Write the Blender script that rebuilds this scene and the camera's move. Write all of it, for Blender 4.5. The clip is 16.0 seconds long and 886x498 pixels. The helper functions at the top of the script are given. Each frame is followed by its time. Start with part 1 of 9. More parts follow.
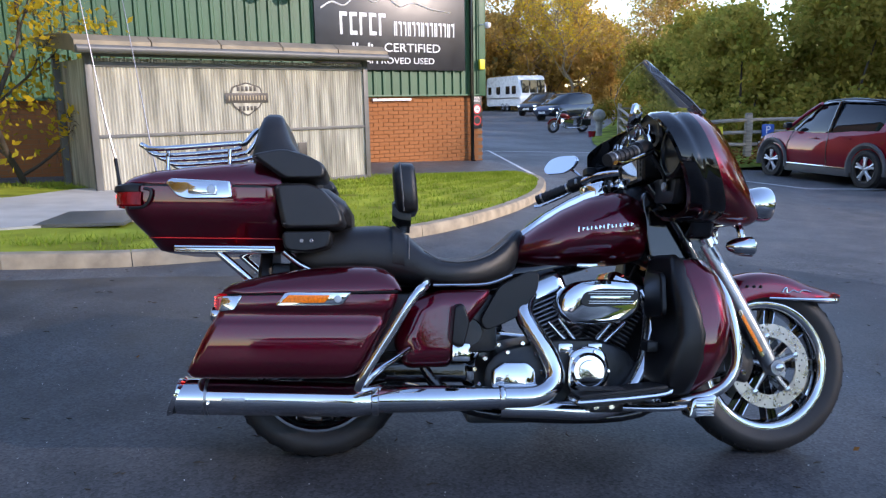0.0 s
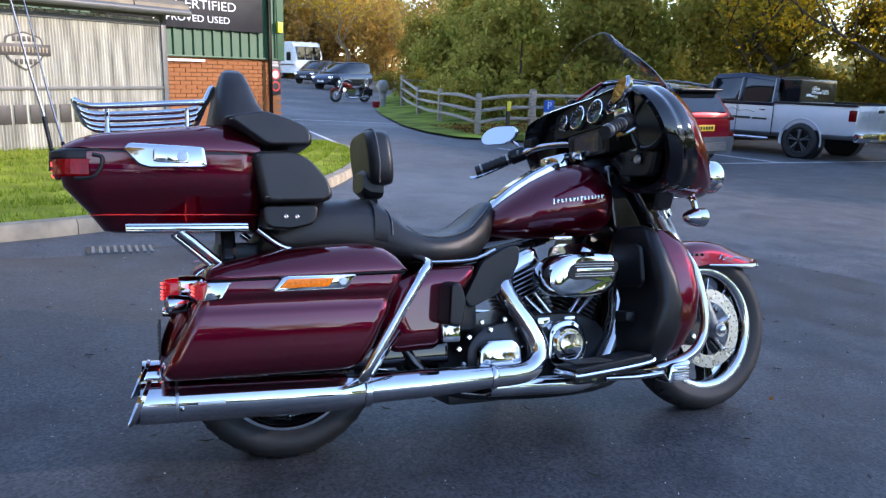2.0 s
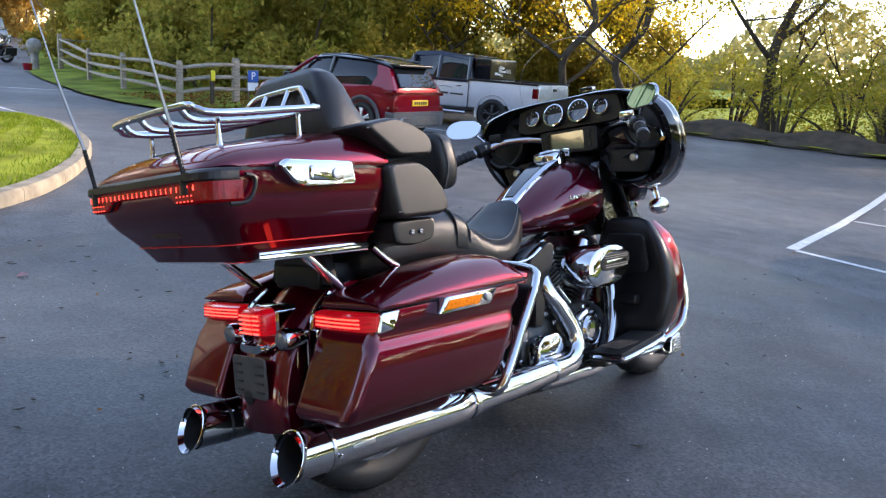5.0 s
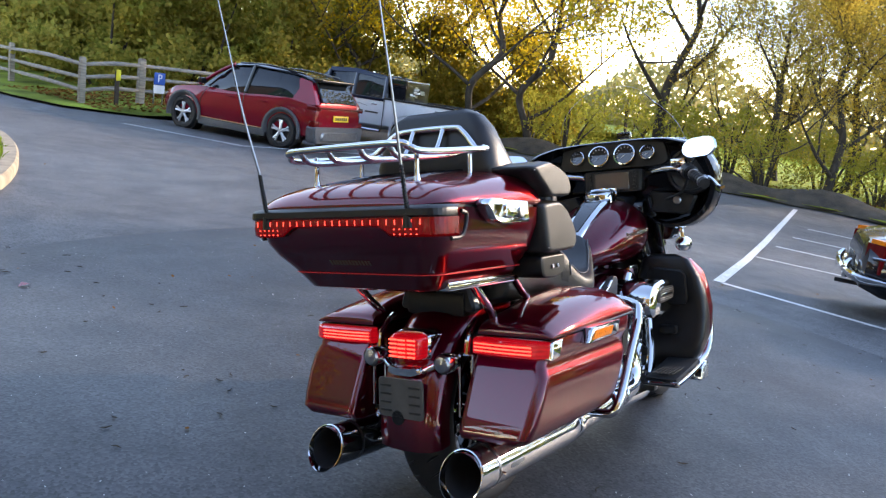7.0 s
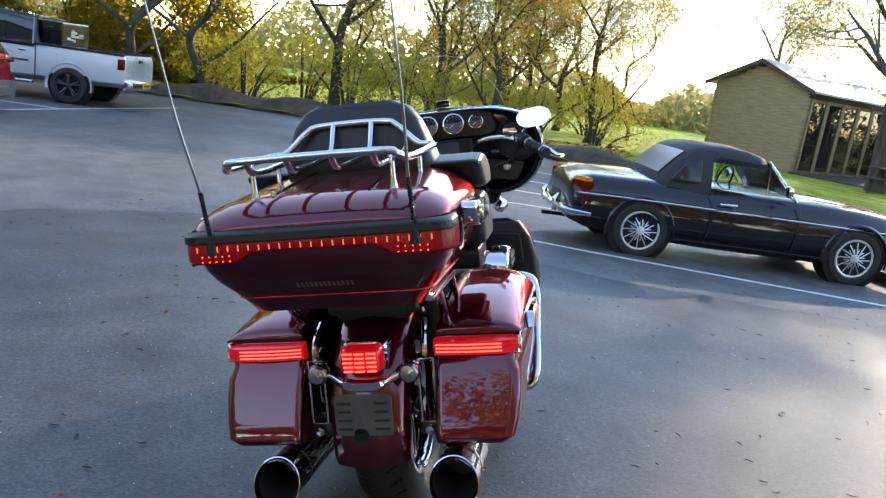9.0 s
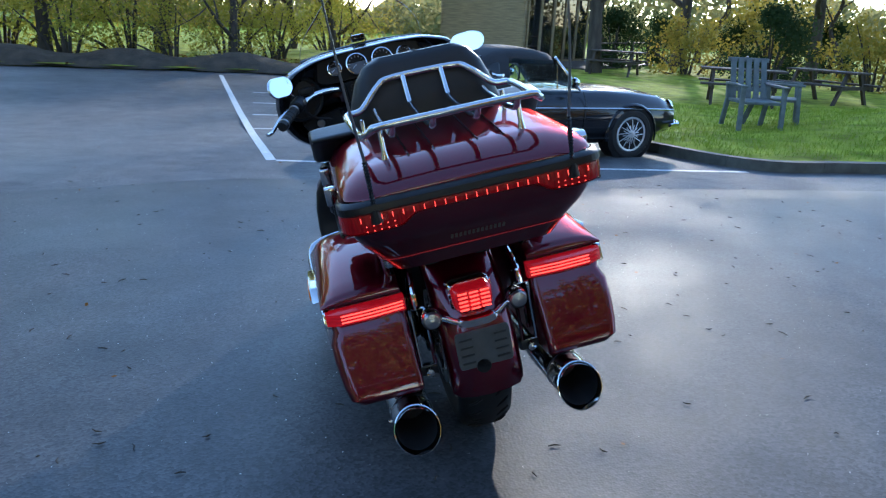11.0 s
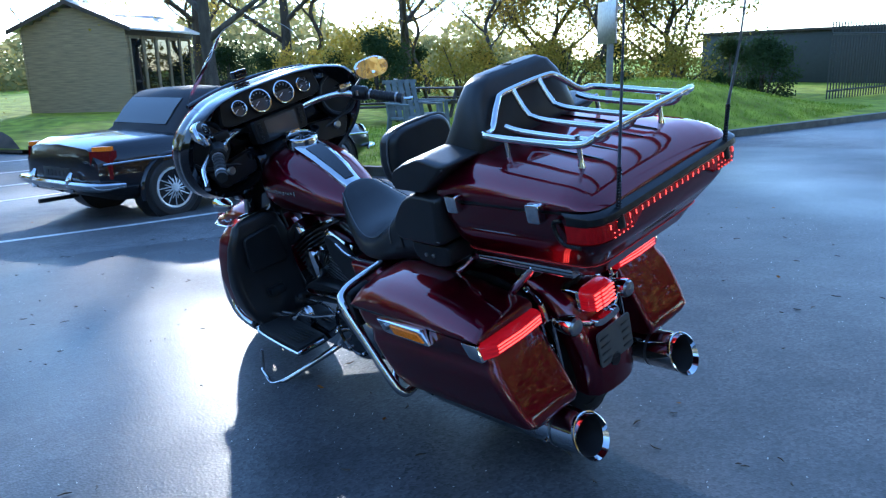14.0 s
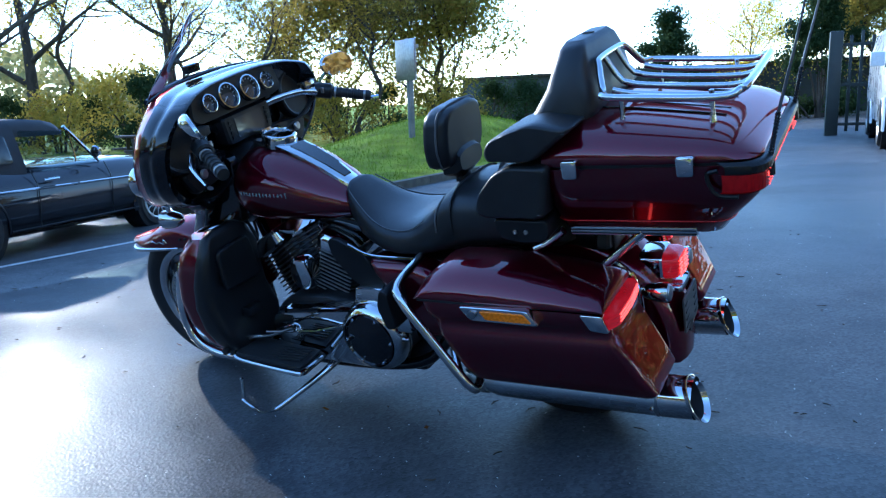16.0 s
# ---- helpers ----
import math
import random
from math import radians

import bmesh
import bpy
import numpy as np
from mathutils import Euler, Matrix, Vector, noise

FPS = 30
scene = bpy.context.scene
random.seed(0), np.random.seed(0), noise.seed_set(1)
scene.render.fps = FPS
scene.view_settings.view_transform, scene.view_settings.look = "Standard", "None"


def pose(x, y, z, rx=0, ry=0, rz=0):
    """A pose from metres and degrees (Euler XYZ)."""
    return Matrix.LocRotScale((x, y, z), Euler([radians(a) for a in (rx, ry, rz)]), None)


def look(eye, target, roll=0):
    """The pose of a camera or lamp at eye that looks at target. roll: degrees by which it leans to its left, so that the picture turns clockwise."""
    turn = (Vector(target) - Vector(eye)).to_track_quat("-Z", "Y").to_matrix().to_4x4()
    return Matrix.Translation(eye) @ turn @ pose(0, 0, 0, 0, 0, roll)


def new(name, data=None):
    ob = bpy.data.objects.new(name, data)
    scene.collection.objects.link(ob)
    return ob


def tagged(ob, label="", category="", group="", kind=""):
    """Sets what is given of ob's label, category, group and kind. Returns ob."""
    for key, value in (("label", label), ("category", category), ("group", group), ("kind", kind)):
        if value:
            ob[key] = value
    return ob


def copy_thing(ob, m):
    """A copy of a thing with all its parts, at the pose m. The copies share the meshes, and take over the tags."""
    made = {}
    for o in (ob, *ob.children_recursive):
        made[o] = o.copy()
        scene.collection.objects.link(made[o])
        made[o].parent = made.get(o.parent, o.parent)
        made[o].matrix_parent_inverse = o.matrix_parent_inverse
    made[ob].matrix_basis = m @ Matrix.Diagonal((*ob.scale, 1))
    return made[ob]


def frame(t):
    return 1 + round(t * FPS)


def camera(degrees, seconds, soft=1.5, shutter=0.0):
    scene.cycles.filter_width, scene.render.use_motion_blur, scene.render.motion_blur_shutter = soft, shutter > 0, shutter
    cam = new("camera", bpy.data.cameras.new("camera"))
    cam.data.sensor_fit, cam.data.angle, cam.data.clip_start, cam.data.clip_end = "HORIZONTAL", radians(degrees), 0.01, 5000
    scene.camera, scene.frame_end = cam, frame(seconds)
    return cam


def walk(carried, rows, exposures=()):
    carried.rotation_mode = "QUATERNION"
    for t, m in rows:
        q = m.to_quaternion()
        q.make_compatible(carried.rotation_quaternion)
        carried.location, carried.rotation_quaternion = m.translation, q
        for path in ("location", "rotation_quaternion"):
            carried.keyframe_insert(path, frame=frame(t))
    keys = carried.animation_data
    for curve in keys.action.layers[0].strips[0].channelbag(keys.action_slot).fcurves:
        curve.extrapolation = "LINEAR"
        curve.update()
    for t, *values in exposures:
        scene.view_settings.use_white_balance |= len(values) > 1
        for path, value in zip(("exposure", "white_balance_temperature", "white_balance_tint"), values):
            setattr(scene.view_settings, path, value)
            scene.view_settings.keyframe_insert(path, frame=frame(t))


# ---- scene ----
cam = camera(60.7, 16.0, 1.3)
PATH = [
    (0, (0.177, -2.657, 1.174), (0.390, -0.704, 0.798), -1.1),
    (0.5, (0.032, -2.522, 1.147), (0.350, -0.592, 0.729), -0.4),
    (1, (-0.107, -2.446, 1.155), (0.371, -0.558, 0.700), 0.6),
    (1.5, (-0.289, -2.398, 1.169), (0.364, -0.565, 0.708), 1.3),
    (2, (-0.431, -2.338, 1.156), (0.356, -0.556, 0.705), 1.5),
    (2.5, (-0.593, -2.211, 1.142), (0.326, -0.489, 0.707), 1.5),
    (3, (-0.732, -2.097, 1.152), (0.337, -0.458, 0.738), 1.3),
    (3.2, (-0.790, -2.052, 1.170), (0.332, -0.450, 0.750), 1.8),
    (5.3, (-1.472, -1.550, 1.199), (0.028, -0.318, 0.718), 4.6),
    (5.5, (-1.537, -1.534, 1.197), (-0.031, -0.305, 0.728), 5.2),
    (6, (-1.690, -1.413, 1.201), (-0.165, -0.210, 0.722), 5.6),
    (6.5, (-1.850, -1.256, 1.190), (-0.346, -0.019, 0.734), 6.6),
    (7, (-1.902, -1.112, 1.198), (-0.230, -0.097, 0.785), 8.5),
    (7.5, (-1.995, -0.949, 1.230), (-0.154, -0.274, 0.837), 9.1),
    (8, (-2.051, -0.804, 1.195), (-0.182, -0.248, 0.752), 9.2),
    (8.5, (-2.043, -0.584, 1.196), (-0.152, -0.145, 0.713), 9.4),
    (9, (-2.041, -0.411, 1.223), (-0.099, -0.214, 0.785), 8.2),
    (9.5, (-2.106, -0.198, 1.228), (-0.153, -0.302, 0.807), 6.1),
    (10, (-2.137, 0.019, 1.211), (-0.208, -0.215, 0.737), 3.6),
    (10.2, (-2.126, 0.099, 1.231), (-0.217, -0.160, 0.694), 3.3),
    (12.3, (-1.932, 1.052, 1.166), (-0.230, 0.140, 0.646), 1.0),
    (12.5, (-1.890, 1.120, 1.170), (-0.228, 0.143, 0.639), 1.2),
    (13, (-1.776, 1.308, 1.159), (-0.219, 0.172, 0.627), 0.7),
    (13.5, (-1.605, 1.466, 1.146), (-0.147, 0.204, 0.616), -0.3),
    (14, (-1.421, 1.570, 1.139), (-0.016, 0.230, 0.657), -1.4),
    (14.5, (-1.245, 1.687, 1.092), (0.098, 0.263, 0.678), -2.7),
    (15, (-1.067, 1.826, 1.052), (0.164, 0.298, 0.662), -3.5),
    (15.5, (-0.884, 1.925, 0.988), (0.209, 0.295, 0.603), -3.2),
    (16, (-0.704, 2.002, 0.967), (0.231, 0.276, 0.585), -1.9),
]
EXPOSURES = [(0, 2.4, 6450, 23), (1.5, 2.6, 6100, 23), (3, 2.8, 6800, 22), (5.5, 2.9, 7300, 21), (6.5, 2.9, 7300, 20), (7, 3.05, 7400, 20), (8.5, 3.05, 7000, 17), (9, 3.05, 7100, 15), (9.5, 2.35, 5700, 9), (10, 2.25, 5550, 9), (12.5, 2.9, 5600, 12), (13.5, 2.85, 5400, 11), (14.5, 2.5, 4800, 9), (15.5, 2.5, 4700, 8), (16, 2.55, 4950, 8)]
walk(cam, [(t, look(eye, target, roll)) for t, eye, target, roll in PATH], EXPOSURES)
# ---- world, sun ----
SUN_AZ, SUN_EL = -28.5, 19.0
world = bpy.data.worlds.new("sky")
scene.world = world
world.use_nodes = True
wn = world.node_tree.nodes
sky = wn.new("ShaderNodeTexSky")
sky.sky_type, sky.sun_disc = "NISHITA", False
sky.sun_elevation, sky.sun_rotation = radians(SUN_EL), radians(90 - SUN_AZ)
sky.air_density, sky.dust_density, sky.ozone_density = 1.0, 0.0, 1.6
world.node_tree.links.new(sky.outputs[0], wn["Background"].inputs[0])
wn["Background"].inputs[1].default_value = 0.102
sun_data = bpy.data.lights.new("sun", "SUN")
sun_data.energy, sun_data.angle, sun_data.color = 1.0, radians(0.9), (1.0, 0.88, 0.72)
sun = new("sun", sun_data)
sun_way = Vector((math.cos(radians(SUN_EL)) * math.cos(radians(SUN_AZ)), math.cos(radians(SUN_EL)) * math.sin(radians(SUN_AZ)), math.sin(radians(SUN_EL))))
sun.matrix_world = look(sun_way * 60, (0, 0, 0))


# ---- materials ----
def shade(name):
    m = bpy.data.materials.new(name)
    m.use_nodes = True
    return m, m.node_tree.nodes, m.node_tree.links, m.node_tree.nodes["Principled BSDF"]


def mat(name, col, rough=0.5, metal=0.0, coat=0.0, var=0.12, scale=6.0, bump=0.1, fine=90.0, rvar=0.08, spec=0.5, emit=0.0, stretch=(1, 1, 1), dist=0.002):
    m, n, l, p = shade(name)
    co, mp = n.new("ShaderNodeTexCoord"), n.new("ShaderNodeMapping")
    mp.inputs["Scale"].default_value = stretch
    l.new(co.outputs["Object"], mp.inputs[0])
    a, b = n.new("ShaderNodeTexNoise"), n.new("ShaderNodeTexNoise")
    a.inputs["Scale"].default_value, b.inputs["Scale"].default_value = scale, fine
    a.inputs["Detail"].default_value = b.inputs["Detail"].default_value = 4
    l.new(mp.outputs[0], a.inputs["Vector"]), l.new(mp.outputs[0], b.inputs["Vector"])
    r = n.new("ShaderNodeValToRGB")
    r.color_ramp.elements[0].position, r.color_ramp.elements[1].position = 0.3, 0.7
    r.color_ramp.elements[0].color = (*[c * (1 - var) for c in col], 1)
    r.color_ramp.elements[1].color = (*[min(1, c * (1 + var)) for c in col], 1)
    l.new(a.outputs[0], r.inputs[0])
    l.new(r.outputs[0], p.inputs["Base Color"])
    q = n.new("ShaderNodeMapRange")
    q.inputs[3].default_value, q.inputs[4].default_value = max(0.01, rough - rvar), min(1, rough + rvar)
    l.new(a.outputs[0], q.inputs[0]), l.new(q.outputs[0], p.inputs["Roughness"])
    if bump:
        k = n.new("ShaderNodeBump")
        k.inputs["Strength"].default_value, k.inputs["Distance"].default_value = bump, dist
        l.new(b.outputs[0], k.inputs["Height"]), l.new(k.outputs[0], p.inputs["Normal"])
    p.inputs["Metallic"].default_value, p.inputs["Coat Weight"].default_value = metal, coat
    p.inputs["Coat Roughness"].default_value, p.inputs["Specular IOR Level"].default_value = 0.03, spec
    if emit:
        p.inputs["Emission Color"].default_value, p.inputs["Emission Strength"].default_value = (*col, 1), emit
    return m


def glass(name, tint=(0.9, 0.95, 0.95), rough=0.0, weight=1.0, body=(0.02, 0.025, 0.03)):
    m, n, l, p = shade(name)
    p.inputs["Base Color"].default_value = (*(tint if weight > 0.5 else body), 1)
    p.inputs["Roughness"].default_value, p.inputs["Transmission Weight"].default_value = max(rough, 0.02), weight
    p.inputs["IOR"].default_value, p.inputs["Specular IOR Level"].default_value = 1.45, 0.6
    return m


def clear_film(name, tint, gloss=0.08):
    """A thin pane: mostly straight through, with a gloss that Fresnel drives."""
    m, n, l, p = shade(name)
    t, g, x, f = n.new("ShaderNodeBsdfTransparent"), n.new("ShaderNodeBsdfGlossy"), n.new("ShaderNodeMixShader"), n.new("ShaderNodeFresnel")
    t.inputs[0].default_value = (*tint, 1)
    g.inputs["Roughness"].default_value = gloss
    f.inputs[0].default_value = 1.08
    l.new(f.outputs[0], x.inputs[0]), l.new(t.outputs[0], x.inputs[1]), l.new(g.outputs[0], x.inputs[2])
    l.new(x.outputs[0], n["Material Output"].inputs[0])
    return m


def leaf_mat(name, cols, through_light=0.6):
    m, n, l, p = shade(name)
    g, r = n.new("ShaderNodeNewGeometry"), n.new("ShaderNodeValToRGB")
    e = r.color_ramp.elements
    e[0].color, e[1].color = (*cols[0], 1), (*cols[-1], 1)
    for k, c in enumerate(cols[1:-1]):
        e.new((k + 1) / (len(cols) - 1)).color = (*c, 1)
    co, clump, add = n.new("ShaderNodeTexCoord"), n.new("ShaderNodeTexNoise"), n.new("ShaderNodeMath")
    clump.inputs["Scale"].default_value, clump.inputs["Detail"].default_value = 1.1, 3
    l.new(co.outputs["Object"], clump.inputs["Vector"])
    wide, half = n.new("ShaderNodeMapRange"), n.new("ShaderNodeMath")
    wide.inputs[1].default_value, wide.inputs[2].default_value, wide.inputs[3].default_value, wide.inputs[4].default_value = 0.35, 0.65, 0.0, 0.65
    half.operation, half.inputs[1].default_value = "MULTIPLY", 0.4
    l.new(clump.outputs[0], wide.inputs[0]), l.new(g.outputs["Random Per Island"], half.inputs[0])
    l.new(wide.outputs[0], add.inputs[0]), l.new(half.outputs[0], add.inputs[1]), l.new(add.outputs[0], r.inputs[0])
    d, t, x = n.new("ShaderNodeBsdfDiffuse"), n.new("ShaderNodeBsdfTranslucent"), n.new("ShaderNodeMixShader")
    x.inputs[0].default_value = through_light
    l.new(r.outputs[0], d.inputs[0]), l.new(r.outputs[0], t.inputs[0])
    l.new(d.outputs[0], x.inputs[1]), l.new(t.outputs[0], x.inputs[2])
    l.new(x.outputs[0], n["Material Output"].inputs[0])
    return m


def asphalt_mat(name, dark, light, r0, r1, bump, spec, chips):
    m, n, l, p = shade(name)
    co = n.new("ShaderNodeTexCoord")
    big, mid, fine = n.new("ShaderNodeTexNoise"), n.new("ShaderNodeTexNoise"), n.new("ShaderNodeTexVoronoi")
    big.inputs["Scale"].default_value, big.inputs["Detail"].default_value = 0.28, 5
    mid.inputs["Scale"].default_value, mid.inputs["Detail"].default_value = 3.5, 8
    fine.inputs["Scale"].default_value = 110
    for t in (big, mid, fine):
        l.new(co.outputs["Object"], t.inputs["Vector"])
    r = n.new("ShaderNodeValToRGB")
    r.color_ramp.elements[0].position, r.color_ramp.elements[1].position = 0.32, 0.72
    r.color_ramp.elements[0].color, r.color_ramp.elements[1].color = (*dark, 1), (*light, 1)
    stone, mul = n.new("ShaderNodeMapRange"), n.new("ShaderNodeVectorMath")
    stone.inputs[3].default_value, stone.inputs[4].default_value = 1 - chips, 1 + 1.4 * chips
    mul.operation = "MULTIPLY"
    l.new(mid.outputs[0], r.inputs[0]), l.new(fine.outputs["Color"], stone.inputs[0])
    l.new(r.outputs[0], mul.inputs[0]), l.new(stone.outputs[0], mul.inputs[1]), l.new(mul.outputs[0], p.inputs["Base Color"])
    q = n.new("ShaderNodeMapRange")
    q.inputs[1].default_value, q.inputs[2].default_value = 0.38, 0.62
    q.inputs[3].default_value, q.inputs[4].default_value = r0, r1
    l.new(big.outputs[0], q.inputs[0])
    s = n.new("ShaderNodeMath")
    s.operation, s.inputs[2].default_value = "MULTIPLY_ADD", -0.06
    s.inputs[1].default_value = 0.12
    l.new(mid.outputs[0], s.inputs[0])
    a = n.new("ShaderNodeMath")
    l.new(q.outputs[0], a.inputs[0]), l.new(s.outputs[0], a.inputs[1]), l.new(a.outputs[0], p.inputs["Roughness"])
    k, k2 = n.new("ShaderNodeBump"), n.new("ShaderNodeBump")
    k.inputs["Strength"].default_value, k.inputs["Distance"].default_value = bump, 0.004
    k2.inputs["Strength"].default_value, k2.inputs["Distance"].default_value = 0.12, 0.02
    l.new(fine.outputs[0], k.inputs["Height"]), l.new(mid.outputs[0], k2.inputs["Height"])
    l.new(k.outputs[0], k2.inputs["Normal"]), l.new(k2.outputs[0], p.inputs["Normal"])
    p.inputs["Specular IOR Level"].default_value = spec
    return m


def paint_mat(name, col, flake=0.35, rough=0.3, metal=0.5, coat_ior=1.5):
    """Metallic car paint under clear lacquer."""
    m, n, l, p = shade(name)
    co, v, a = n.new("ShaderNodeTexCoord"), n.new("ShaderNodeTexNoise"), n.new("ShaderNodeTexNoise")
    v.inputs["Scale"].default_value, a.inputs["Scale"].default_value = 1400, 3
    l.new(co.outputs["Object"], v.inputs["Vector"]), l.new(co.outputs["Object"], a.inputs["Vector"])
    r, f, x = n.new("ShaderNodeValToRGB"), n.new("ShaderNodeValToRGB"), n.new("ShaderNodeMix")
    x.data_type, x.blend_type = "RGBA", "MULTIPLY"
    r.color_ramp.elements[0].color, r.color_ramp.elements[1].color = (*[c * 0.9 for c in col], 1), (*[min(1, c * 1.1) for c in col], 1)
    f.color_ramp.elements[0].position, f.color_ramp.elements[1].position = 0.4, 0.65
    f.color_ramp.elements[0].color = (1 - flake, 1 - flake, 1 - flake, 1)
    l.new(a.outputs[0], r.inputs[0]), l.new(v.outputs[0], f.inputs[0])
    x.inputs[0].default_value = 1.0
    l.new(r.outputs[0], x.inputs[6]), l.new(f.outputs[0], x.inputs[7]), l.new(x.outputs[2], p.inputs["Base Color"])
    p.inputs["Metallic"].default_value, p.inputs["Roughness"].default_value = metal, rough
    p.inputs["Coat Weight"].default_value, p.inputs["Coat Roughness"].default_value = 1.0, 0.015
    hi = max(col)
    p.inputs["Coat IOR"].default_value = coat_ior
    p.inputs["Specular Tint"].default_value = (*[min(1, 0.04 + c / hi) for c in col], 1)
    p.inputs["Specular IOR Level"].default_value = 0.1
    return m


ASPHALT = asphalt_mat("coarse damp asphalt", (0.05, 0.05, 0.052), (0.11, 0.109, 0.107), 0.48, 0.66, 0.7, 0.4, 0.6)
SMOOTH_ASPHALT = asphalt_mat("smooth wet asphalt", (0.032, 0.033, 0.036), (0.07, 0.071, 0.075), 0.37, 0.58, 0.14, 0.24, 0.5)
MAROON = paint_mat("maroon metallic paint", (0.118, 0.0009, 0.013), 0.3, 0.34, 0.85, 1.6)
CAR_RED = paint_mat("red car paint", (0.22, 0.003, 0.014), 0.1, 0.25, 0.2)
SILVER = paint_mat("silver car paint", (0.68, 0.7, 0.74), 0.12, 0.36)
NAVY = paint_mat("dark blue car paint", (0.012, 0.016, 0.03), 0.2)
CAR_BLACK = paint_mat("black car paint", (0.006, 0.006, 0.008), 0.1, 0.3, 0.0)
GLOSS_BLACK = mat("gloss black paint", (0.004, 0.004, 0.005), 0.12, spec=0.1, coat=1.0, bump=0, rvar=0.02)
CHROME = mat("chrome", (0.624, 0.632, 0.64), 0.06, metal=1.0, var=0.05, scale=14, bump=0.01, rvar=0.03)
DULL_METAL = mat("brushed grey metal", (0.36, 0.37, 0.39), 0.32, metal=1.0, var=0.15, scale=20, bump=0.05)
FIN_EDGE = mat("machined fin edge", (0.3, 0.3, 0.31), 0.35, metal=1.0, var=0.2, scale=60, bump=0)
STEEL = mat("drilled disc steel", (0.5, 0.49, 0.46), 0.28, metal=1.0, var=0.12, scale=30, bump=0.04, stretch=(1, 8, 1))
BLACK_METAL = mat("black engine metal", (0.012, 0.012, 0.013), 0.38, var=0.3, scale=40, bump=0.15)
LEATHER = mat("black leather", (0.013, 0.013, 0.014), 0.4, var=0.2, scale=18, spec=0.4, bump=0.35, fine=420, dist=0.0012)
VINYL_TRIM = mat("grey stitching", (0.09, 0.09, 0.092), 0.6, scale=60)
PLASTIC = mat("matt black plastic", (0.008, 0.008, 0.009), 0.36, spec=0.3, var=0.2, scale=20, bump=0.2, fine=300, dist=0.0006)
WHIP_STEEL = mat("grey whip steel", (0.3, 0.3, 0.31), 0.3, metal=1.0, var=0.1, bump=0)
RUBBER = mat("tyre rubber", (0.011, 0.011, 0.012), 0.6, var=0.3, scale=25, bump=0.25)
RED_LENS = mat("lit red lens", (0.22, 0.002, 0.005), 0.2, coat=0.5, var=0.6, scale=45, bump=0.25, fine=160, stretch=(0.4, 0.4, 3), emit=0.2)
RED_LAMP = mat("lit red diode", (1.0, 0.06, 0.04), 0.3, bump=0, emit=0.55)
BAR_LENS = mat("lit red bar lens", (0.1, 0.001, 0.002), 0.2, spec=0.3, var=0.6, scale=55, bump=0.3, fine=200, stretch=(1, 3, 0.5), emit=0.09)
RED_GLASS = mat("dark red lens", (0.08, 0.001, 0.002), 0.2, spec=0.25, var=0.35, scale=30, bump=0.3, fine=160, stretch=(1, 6, 0.5), emit=0.025)
AMBER = mat("amber reflector", (0.85, 0.19, 0.004), 0.3, coat=0.15, spec=0.2, var=0.3, scale=150, bump=0.1, fine=220)
SMOKED = glass("smoked lens", weight=0.2, body=(0.02, 0.02, 0.022))
BRACKET = mat("dark grey plastic bracket", (0.06, 0.06, 0.058), 0.5, var=0.2, scale=30, bump=0.1)
SCREEN = mat("dark display glass", (0.05, 0.055, 0.06), 0.08, coat=1.0, bump=0)
DIAL = mat("dial face", (0.03, 0.03, 0.034), 0.25, coat=0.6, bump=0)
PALE_INK = mat("pale print", (0.62, 0.63, 0.65), 0.4, bump=0)
GOLD_INK = mat("dull gold print", (0.1, 0.06, 0.04), 0.35, bump=0)
MIRROR = mat("mirror glass", (0.9, 0.92, 0.94), 0.015, metal=1.0, var=0.02, bump=0, rvar=0.005)
WINDSHIELD = clear_film("clear windshield", (0.985, 0.988, 0.99), 0.02)
CAR_GLASS = glass("car window glass", weight=0.15, body=(0.012, 0.015, 0.018))
WHITE_LINE = mat("worn white road paint", (0.62, 0.62, 0.6), 0.5, var=0.3, scale=25, bump=0.3)
KERB = mat("concrete kerb", (0.31, 0.25, 0.17), 0.75, var=0.3, scale=7, bump=0.4)
CONCRETE = mat("pale concrete paving", (0.42, 0.4, 0.36), 0.7, var=0.15, scale=3, bump=0.3)
GRASS_SOIL = mat("turf", (0.25, 0.28, 0.03), 0.9, spec=0.1, var=0.45, scale=2.2, bump=0.6, fine=60, dist=0.03)
FIELD = mat("meadow", (0.23, 0.29, 0.02), 0.9, spec=0.1, var=0.35, scale=0.15, bump=0.4, fine=8, dist=0.1)
SOIL = mat("leafy soil", (0.06, 0.045, 0.03), 0.9, var=0.5, scale=3, bump=0.6, dist=0.03)
MORTAR = mat("mortar", (0.22, 0.14, 0.085), 0.9, var=0.2, scale=20, bump=0.4)
GREEN_STEEL = mat("green coated steel", (0.035, 0.10, 0.045), 0.45, var=0.12, scale=1.5, bump=0.05)
SIGN_BLACK = mat("black sign panel", (0.016, 0.017, 0.02), 0.35, bump=0.02)
CRUISER_RED = mat("dark red paint", (0.09, 0.006, 0.006), 0.25, var=0.1, scale=20, bump=0)
VERGE_TURF = mat("leafy turf", (0.17, 0.21, 0.03), 0.9, spec=0.1, var=0.6, scale=0.9, bump=0.7, fine=50, dist=0.03)
WHITE_INK = mat("white lettering", (0.8, 0.8, 0.8), 0.5, bump=0)
RED_INK = mat("red lettering", (0.6, 0.02, 0.02), 0.5, bump=0)
DARK_INK = mat("dark grey lettering", (0.035, 0.03, 0.025), 0.5, bump=0)
YELLOW_SIGN = mat("yellow plastic", (0.75, 0.62, 0.03), 0.5, bump=0)
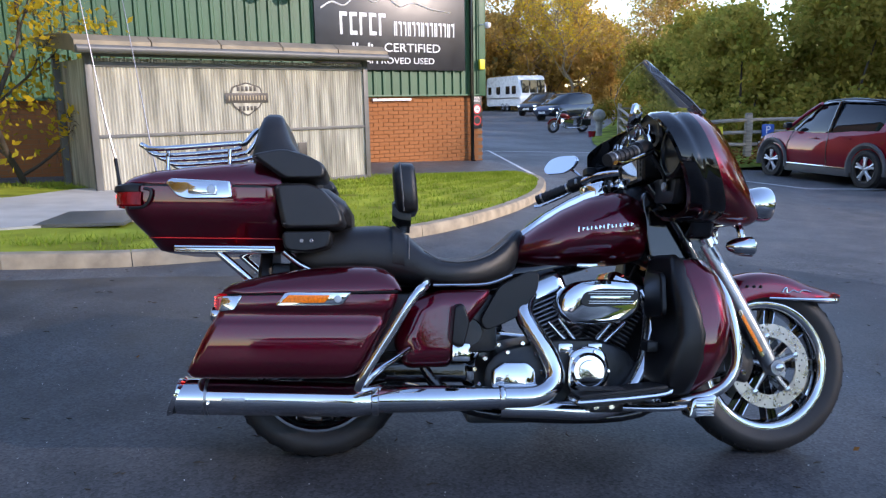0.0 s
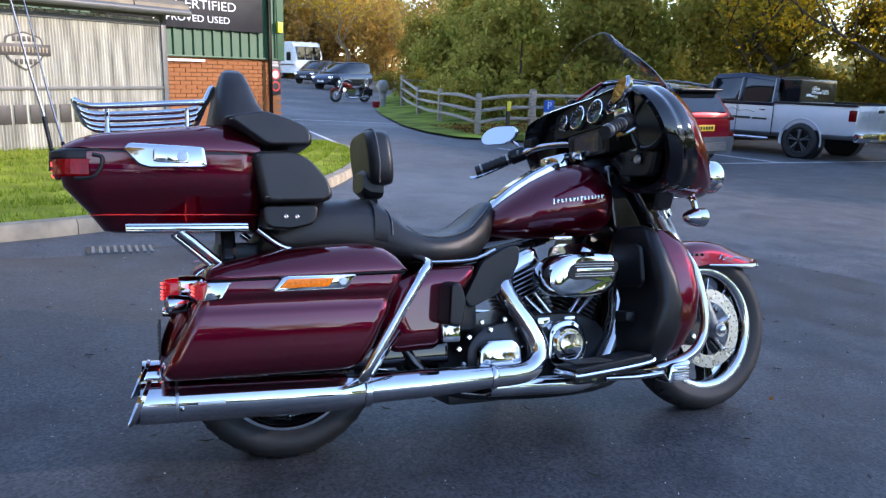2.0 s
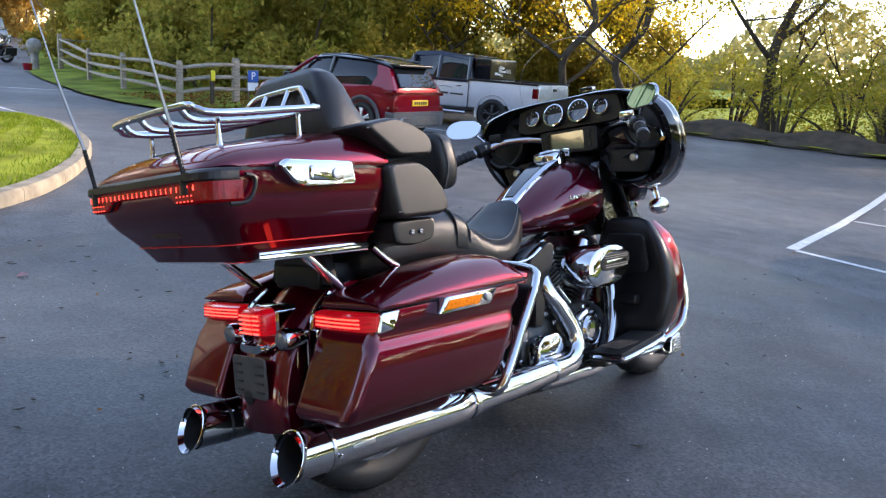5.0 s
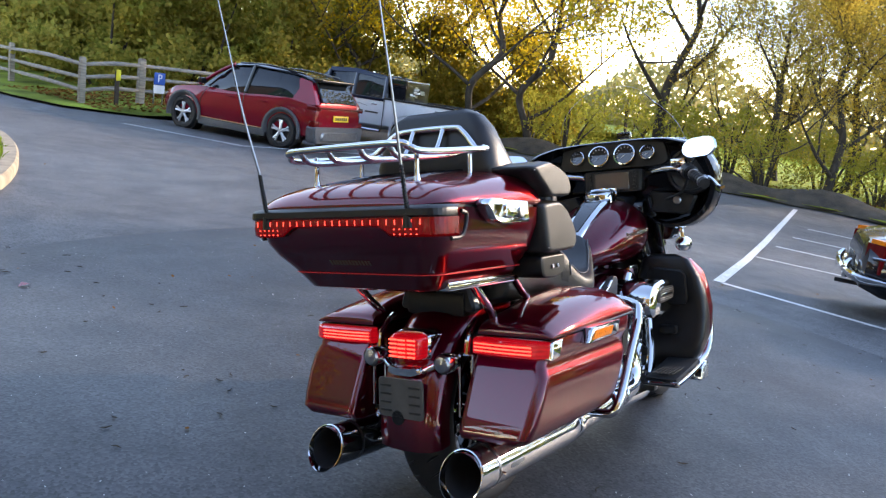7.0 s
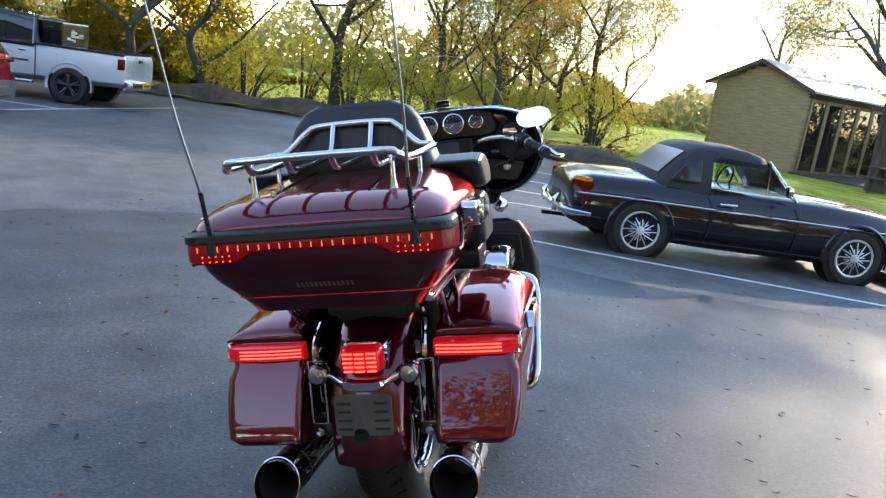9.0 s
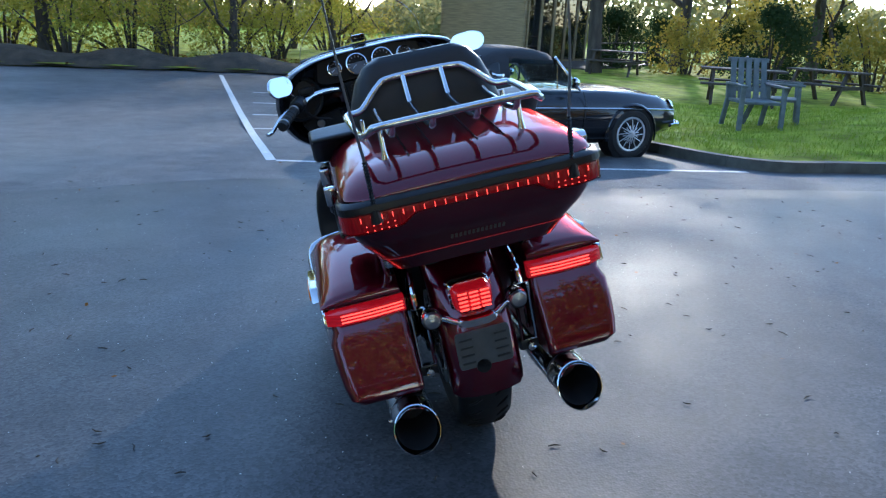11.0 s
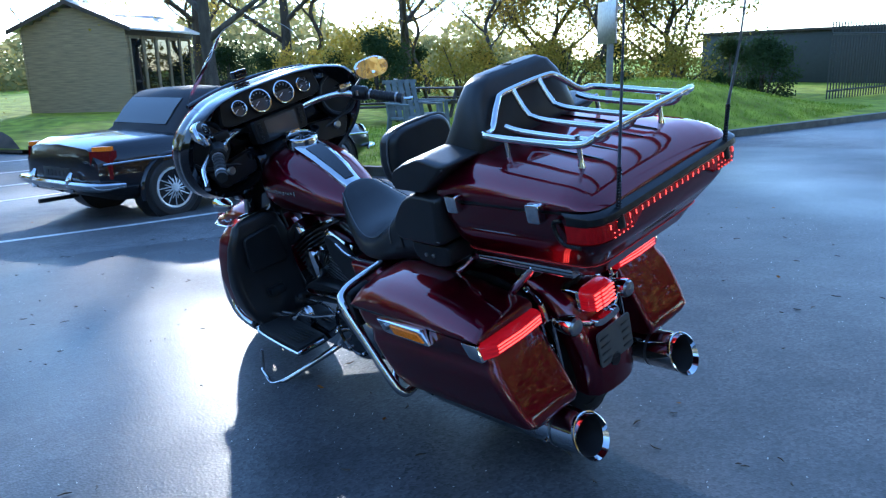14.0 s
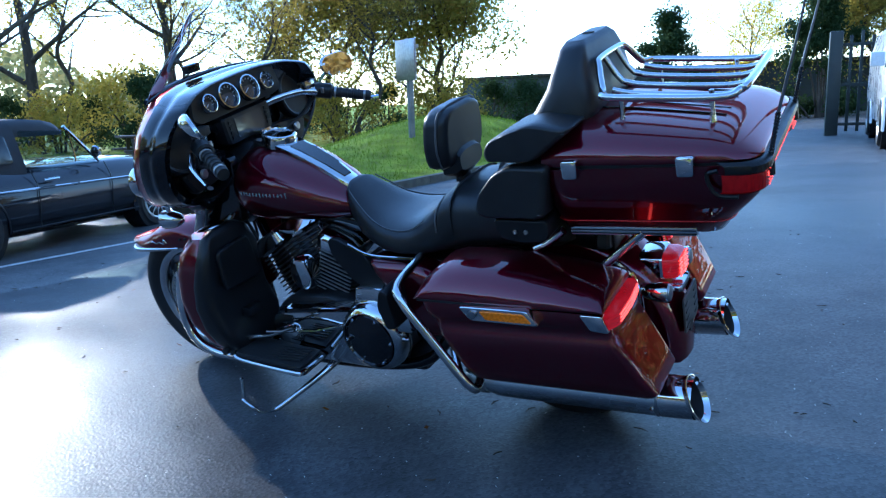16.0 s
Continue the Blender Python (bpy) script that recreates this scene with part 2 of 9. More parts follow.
PLATE_YELLOW = mat("yellow plate", (0.8, 0.5, 0.02), 0.4, bump=0)
BLUE_SIGN = mat("blue sign panel", (0.02, 0.1, 0.4), 0.4, bump=0)
POLYCARB = mat("ribbed translucent sheet", (0.36, 0.34, 0.28), 0.24, var=0.5, scale=1.6, bump=0.05, stretch=(6, 6, 0.6))
SHELTER_FRAME = mat("grey coated frame", (0.10, 0.10, 0.095), 0.45, var=0.15, bump=0.05)
SHELTER_ROOF = mat("weathered roof sheet", (0.2, 0.16, 0.1), 0.5, var=0.35, scale=3, bump=0.1)
WEATHERED = mat("silvered fence timber", (0.26, 0.22, 0.17), 0.8, var=0.35, scale=5, bump=0.5, stretch=(1, 1, 6), dist=0.006)
SHED_WOOD = mat("treated shed timber", (0.26, 0.19, 0.1), 0.75, var=0.3, scale=2, bump=0.4, stretch=(1, 1, 14), dist=0.004)
SHED_ROOF = mat("pale felt roof", (0.4, 0.42, 0.45), 0.4, var=0.2, scale=2, bump=0.2)
DARK_WOOD = mat("dark stained timber", (0.05, 0.035, 0.025), 0.7, var=0.4, scale=6, bump=0.4)
BARK = mat("bark", (0.055, 0.043, 0.032), 0.9, var=0.5, scale=7, bump=0.8, fine=30, stretch=(1, 1, 0.3), dist=0.02)
PALE_BARK = mat("pale bark", (0.2, 0.15, 0.09), 0.9, var=0.4, scale=7, bump=0.6, fine=30, dist=0.02)
STONE = mat("grey stone", (0.22, 0.21, 0.19), 0.8, var=0.3, scale=5, bump=0.5)
WHITE_PAINT = mat("white vehicle paint", (0.78, 0.79, 0.8), 0.28, coat=0.6, var=0.05, bump=0)
DARK_FENCE = mat("dark steel palisade", (0.014, 0.02, 0.018), 0.5, var=0.2, bump=0.05)
FALLEN = leaf_mat("fallen leaves", [(0.12, 0.05, 0.02), (0.25, 0.11, 0.03), (0.08, 0.04, 0.02)], 0.1)
LEAF_GREEN = leaf_mat("green leaves", [(0.16, 0.19, 0.03), (0.3, 0.29, 0.055), (0.46, 0.36, 0.08), (0.22, 0.24, 0.04)])
LEAF_OLIVE = leaf_mat("olive autumn leaves", [(0.2, 0.2, 0.035), (0.36, 0.27, 0.05), (0.25, 0.22, 0.04), (0.4, 0.25, 0.05)])
LEAF_YELLOW = leaf_mat("yellow autumn leaves", [(0.6, 0.44, 0.03), (0.8, 0.53, 0.03), (0.5, 0.42, 0.04), (0.75, 0.44, 0.03)], 0.7)
LEAF_GOLD = leaf_mat("golden brown leaves", [(0.36, 0.29, 0.05), (0.55, 0.4, 0.06), (0.4, 0.28, 0.05), (0.6, 0.42, 0.05)], 0.65)
LEAF_LIME = leaf_mat("yellow-green leaves", [(0.2, 0.22, 0.04), (0.4, 0.36, 0.06), (0.27, 0.27, 0.04), (0.5, 0.4, 0.06)], 0.6)
LEAF_BROWN = leaf_mat("russet autumn leaves", [(0.5, 0.31, 0.08), (0.66, 0.44, 0.13), (0.42, 0.27, 0.08), (0.7, 0.49, 0.15)])
LEAF_HAZE = leaf_mat("hazy far woodland", [(0.22, 0.21, 0.09), (0.34, 0.28, 0.11), (0.26, 0.25, 0.1), (0.38, 0.29, 0.12)])
LEAF_DARK = leaf_mat("dark evergreen leaves", [(0.025, 0.045, 0.02), (0.05, 0.075, 0.03), (0.035, 0.06, 0.024)], 0.5)
BLADE = leaf_mat("grass blades", [(0.15, 0.22, 0.024), (0.24, 0.32, 0.035), (0.34, 0.38, 0.06)], 0.4)


# ---- building blocks ----
LACQUERED = (MAROON, CAR_RED, SILVER, NAVY, CAR_BLACK, GLOSS_BLACK, WHITE_PAINT, LEATHER, PLASTIC)


def ground_z(x, y):
    """The car park falls gently to the east, and the drive climbs to the north."""
    u = min(1, max(0, (y - 28) / 36))
    return -0.042 * min(9, max(-12, x)) + 0.85 * u * u * (3 - 2 * u)


def link(name, me, material, parent=None, label="", sharp=38):
    if material:
        me.materials.append(material)
    me.polygons.foreach_set("use_smooth", [sharp > 0] * len(me.polygons))
    if sharp > 0:
        me.set_sharp_from_angle(angle=radians(sharp))
    ob = new(name, me)
    ob.parent = parent
    if sharp > 0 and material in LACQUERED:
        ob.modifiers.new("flat faces first", "WEIGHTED_NORMAL").keep_sharp = True
    return tagged(ob, label)


def part(name, bm, material, parent=None, label="", sharp=38):
    """One mesh object from a bmesh, under a thing or a part."""
    me = bpy.data.meshes.new(name)
    bmesh.ops.recalc_face_normals(bm, faces=bm.faces)
    bm.to_mesh(me)
    bm.free()
    return link(name, me, material, parent, label, sharp)


def thing(name, m, label, category, group=""):
    ob = new(name)
    ob.empty_display_size = 0.1
    ob.matrix_world = m
    return tagged(ob, label, category, group)


def structure(ob, label, category):
    return tagged(ob, label, category, "", "structure")


def loft(rings, caps=True, bm=None, close=True):
    bm = bm or bmesh.new()
    rows = [[bm.verts.new(p) for p in ring] for ring in rings]
    n = len(rows[0])
    for a, b in zip(rows, rows[1:]):
        for i in range(n if close else n - 1):
            j = (i + 1) % n
            bm.faces.new((a[i], a[j], b[j], b[i]))
    if caps:
        bm.faces.new(rows[0]), bm.faces.new(rows[-1])
    return bm


def box(x0, x1, y0, y1, z0, z1, bevel=0.0, bm=None):
    bm = bm or bmesh.new()
    made = bmesh.ops.create_cube(bm, size=1, matrix=Matrix.LocRotScale(((x0 + x1) / 2, (y0 + y1) / 2, (z0 + z1) / 2), None, (x1 - x0, y1 - y0, z1 - z0)))
    if bevel:
        edges = {e for v in made["verts"] for e in v.link_edges}
        bmesh.ops.bevel(bm, geom=list(edges), offset=bevel, segments=2, affect="EDGES", profile=0.6)
    return bm


def smooth_line(points, steps=5):
    """A Catmull-Rom curve through the points."""
    pts = [Vector(p) for p in points]
    pts = [2 * pts[0] - pts[1], *pts, 2 * pts[-1] - pts[-2]]
    out = []
    for a, b, c, d in zip(pts, pts[1:], pts[2:], pts[3:]):
        for k in range(steps):
            t = k / steps
            out.append(0.5 * (2 * b + (c - a) * t + (2 * a - 5 * b + 4 * c - d) * t * t + (3 * b - a - 3 * c + d) * t ** 3))
    return [*out, pts[-2]]


def tube(points, r, seg=10, bm=None, caps=True, steps=5, flat=1.0):
    """A round bar along a curve; r is one radius or one for each point. steps 0: straight from point to point."""
    pts = smooth_line(points, steps) if steps and len(points) > 2 else [Vector(p) for p in points]
    rs = r if isinstance(r, (list, tuple)) else [r] * len(points)
    radii = np.interp(np.linspace(0, len(rs) - 1, len(pts)), range(len(rs)), rs)
    rings, side = [], None
    for i, p in enumerate(pts):
        way = (pts[min(i + 1, len(pts) - 1)] - pts[max(i - 1, 0)]).normalized()
        if side is None:
            side = way.orthogonal().normalized()
        side = (side - way * side.dot(way)).normalized()
        up = way.cross(side)
        rings.append([p + float(radii[i]) * (math.cos(a) * side + flat * math.sin(a) * up) for a in (2 * math.pi * k / seg for k in range(seg))])
    return loft(rings, caps, bm)


def lathe(profile, origin, way, seg=24, bm=None, caps=False):
    """Turns (radius, height) pairs about an axis."""
    way = Vector(way).normalized()
    side = way.orthogonal().normalized()
    up, o = way.cross(side), Vector(origin)
    rings = [[o + way * h + max(r, 1e-4) * (math.cos(a) * side + math.sin(a) * up) for a in (2 * math.pi * k / seg for k in range(seg))] for r, h in profile]
    return loft(rings, caps, bm)


def rounded(points, r, n=3):
    """A closed outline with its corners rounded; r is one radius or one for each corner."""
    pts, out = [Vector(p) for p in points], []
    for i, p in enumerate(pts):
        a, b = pts[i - 1] - p, pts[(i + 1) % len(pts)] - p
        k = min(r[i] if isinstance(r, (list, tuple)) else r, 0.45 * a.length, 0.45 * b.length)
        s, e = p + a.normalized() * k, p + b.normalized() * k
        out += [(1 - t) ** 2 * s + 2 * t * (1 - t) * p + t * t * e for t in (j / n for j in range(n + 1))]
    return out


def slab(outline, layers, place, bm=None):
    """Stacks copies of a flat outline: layers of (depth, inset); place(u, v, depth) gives the point."""
    c = sum(outline, Vector((0, 0))) / len(outline)
    size = max((p - c).length for p in outline)
    rings = [[place(*(c + (p - c) * (1 - inset / size)), d) for p in outline] for d, inset in layers]
    return loft(rings, True, bm)


def side_slab(points, y0, y1, r=0.02, edge=0.01, corner=3, bm=None):
    """A body with the outline (x, z), from y0 to y1, with softened rims."""
    s = 1 if y1 > y0 else -1
    lay = [(y0, edge), (y0 + s * 0.3 * edge, 0.3 * edge), (y0 + s * edge, 0), (y1 - s * edge, 0), (y1 - s * 0.3 * edge, 0.3 * edge), (y1, edge)]
    return slab(rounded(points, r, corner), lay, lambda u, v, d: (u, d, v), bm)


def front_slab(points, x0, x1, r=0.02, edge=0.01, corner=3, bm=None):
    """A body with the outline (y, z), from x0 to x1."""
    s = 1 if x1 > x0 else -1
    lay = [(x0, edge), (x0 + s * edge, 0), (x1 - s * edge, 0), (x1, edge)]
    return slab(rounded(points, r, corner), lay, lambda u, v, d: (d, u, v), bm)


def oval(cx, cy, cz, hw, zb, zt, n=20, power=2.5, x=None):
    """A rounded cross-section in the plane x: half width hw, from zb to zt."""
    out = []
    for k in range(n):
        a = 2 * math.pi * k / n
        c, s = math.cos(a), math.sin(a)
        u = abs(c) ** (2 / power) * math.copysign(1, c)
        v = abs(s) ** (2 / power) * math.copysign(1, s)
        out.append((cx, cy + hw * u, (zb + zt) / 2 + (zt - zb) / 2 * v))
    return out


def plan_ring(x0, x1, hw, z, r, n=5, tilt=0.0, y=0.0, front=None):
    """A rounded rectangle seen from above, at height z plus tilt times x. front: half width at x1."""
    fw = hw if front is None else front
    return [(p.x, p.y + y, z + tilt * p.x) for p in rounded([(x0, -hw), (x1, -fw), (x1, fw), (x0, hw)], r, n)]


def words(text, size, material, m, parent=None, label="", depth=0.002, align="CENTER", name="lettering"):
    cu = bpy.data.curves.new(name, "FONT")
    cu.body, cu.size, cu.extrude, cu.align_x, cu.align_y, cu.resolution_u = text, size, depth, align, "CENTER", 3
    ob = new(name, cu)
    cu.materials.append(material)
    ob.parent = parent
    ob.matrix_basis = m
    return tagged(ob, label)


def quads_mesh(name, co):
    """A mesh of loose four-cornered faces from an array (n, 4, 3)."""
    n = len(co)
    me = bpy.data.meshes.new(name)
    me.vertices.add(4 * n), me.loops.add(4 * n), me.polygons.add(n)
    me.vertices.foreach_set("co", np.asarray(co, np.float32).ravel())
    me.loops.foreach_set("vertex_index", np.arange(4 * n, dtype=np.int32))
    me.polygons.foreach_set("loop_start", np.arange(0, 4 * n, 4, dtype=np.int32))
    me.update()
    return me
# ---- the ground ----
def sheet(name, xs, ys, height, material, sharp=60):
    co = [(x, y, height(x, y)) for y in ys for x in xs]
    n = len(xs)
    me = bpy.data.meshes.new(name)
    me.from_pydata(co, [], [(j * n + i, j * n + i + 1, (j + 1) * n + i + 1, (j + 1) * n + i) for j in range(len(ys) - 1) for i in range(n - 1)])
    return link(name, me, material, None, "", sharp)


def rows_sheet(name, rows, material):
    n = len(rows[0])
    me = bpy.data.meshes.new(name)
    me.from_pydata([p for row in rows for p in row], [], [(j * n + i, j * n + i + 1, (j + 1) * n + i + 1, (j + 1) * n + i) for j in range(len(rows) - 1) for i in range(n - 1)])
    return link(name, me, material, None, "", 60)


far = [-1500, -700, -300, -120, -60, -40, -20, 0, 4, 9, 14, 19, 24, 28, 31, 34, 38, 42, 46, 52, 58, 64, 70, 120, 300, 700, 1500]
structure(sheet("ground", far, far, lambda x, y: ground_z(x, y) - 0.07 - 0.002 * max(0, abs(y) - 60), FIELD), "rough green meadow running out to the horizon", "field")
structure(sheet("road", [-11, -8, -4, 0, 3, 6, 9, 12, 15, 18.5], list(range(-40, 28, 4)) + list(range(28, 84, 4)), ground_z, ASPHALT), "wet dark tarmac of a car park and drive", "tarmac")
structure(sheet("road_2", [18.5, 22, 26, 30], list(range(40, 88, 4)), ground_z, ASPHALT), "tarmac yard at the top of the drive", "tarmac")


def interp(v, pairs):
    return float(np.interp(v, [p[0] for p in pairs], [p[1] for p in pairs]))


LAWN_EDGE = [(-60, 1.0), (-18, 3.0), (-13.7, 3.7), (-9, 4.65), (-6, 4.9), (-4.75, 5.2), (-4.3, 7.5), (-3.6, 12.5), (-2, 15.5), (0, 18.3), (10, 18.5), (12.8, 18.5)]


def lawn_z(x, y):
    d = max(0, x - interp(y, LAWN_EDGE))
    rise = 0.09 + 0.03 * min(1, d / 0.5)
    mound = 0.85 * math.exp(-((x - 6.9) / 2.4) ** 2 - ((y + 12.2) / 3.4) ** 2)
    bank = 0.25 * math.exp(-((x - 19.0) / 3.0) ** 2 - ((y + 5.0) / 3.0) ** 2)
    return ground_z(x, y) + rise + (mound + bank) * min(1, d / 1.5)


lawn_ys = [-60, -40, -30, -24] + [-20 + 0.5 * k for k in range(40)] + [0, 2, 4, 6, 8, 10, 12.8]
lawn_us = [(k / 40) ** 2 for k in range(41)]
structure(rows_sheet("lawn", [[(x, y, lawn_z(x, y)) for x in (interp(y, LAWN_EDGE) + u * (48 - interp(y, LAWN_EDGE)) for u in lawn_us)] for y in lawn_ys], GRASS_SOIL), "mown green lawn with a low mound", "lawn")

VERGE_EDGE = [(13.0, 8.4), (13.5, 6.9), (15, 6.7), (17.5, 7.0), (24, 8.6), (29.2, 10.1), (33.2, 11.7), (45, 16.8), (60, 24), (80, 34)]


def verge_z(x, y):
    d = max(0, x - interp(y, VERGE_EDGE))
    return ground_z(x, y) + 0.05 + 0.1 * min(1, d / 2) + 0.02 * min(20, d)


verge_ys = [13.0, 13.2, 13.5, 14, 15, 16, 17.5, 19, 21, 24, 27, 31, 36, 40, 45, 52, 60, 80]
structure(rows_sheet("verge", [[(x, y, verge_z(x, y)) for x in (interp(y, VERGE_EDGE) + u * (60 - interp(y, VERGE_EDGE)) for u in lawn_us[::2])] for y in verge_ys], VERGE_TURF), "grass verge under the hedge", "verge")

KERB_LINE = smooth_line([(-14, 2.5, 0), (-6, 2.6, 0), (-2.33, 2.81, 0), (-1.27, 2.98, 0), (-0.15, 3.55, 0), (0.3, 3.86, 0), (1.03, 4.57, 0), (1.83, 5.74, 0), (2.56, 7.2, 0), (2.98, 8.54, 0), (3.18, 9.6, 0), (3.1, 10.4, 0)], 8)
BACK_A, BACK_B = Vector((-16, 3.7, 0)), Vector((2.85, 10.35, 0))
island_rows = []
for k in range(13):
    row = []
    for i, p in enumerate(KERB_LINE):
        way = (KERB_LINE[min(i + 1, len(KERB_LINE) - 1)] - KERB_LINE[max(i - 1, 0)]).normalized()
        q = p + Vector((-way.y, way.x, 0)) * 0.125
        b = BACK_A.lerp(BACK_B, i / (len(KERB_LINE) - 1))
        s = q.lerp(b, k / 12)
        row.append((s.x, s.y, ground_z(s.x, s.y) + 0.085 + 0.02 * math.sin(0.26 * k)))
    island_rows.append(row)
structure(rows_sheet("grass_island", island_rows, GRASS_SOIL), "bright mown grass inside a concrete kerb", "lawn")


def flat_patch(name, pts, lift, material, thick=0.02):
    """A paved piece with some thickness, laid on the slope."""
    return part(name, loft([[(x, y, ground_z(x, y) + lift - thick) for x, y in pts], [(x, y, ground_z(x, y) + lift) for x, y in pts]]), material, sharp=30)


structure(flat_patch("pavement", [(0.2, 9.25), (3.02, 10.42), (2.95, 13.3), (-2.6, 10.7), (-1.9, 8.3)], 0.11, ASPHALT, 0.08), "dark wet pavement along the foot of the wall", "pavement")
structure(flat_patch("path", [(-7.0, 3.3), (-2.9, 3.85), (-1.7, 4.5), (-2.35, 6.9), (-3.2, 6.95), (-3.6, 6.0), (-7.0, 4.7)], 0.118, CONCRETE, 0.06), "pale concrete path crossing the grass", "path")
cover = tagged(part("drain_cover", box(-2.6, -1.85, 4.05, 4.9, ground_z(-2.6, 4.6) + 0.09, ground_z(-2.6, 4.6) + 0.122, 0.004), SHELTER_FRAME), "dark metal cover let into the concrete path", "manhole cover")


def wall_line(name, line, width, z_low, z_high, material, label, category, length, group):
    """Kerb stones end to end along a line, each a part of the kerb."""
    kerb = structure(thing(name, Matrix(), label, category), label, category)
    run, last = 0.0, 0
    for i in range(1, len(line)):
        run += (line[i] - line[i - 1]).length
        if run < length and i < len(line) - 1:
            continue
        rings = []
        for j in range(last, i + 1):
            p = line[j]
            way = (line[min(j + 1, len(line) - 1)] - line[max(j - 1, 0)]).normalized()
            if j == last:
                p = p + way * 0.006
            side = Vector((-way.y, way.x, 0)) * width
            g = ground_z(p.x, p.y)
            rings.append([(p.x, p.y, g + z_low), (p.x, p.y, g + z_high - 0.025), (p.x + side.x * 0.15, p.y + side.y * 0.15, g + z_high), (p.x + side.x, p.y + side.y, g + z_high), (p.x + side.x, p.y + side.y, g + z_low)])
        part("kerb_stone", loft(rings), material, kerb)
        run, last = 0.0, i
    return kerb


wall_line("kerb_island", KERB_LINE, 0.13, -0.05, 0.105, KERB, "row of worn concrete kerb stones round the grass", "kerb", 0.8, "")
DARK_KERB = mat("dark concrete", (0.09, 0.085, 0.065), 0.7, var=0.35, scale=7, bump=0.4)
lawn_line = smooth_line([(interp(y, LAWN_EDGE), y, 0) for y in (-26, -18, -13.7, -9, -6, -4.8, -4.35)], 10)
wall_line("kerb_lawn", lawn_line[::-1], -0.14, -0.05, 0.12, DARK_KERB, "dark kerb along the lawn", "kerb", 0.9, "")


def stripe(a, b, w=0.09):
    a, b = Vector((*a, 0)), Vector((*b, 0))
    side = (b - a).normalized().cross(Vector((0, 0, 1))) * w / 2
    n = max(1, int((b - a).length / 2))
    rows = []
    for k in range(n + 1):
        p = a.lerp(b, k / n)
        rows.append([(q.x, q.y, ground_z(q.x, q.y) + 0.004) for q in (p - side, p + side)])
    ob = rows_sheet("road_marking", rows, WHITE_LINE)
    return structure(ob, "worn white parking line painted on the tarmac", "road marking")


stripe((5.62, 0.32), (17.5, 1.25), 0.1)
stripe((5.6, 0.27), (5.3, -1.1), 0.09), stripe((5.3, -1.1), (4.86, -4.6), 0.09)
for sx, ex in ((8.6, 8.85), (10.2, 10.1), (11.8, 11.6), (13.6, 13.3)):
    stripe((sx, 0.5), (ex, -2.6), 0.08)
stripe((6.75, 11.3), (7.55, 9.05), 0.09), stripe((7.55, 9.05), (15.5, 8.2), 0.09), stripe((11.0, 13.0), (11.6, 8.6), 0.09)
stripe((3.35, 10.4), (3.9, 19), 0.08), stripe((3.4, 18.6), (8.0, 18.9), 0.1), stripe((2.95, 13.2), (3.35, 10.2), 0.08)

grate = thing("drain_grate", pose(-0.4, 2.73, ground_z(-0.4, 2.73), 0, 2.4, 2), "black cast-iron drain grate set in the tarmac beside the kerb", "drain")
part("frame", box(-0.22, 0.22, -0.11, 0.11, -0.02, 0.004, 0.002), BLACK_METAL, grate)
for k in range(9):
    part("bar", box(-0.185 + 0.042 * k, -0.165 + 0.042 * k, -0.09, 0.09, 0.003, 0.014, 0.003), DULL_METAL, grate)

rng = np.random.default_rng(5)
bank_rows = []
for k in range(41):
    y = -2.6 + 0.4 * k
    edge = min(18.6, interp(y, LAWN_EDGE) + 0.1)
    row = []
    for d, z in ((-0.15, -0.03), (0.1, 0.12), (0.4, 0.27), (0.9, 0.36), (1.5, 0.33), (2.3, 0.2), (3.2, 0.0)):
        row.append((edge + d + 0.12 * math.sin(1.7 * k + d), y, ground_z(18, y) + 0.06 + z * (0.85 + 0.3 * math.sin(0.9 * k))))
    bank_rows.append(row)
structure(rows_sheet("bank", bank_rows, SOIL), "low bank of dark leafy soil below the field trees", "bank")


def scatter_leaves(name, centres, size, material, flat, label, category):
    """Loose four-cornered leaves lying at the given points."""
    c = np.asarray(centres, float)
    n = len(c)
    a = rng.uniform(0, 2 * np.pi, n)
    s = rng.uniform(0.6, 1.3, n)[:, None] * size
    u = np.stack([np.cos(a), np.sin(a), rng.normal(0, flat, n)], 1) * s
    v = np.stack([-np.sin(a), np.cos(a), rng.normal(0, flat, n)], 1) * s * 0.6
    ob = link(name, quads_mesh(name, np.stack([c - u, c - v, c + u, c + v], 1)), material, None, "", 0)
    return tagged(ob, label, category, "", "stuff")


# smooth resurfaced tarmac round the motorcycle
PATCH = [(-9, -9.0), (3.4, -9.0), (3.9, -3.5), (4.05, -1.3), (4.3, -0.6), (4.5, 0.2), (4.5, 0.8), (3.95, 2.2), (3.4, 2.85), (2.8, 3.22), (1.3, 3.2), (0.3, 3.0), (-0.6, 2.62), (-1.3, 2.58), (-3.0, 2.45), (-9, 2.4)]
edge_line = [p.xy for p in smooth_line([(x, y, 0) for x, y in PATCH[1:]], 6)] + [Vector((-9, -9))]
cx, cy = -1.0, -1.0
structure(rows_sheet("tarmac_patch", [[(cx + (p.x - cx) * f, cy + (p.y - cy) * f, ground_z(cx + (p.x - cx) * f, cy + (p.y - cy) * f) + lift) for p in edge_line + edge_line[:1]] for f, lift in ((0.001, 0.005), (0.5, 0.005), (0.9, 0.005), (0.995, 0.004), (1.0, -0.004))], SMOOTH_ASPHALT), "smooth dark resurfaced tarmac with a ragged seam", "tarmac")

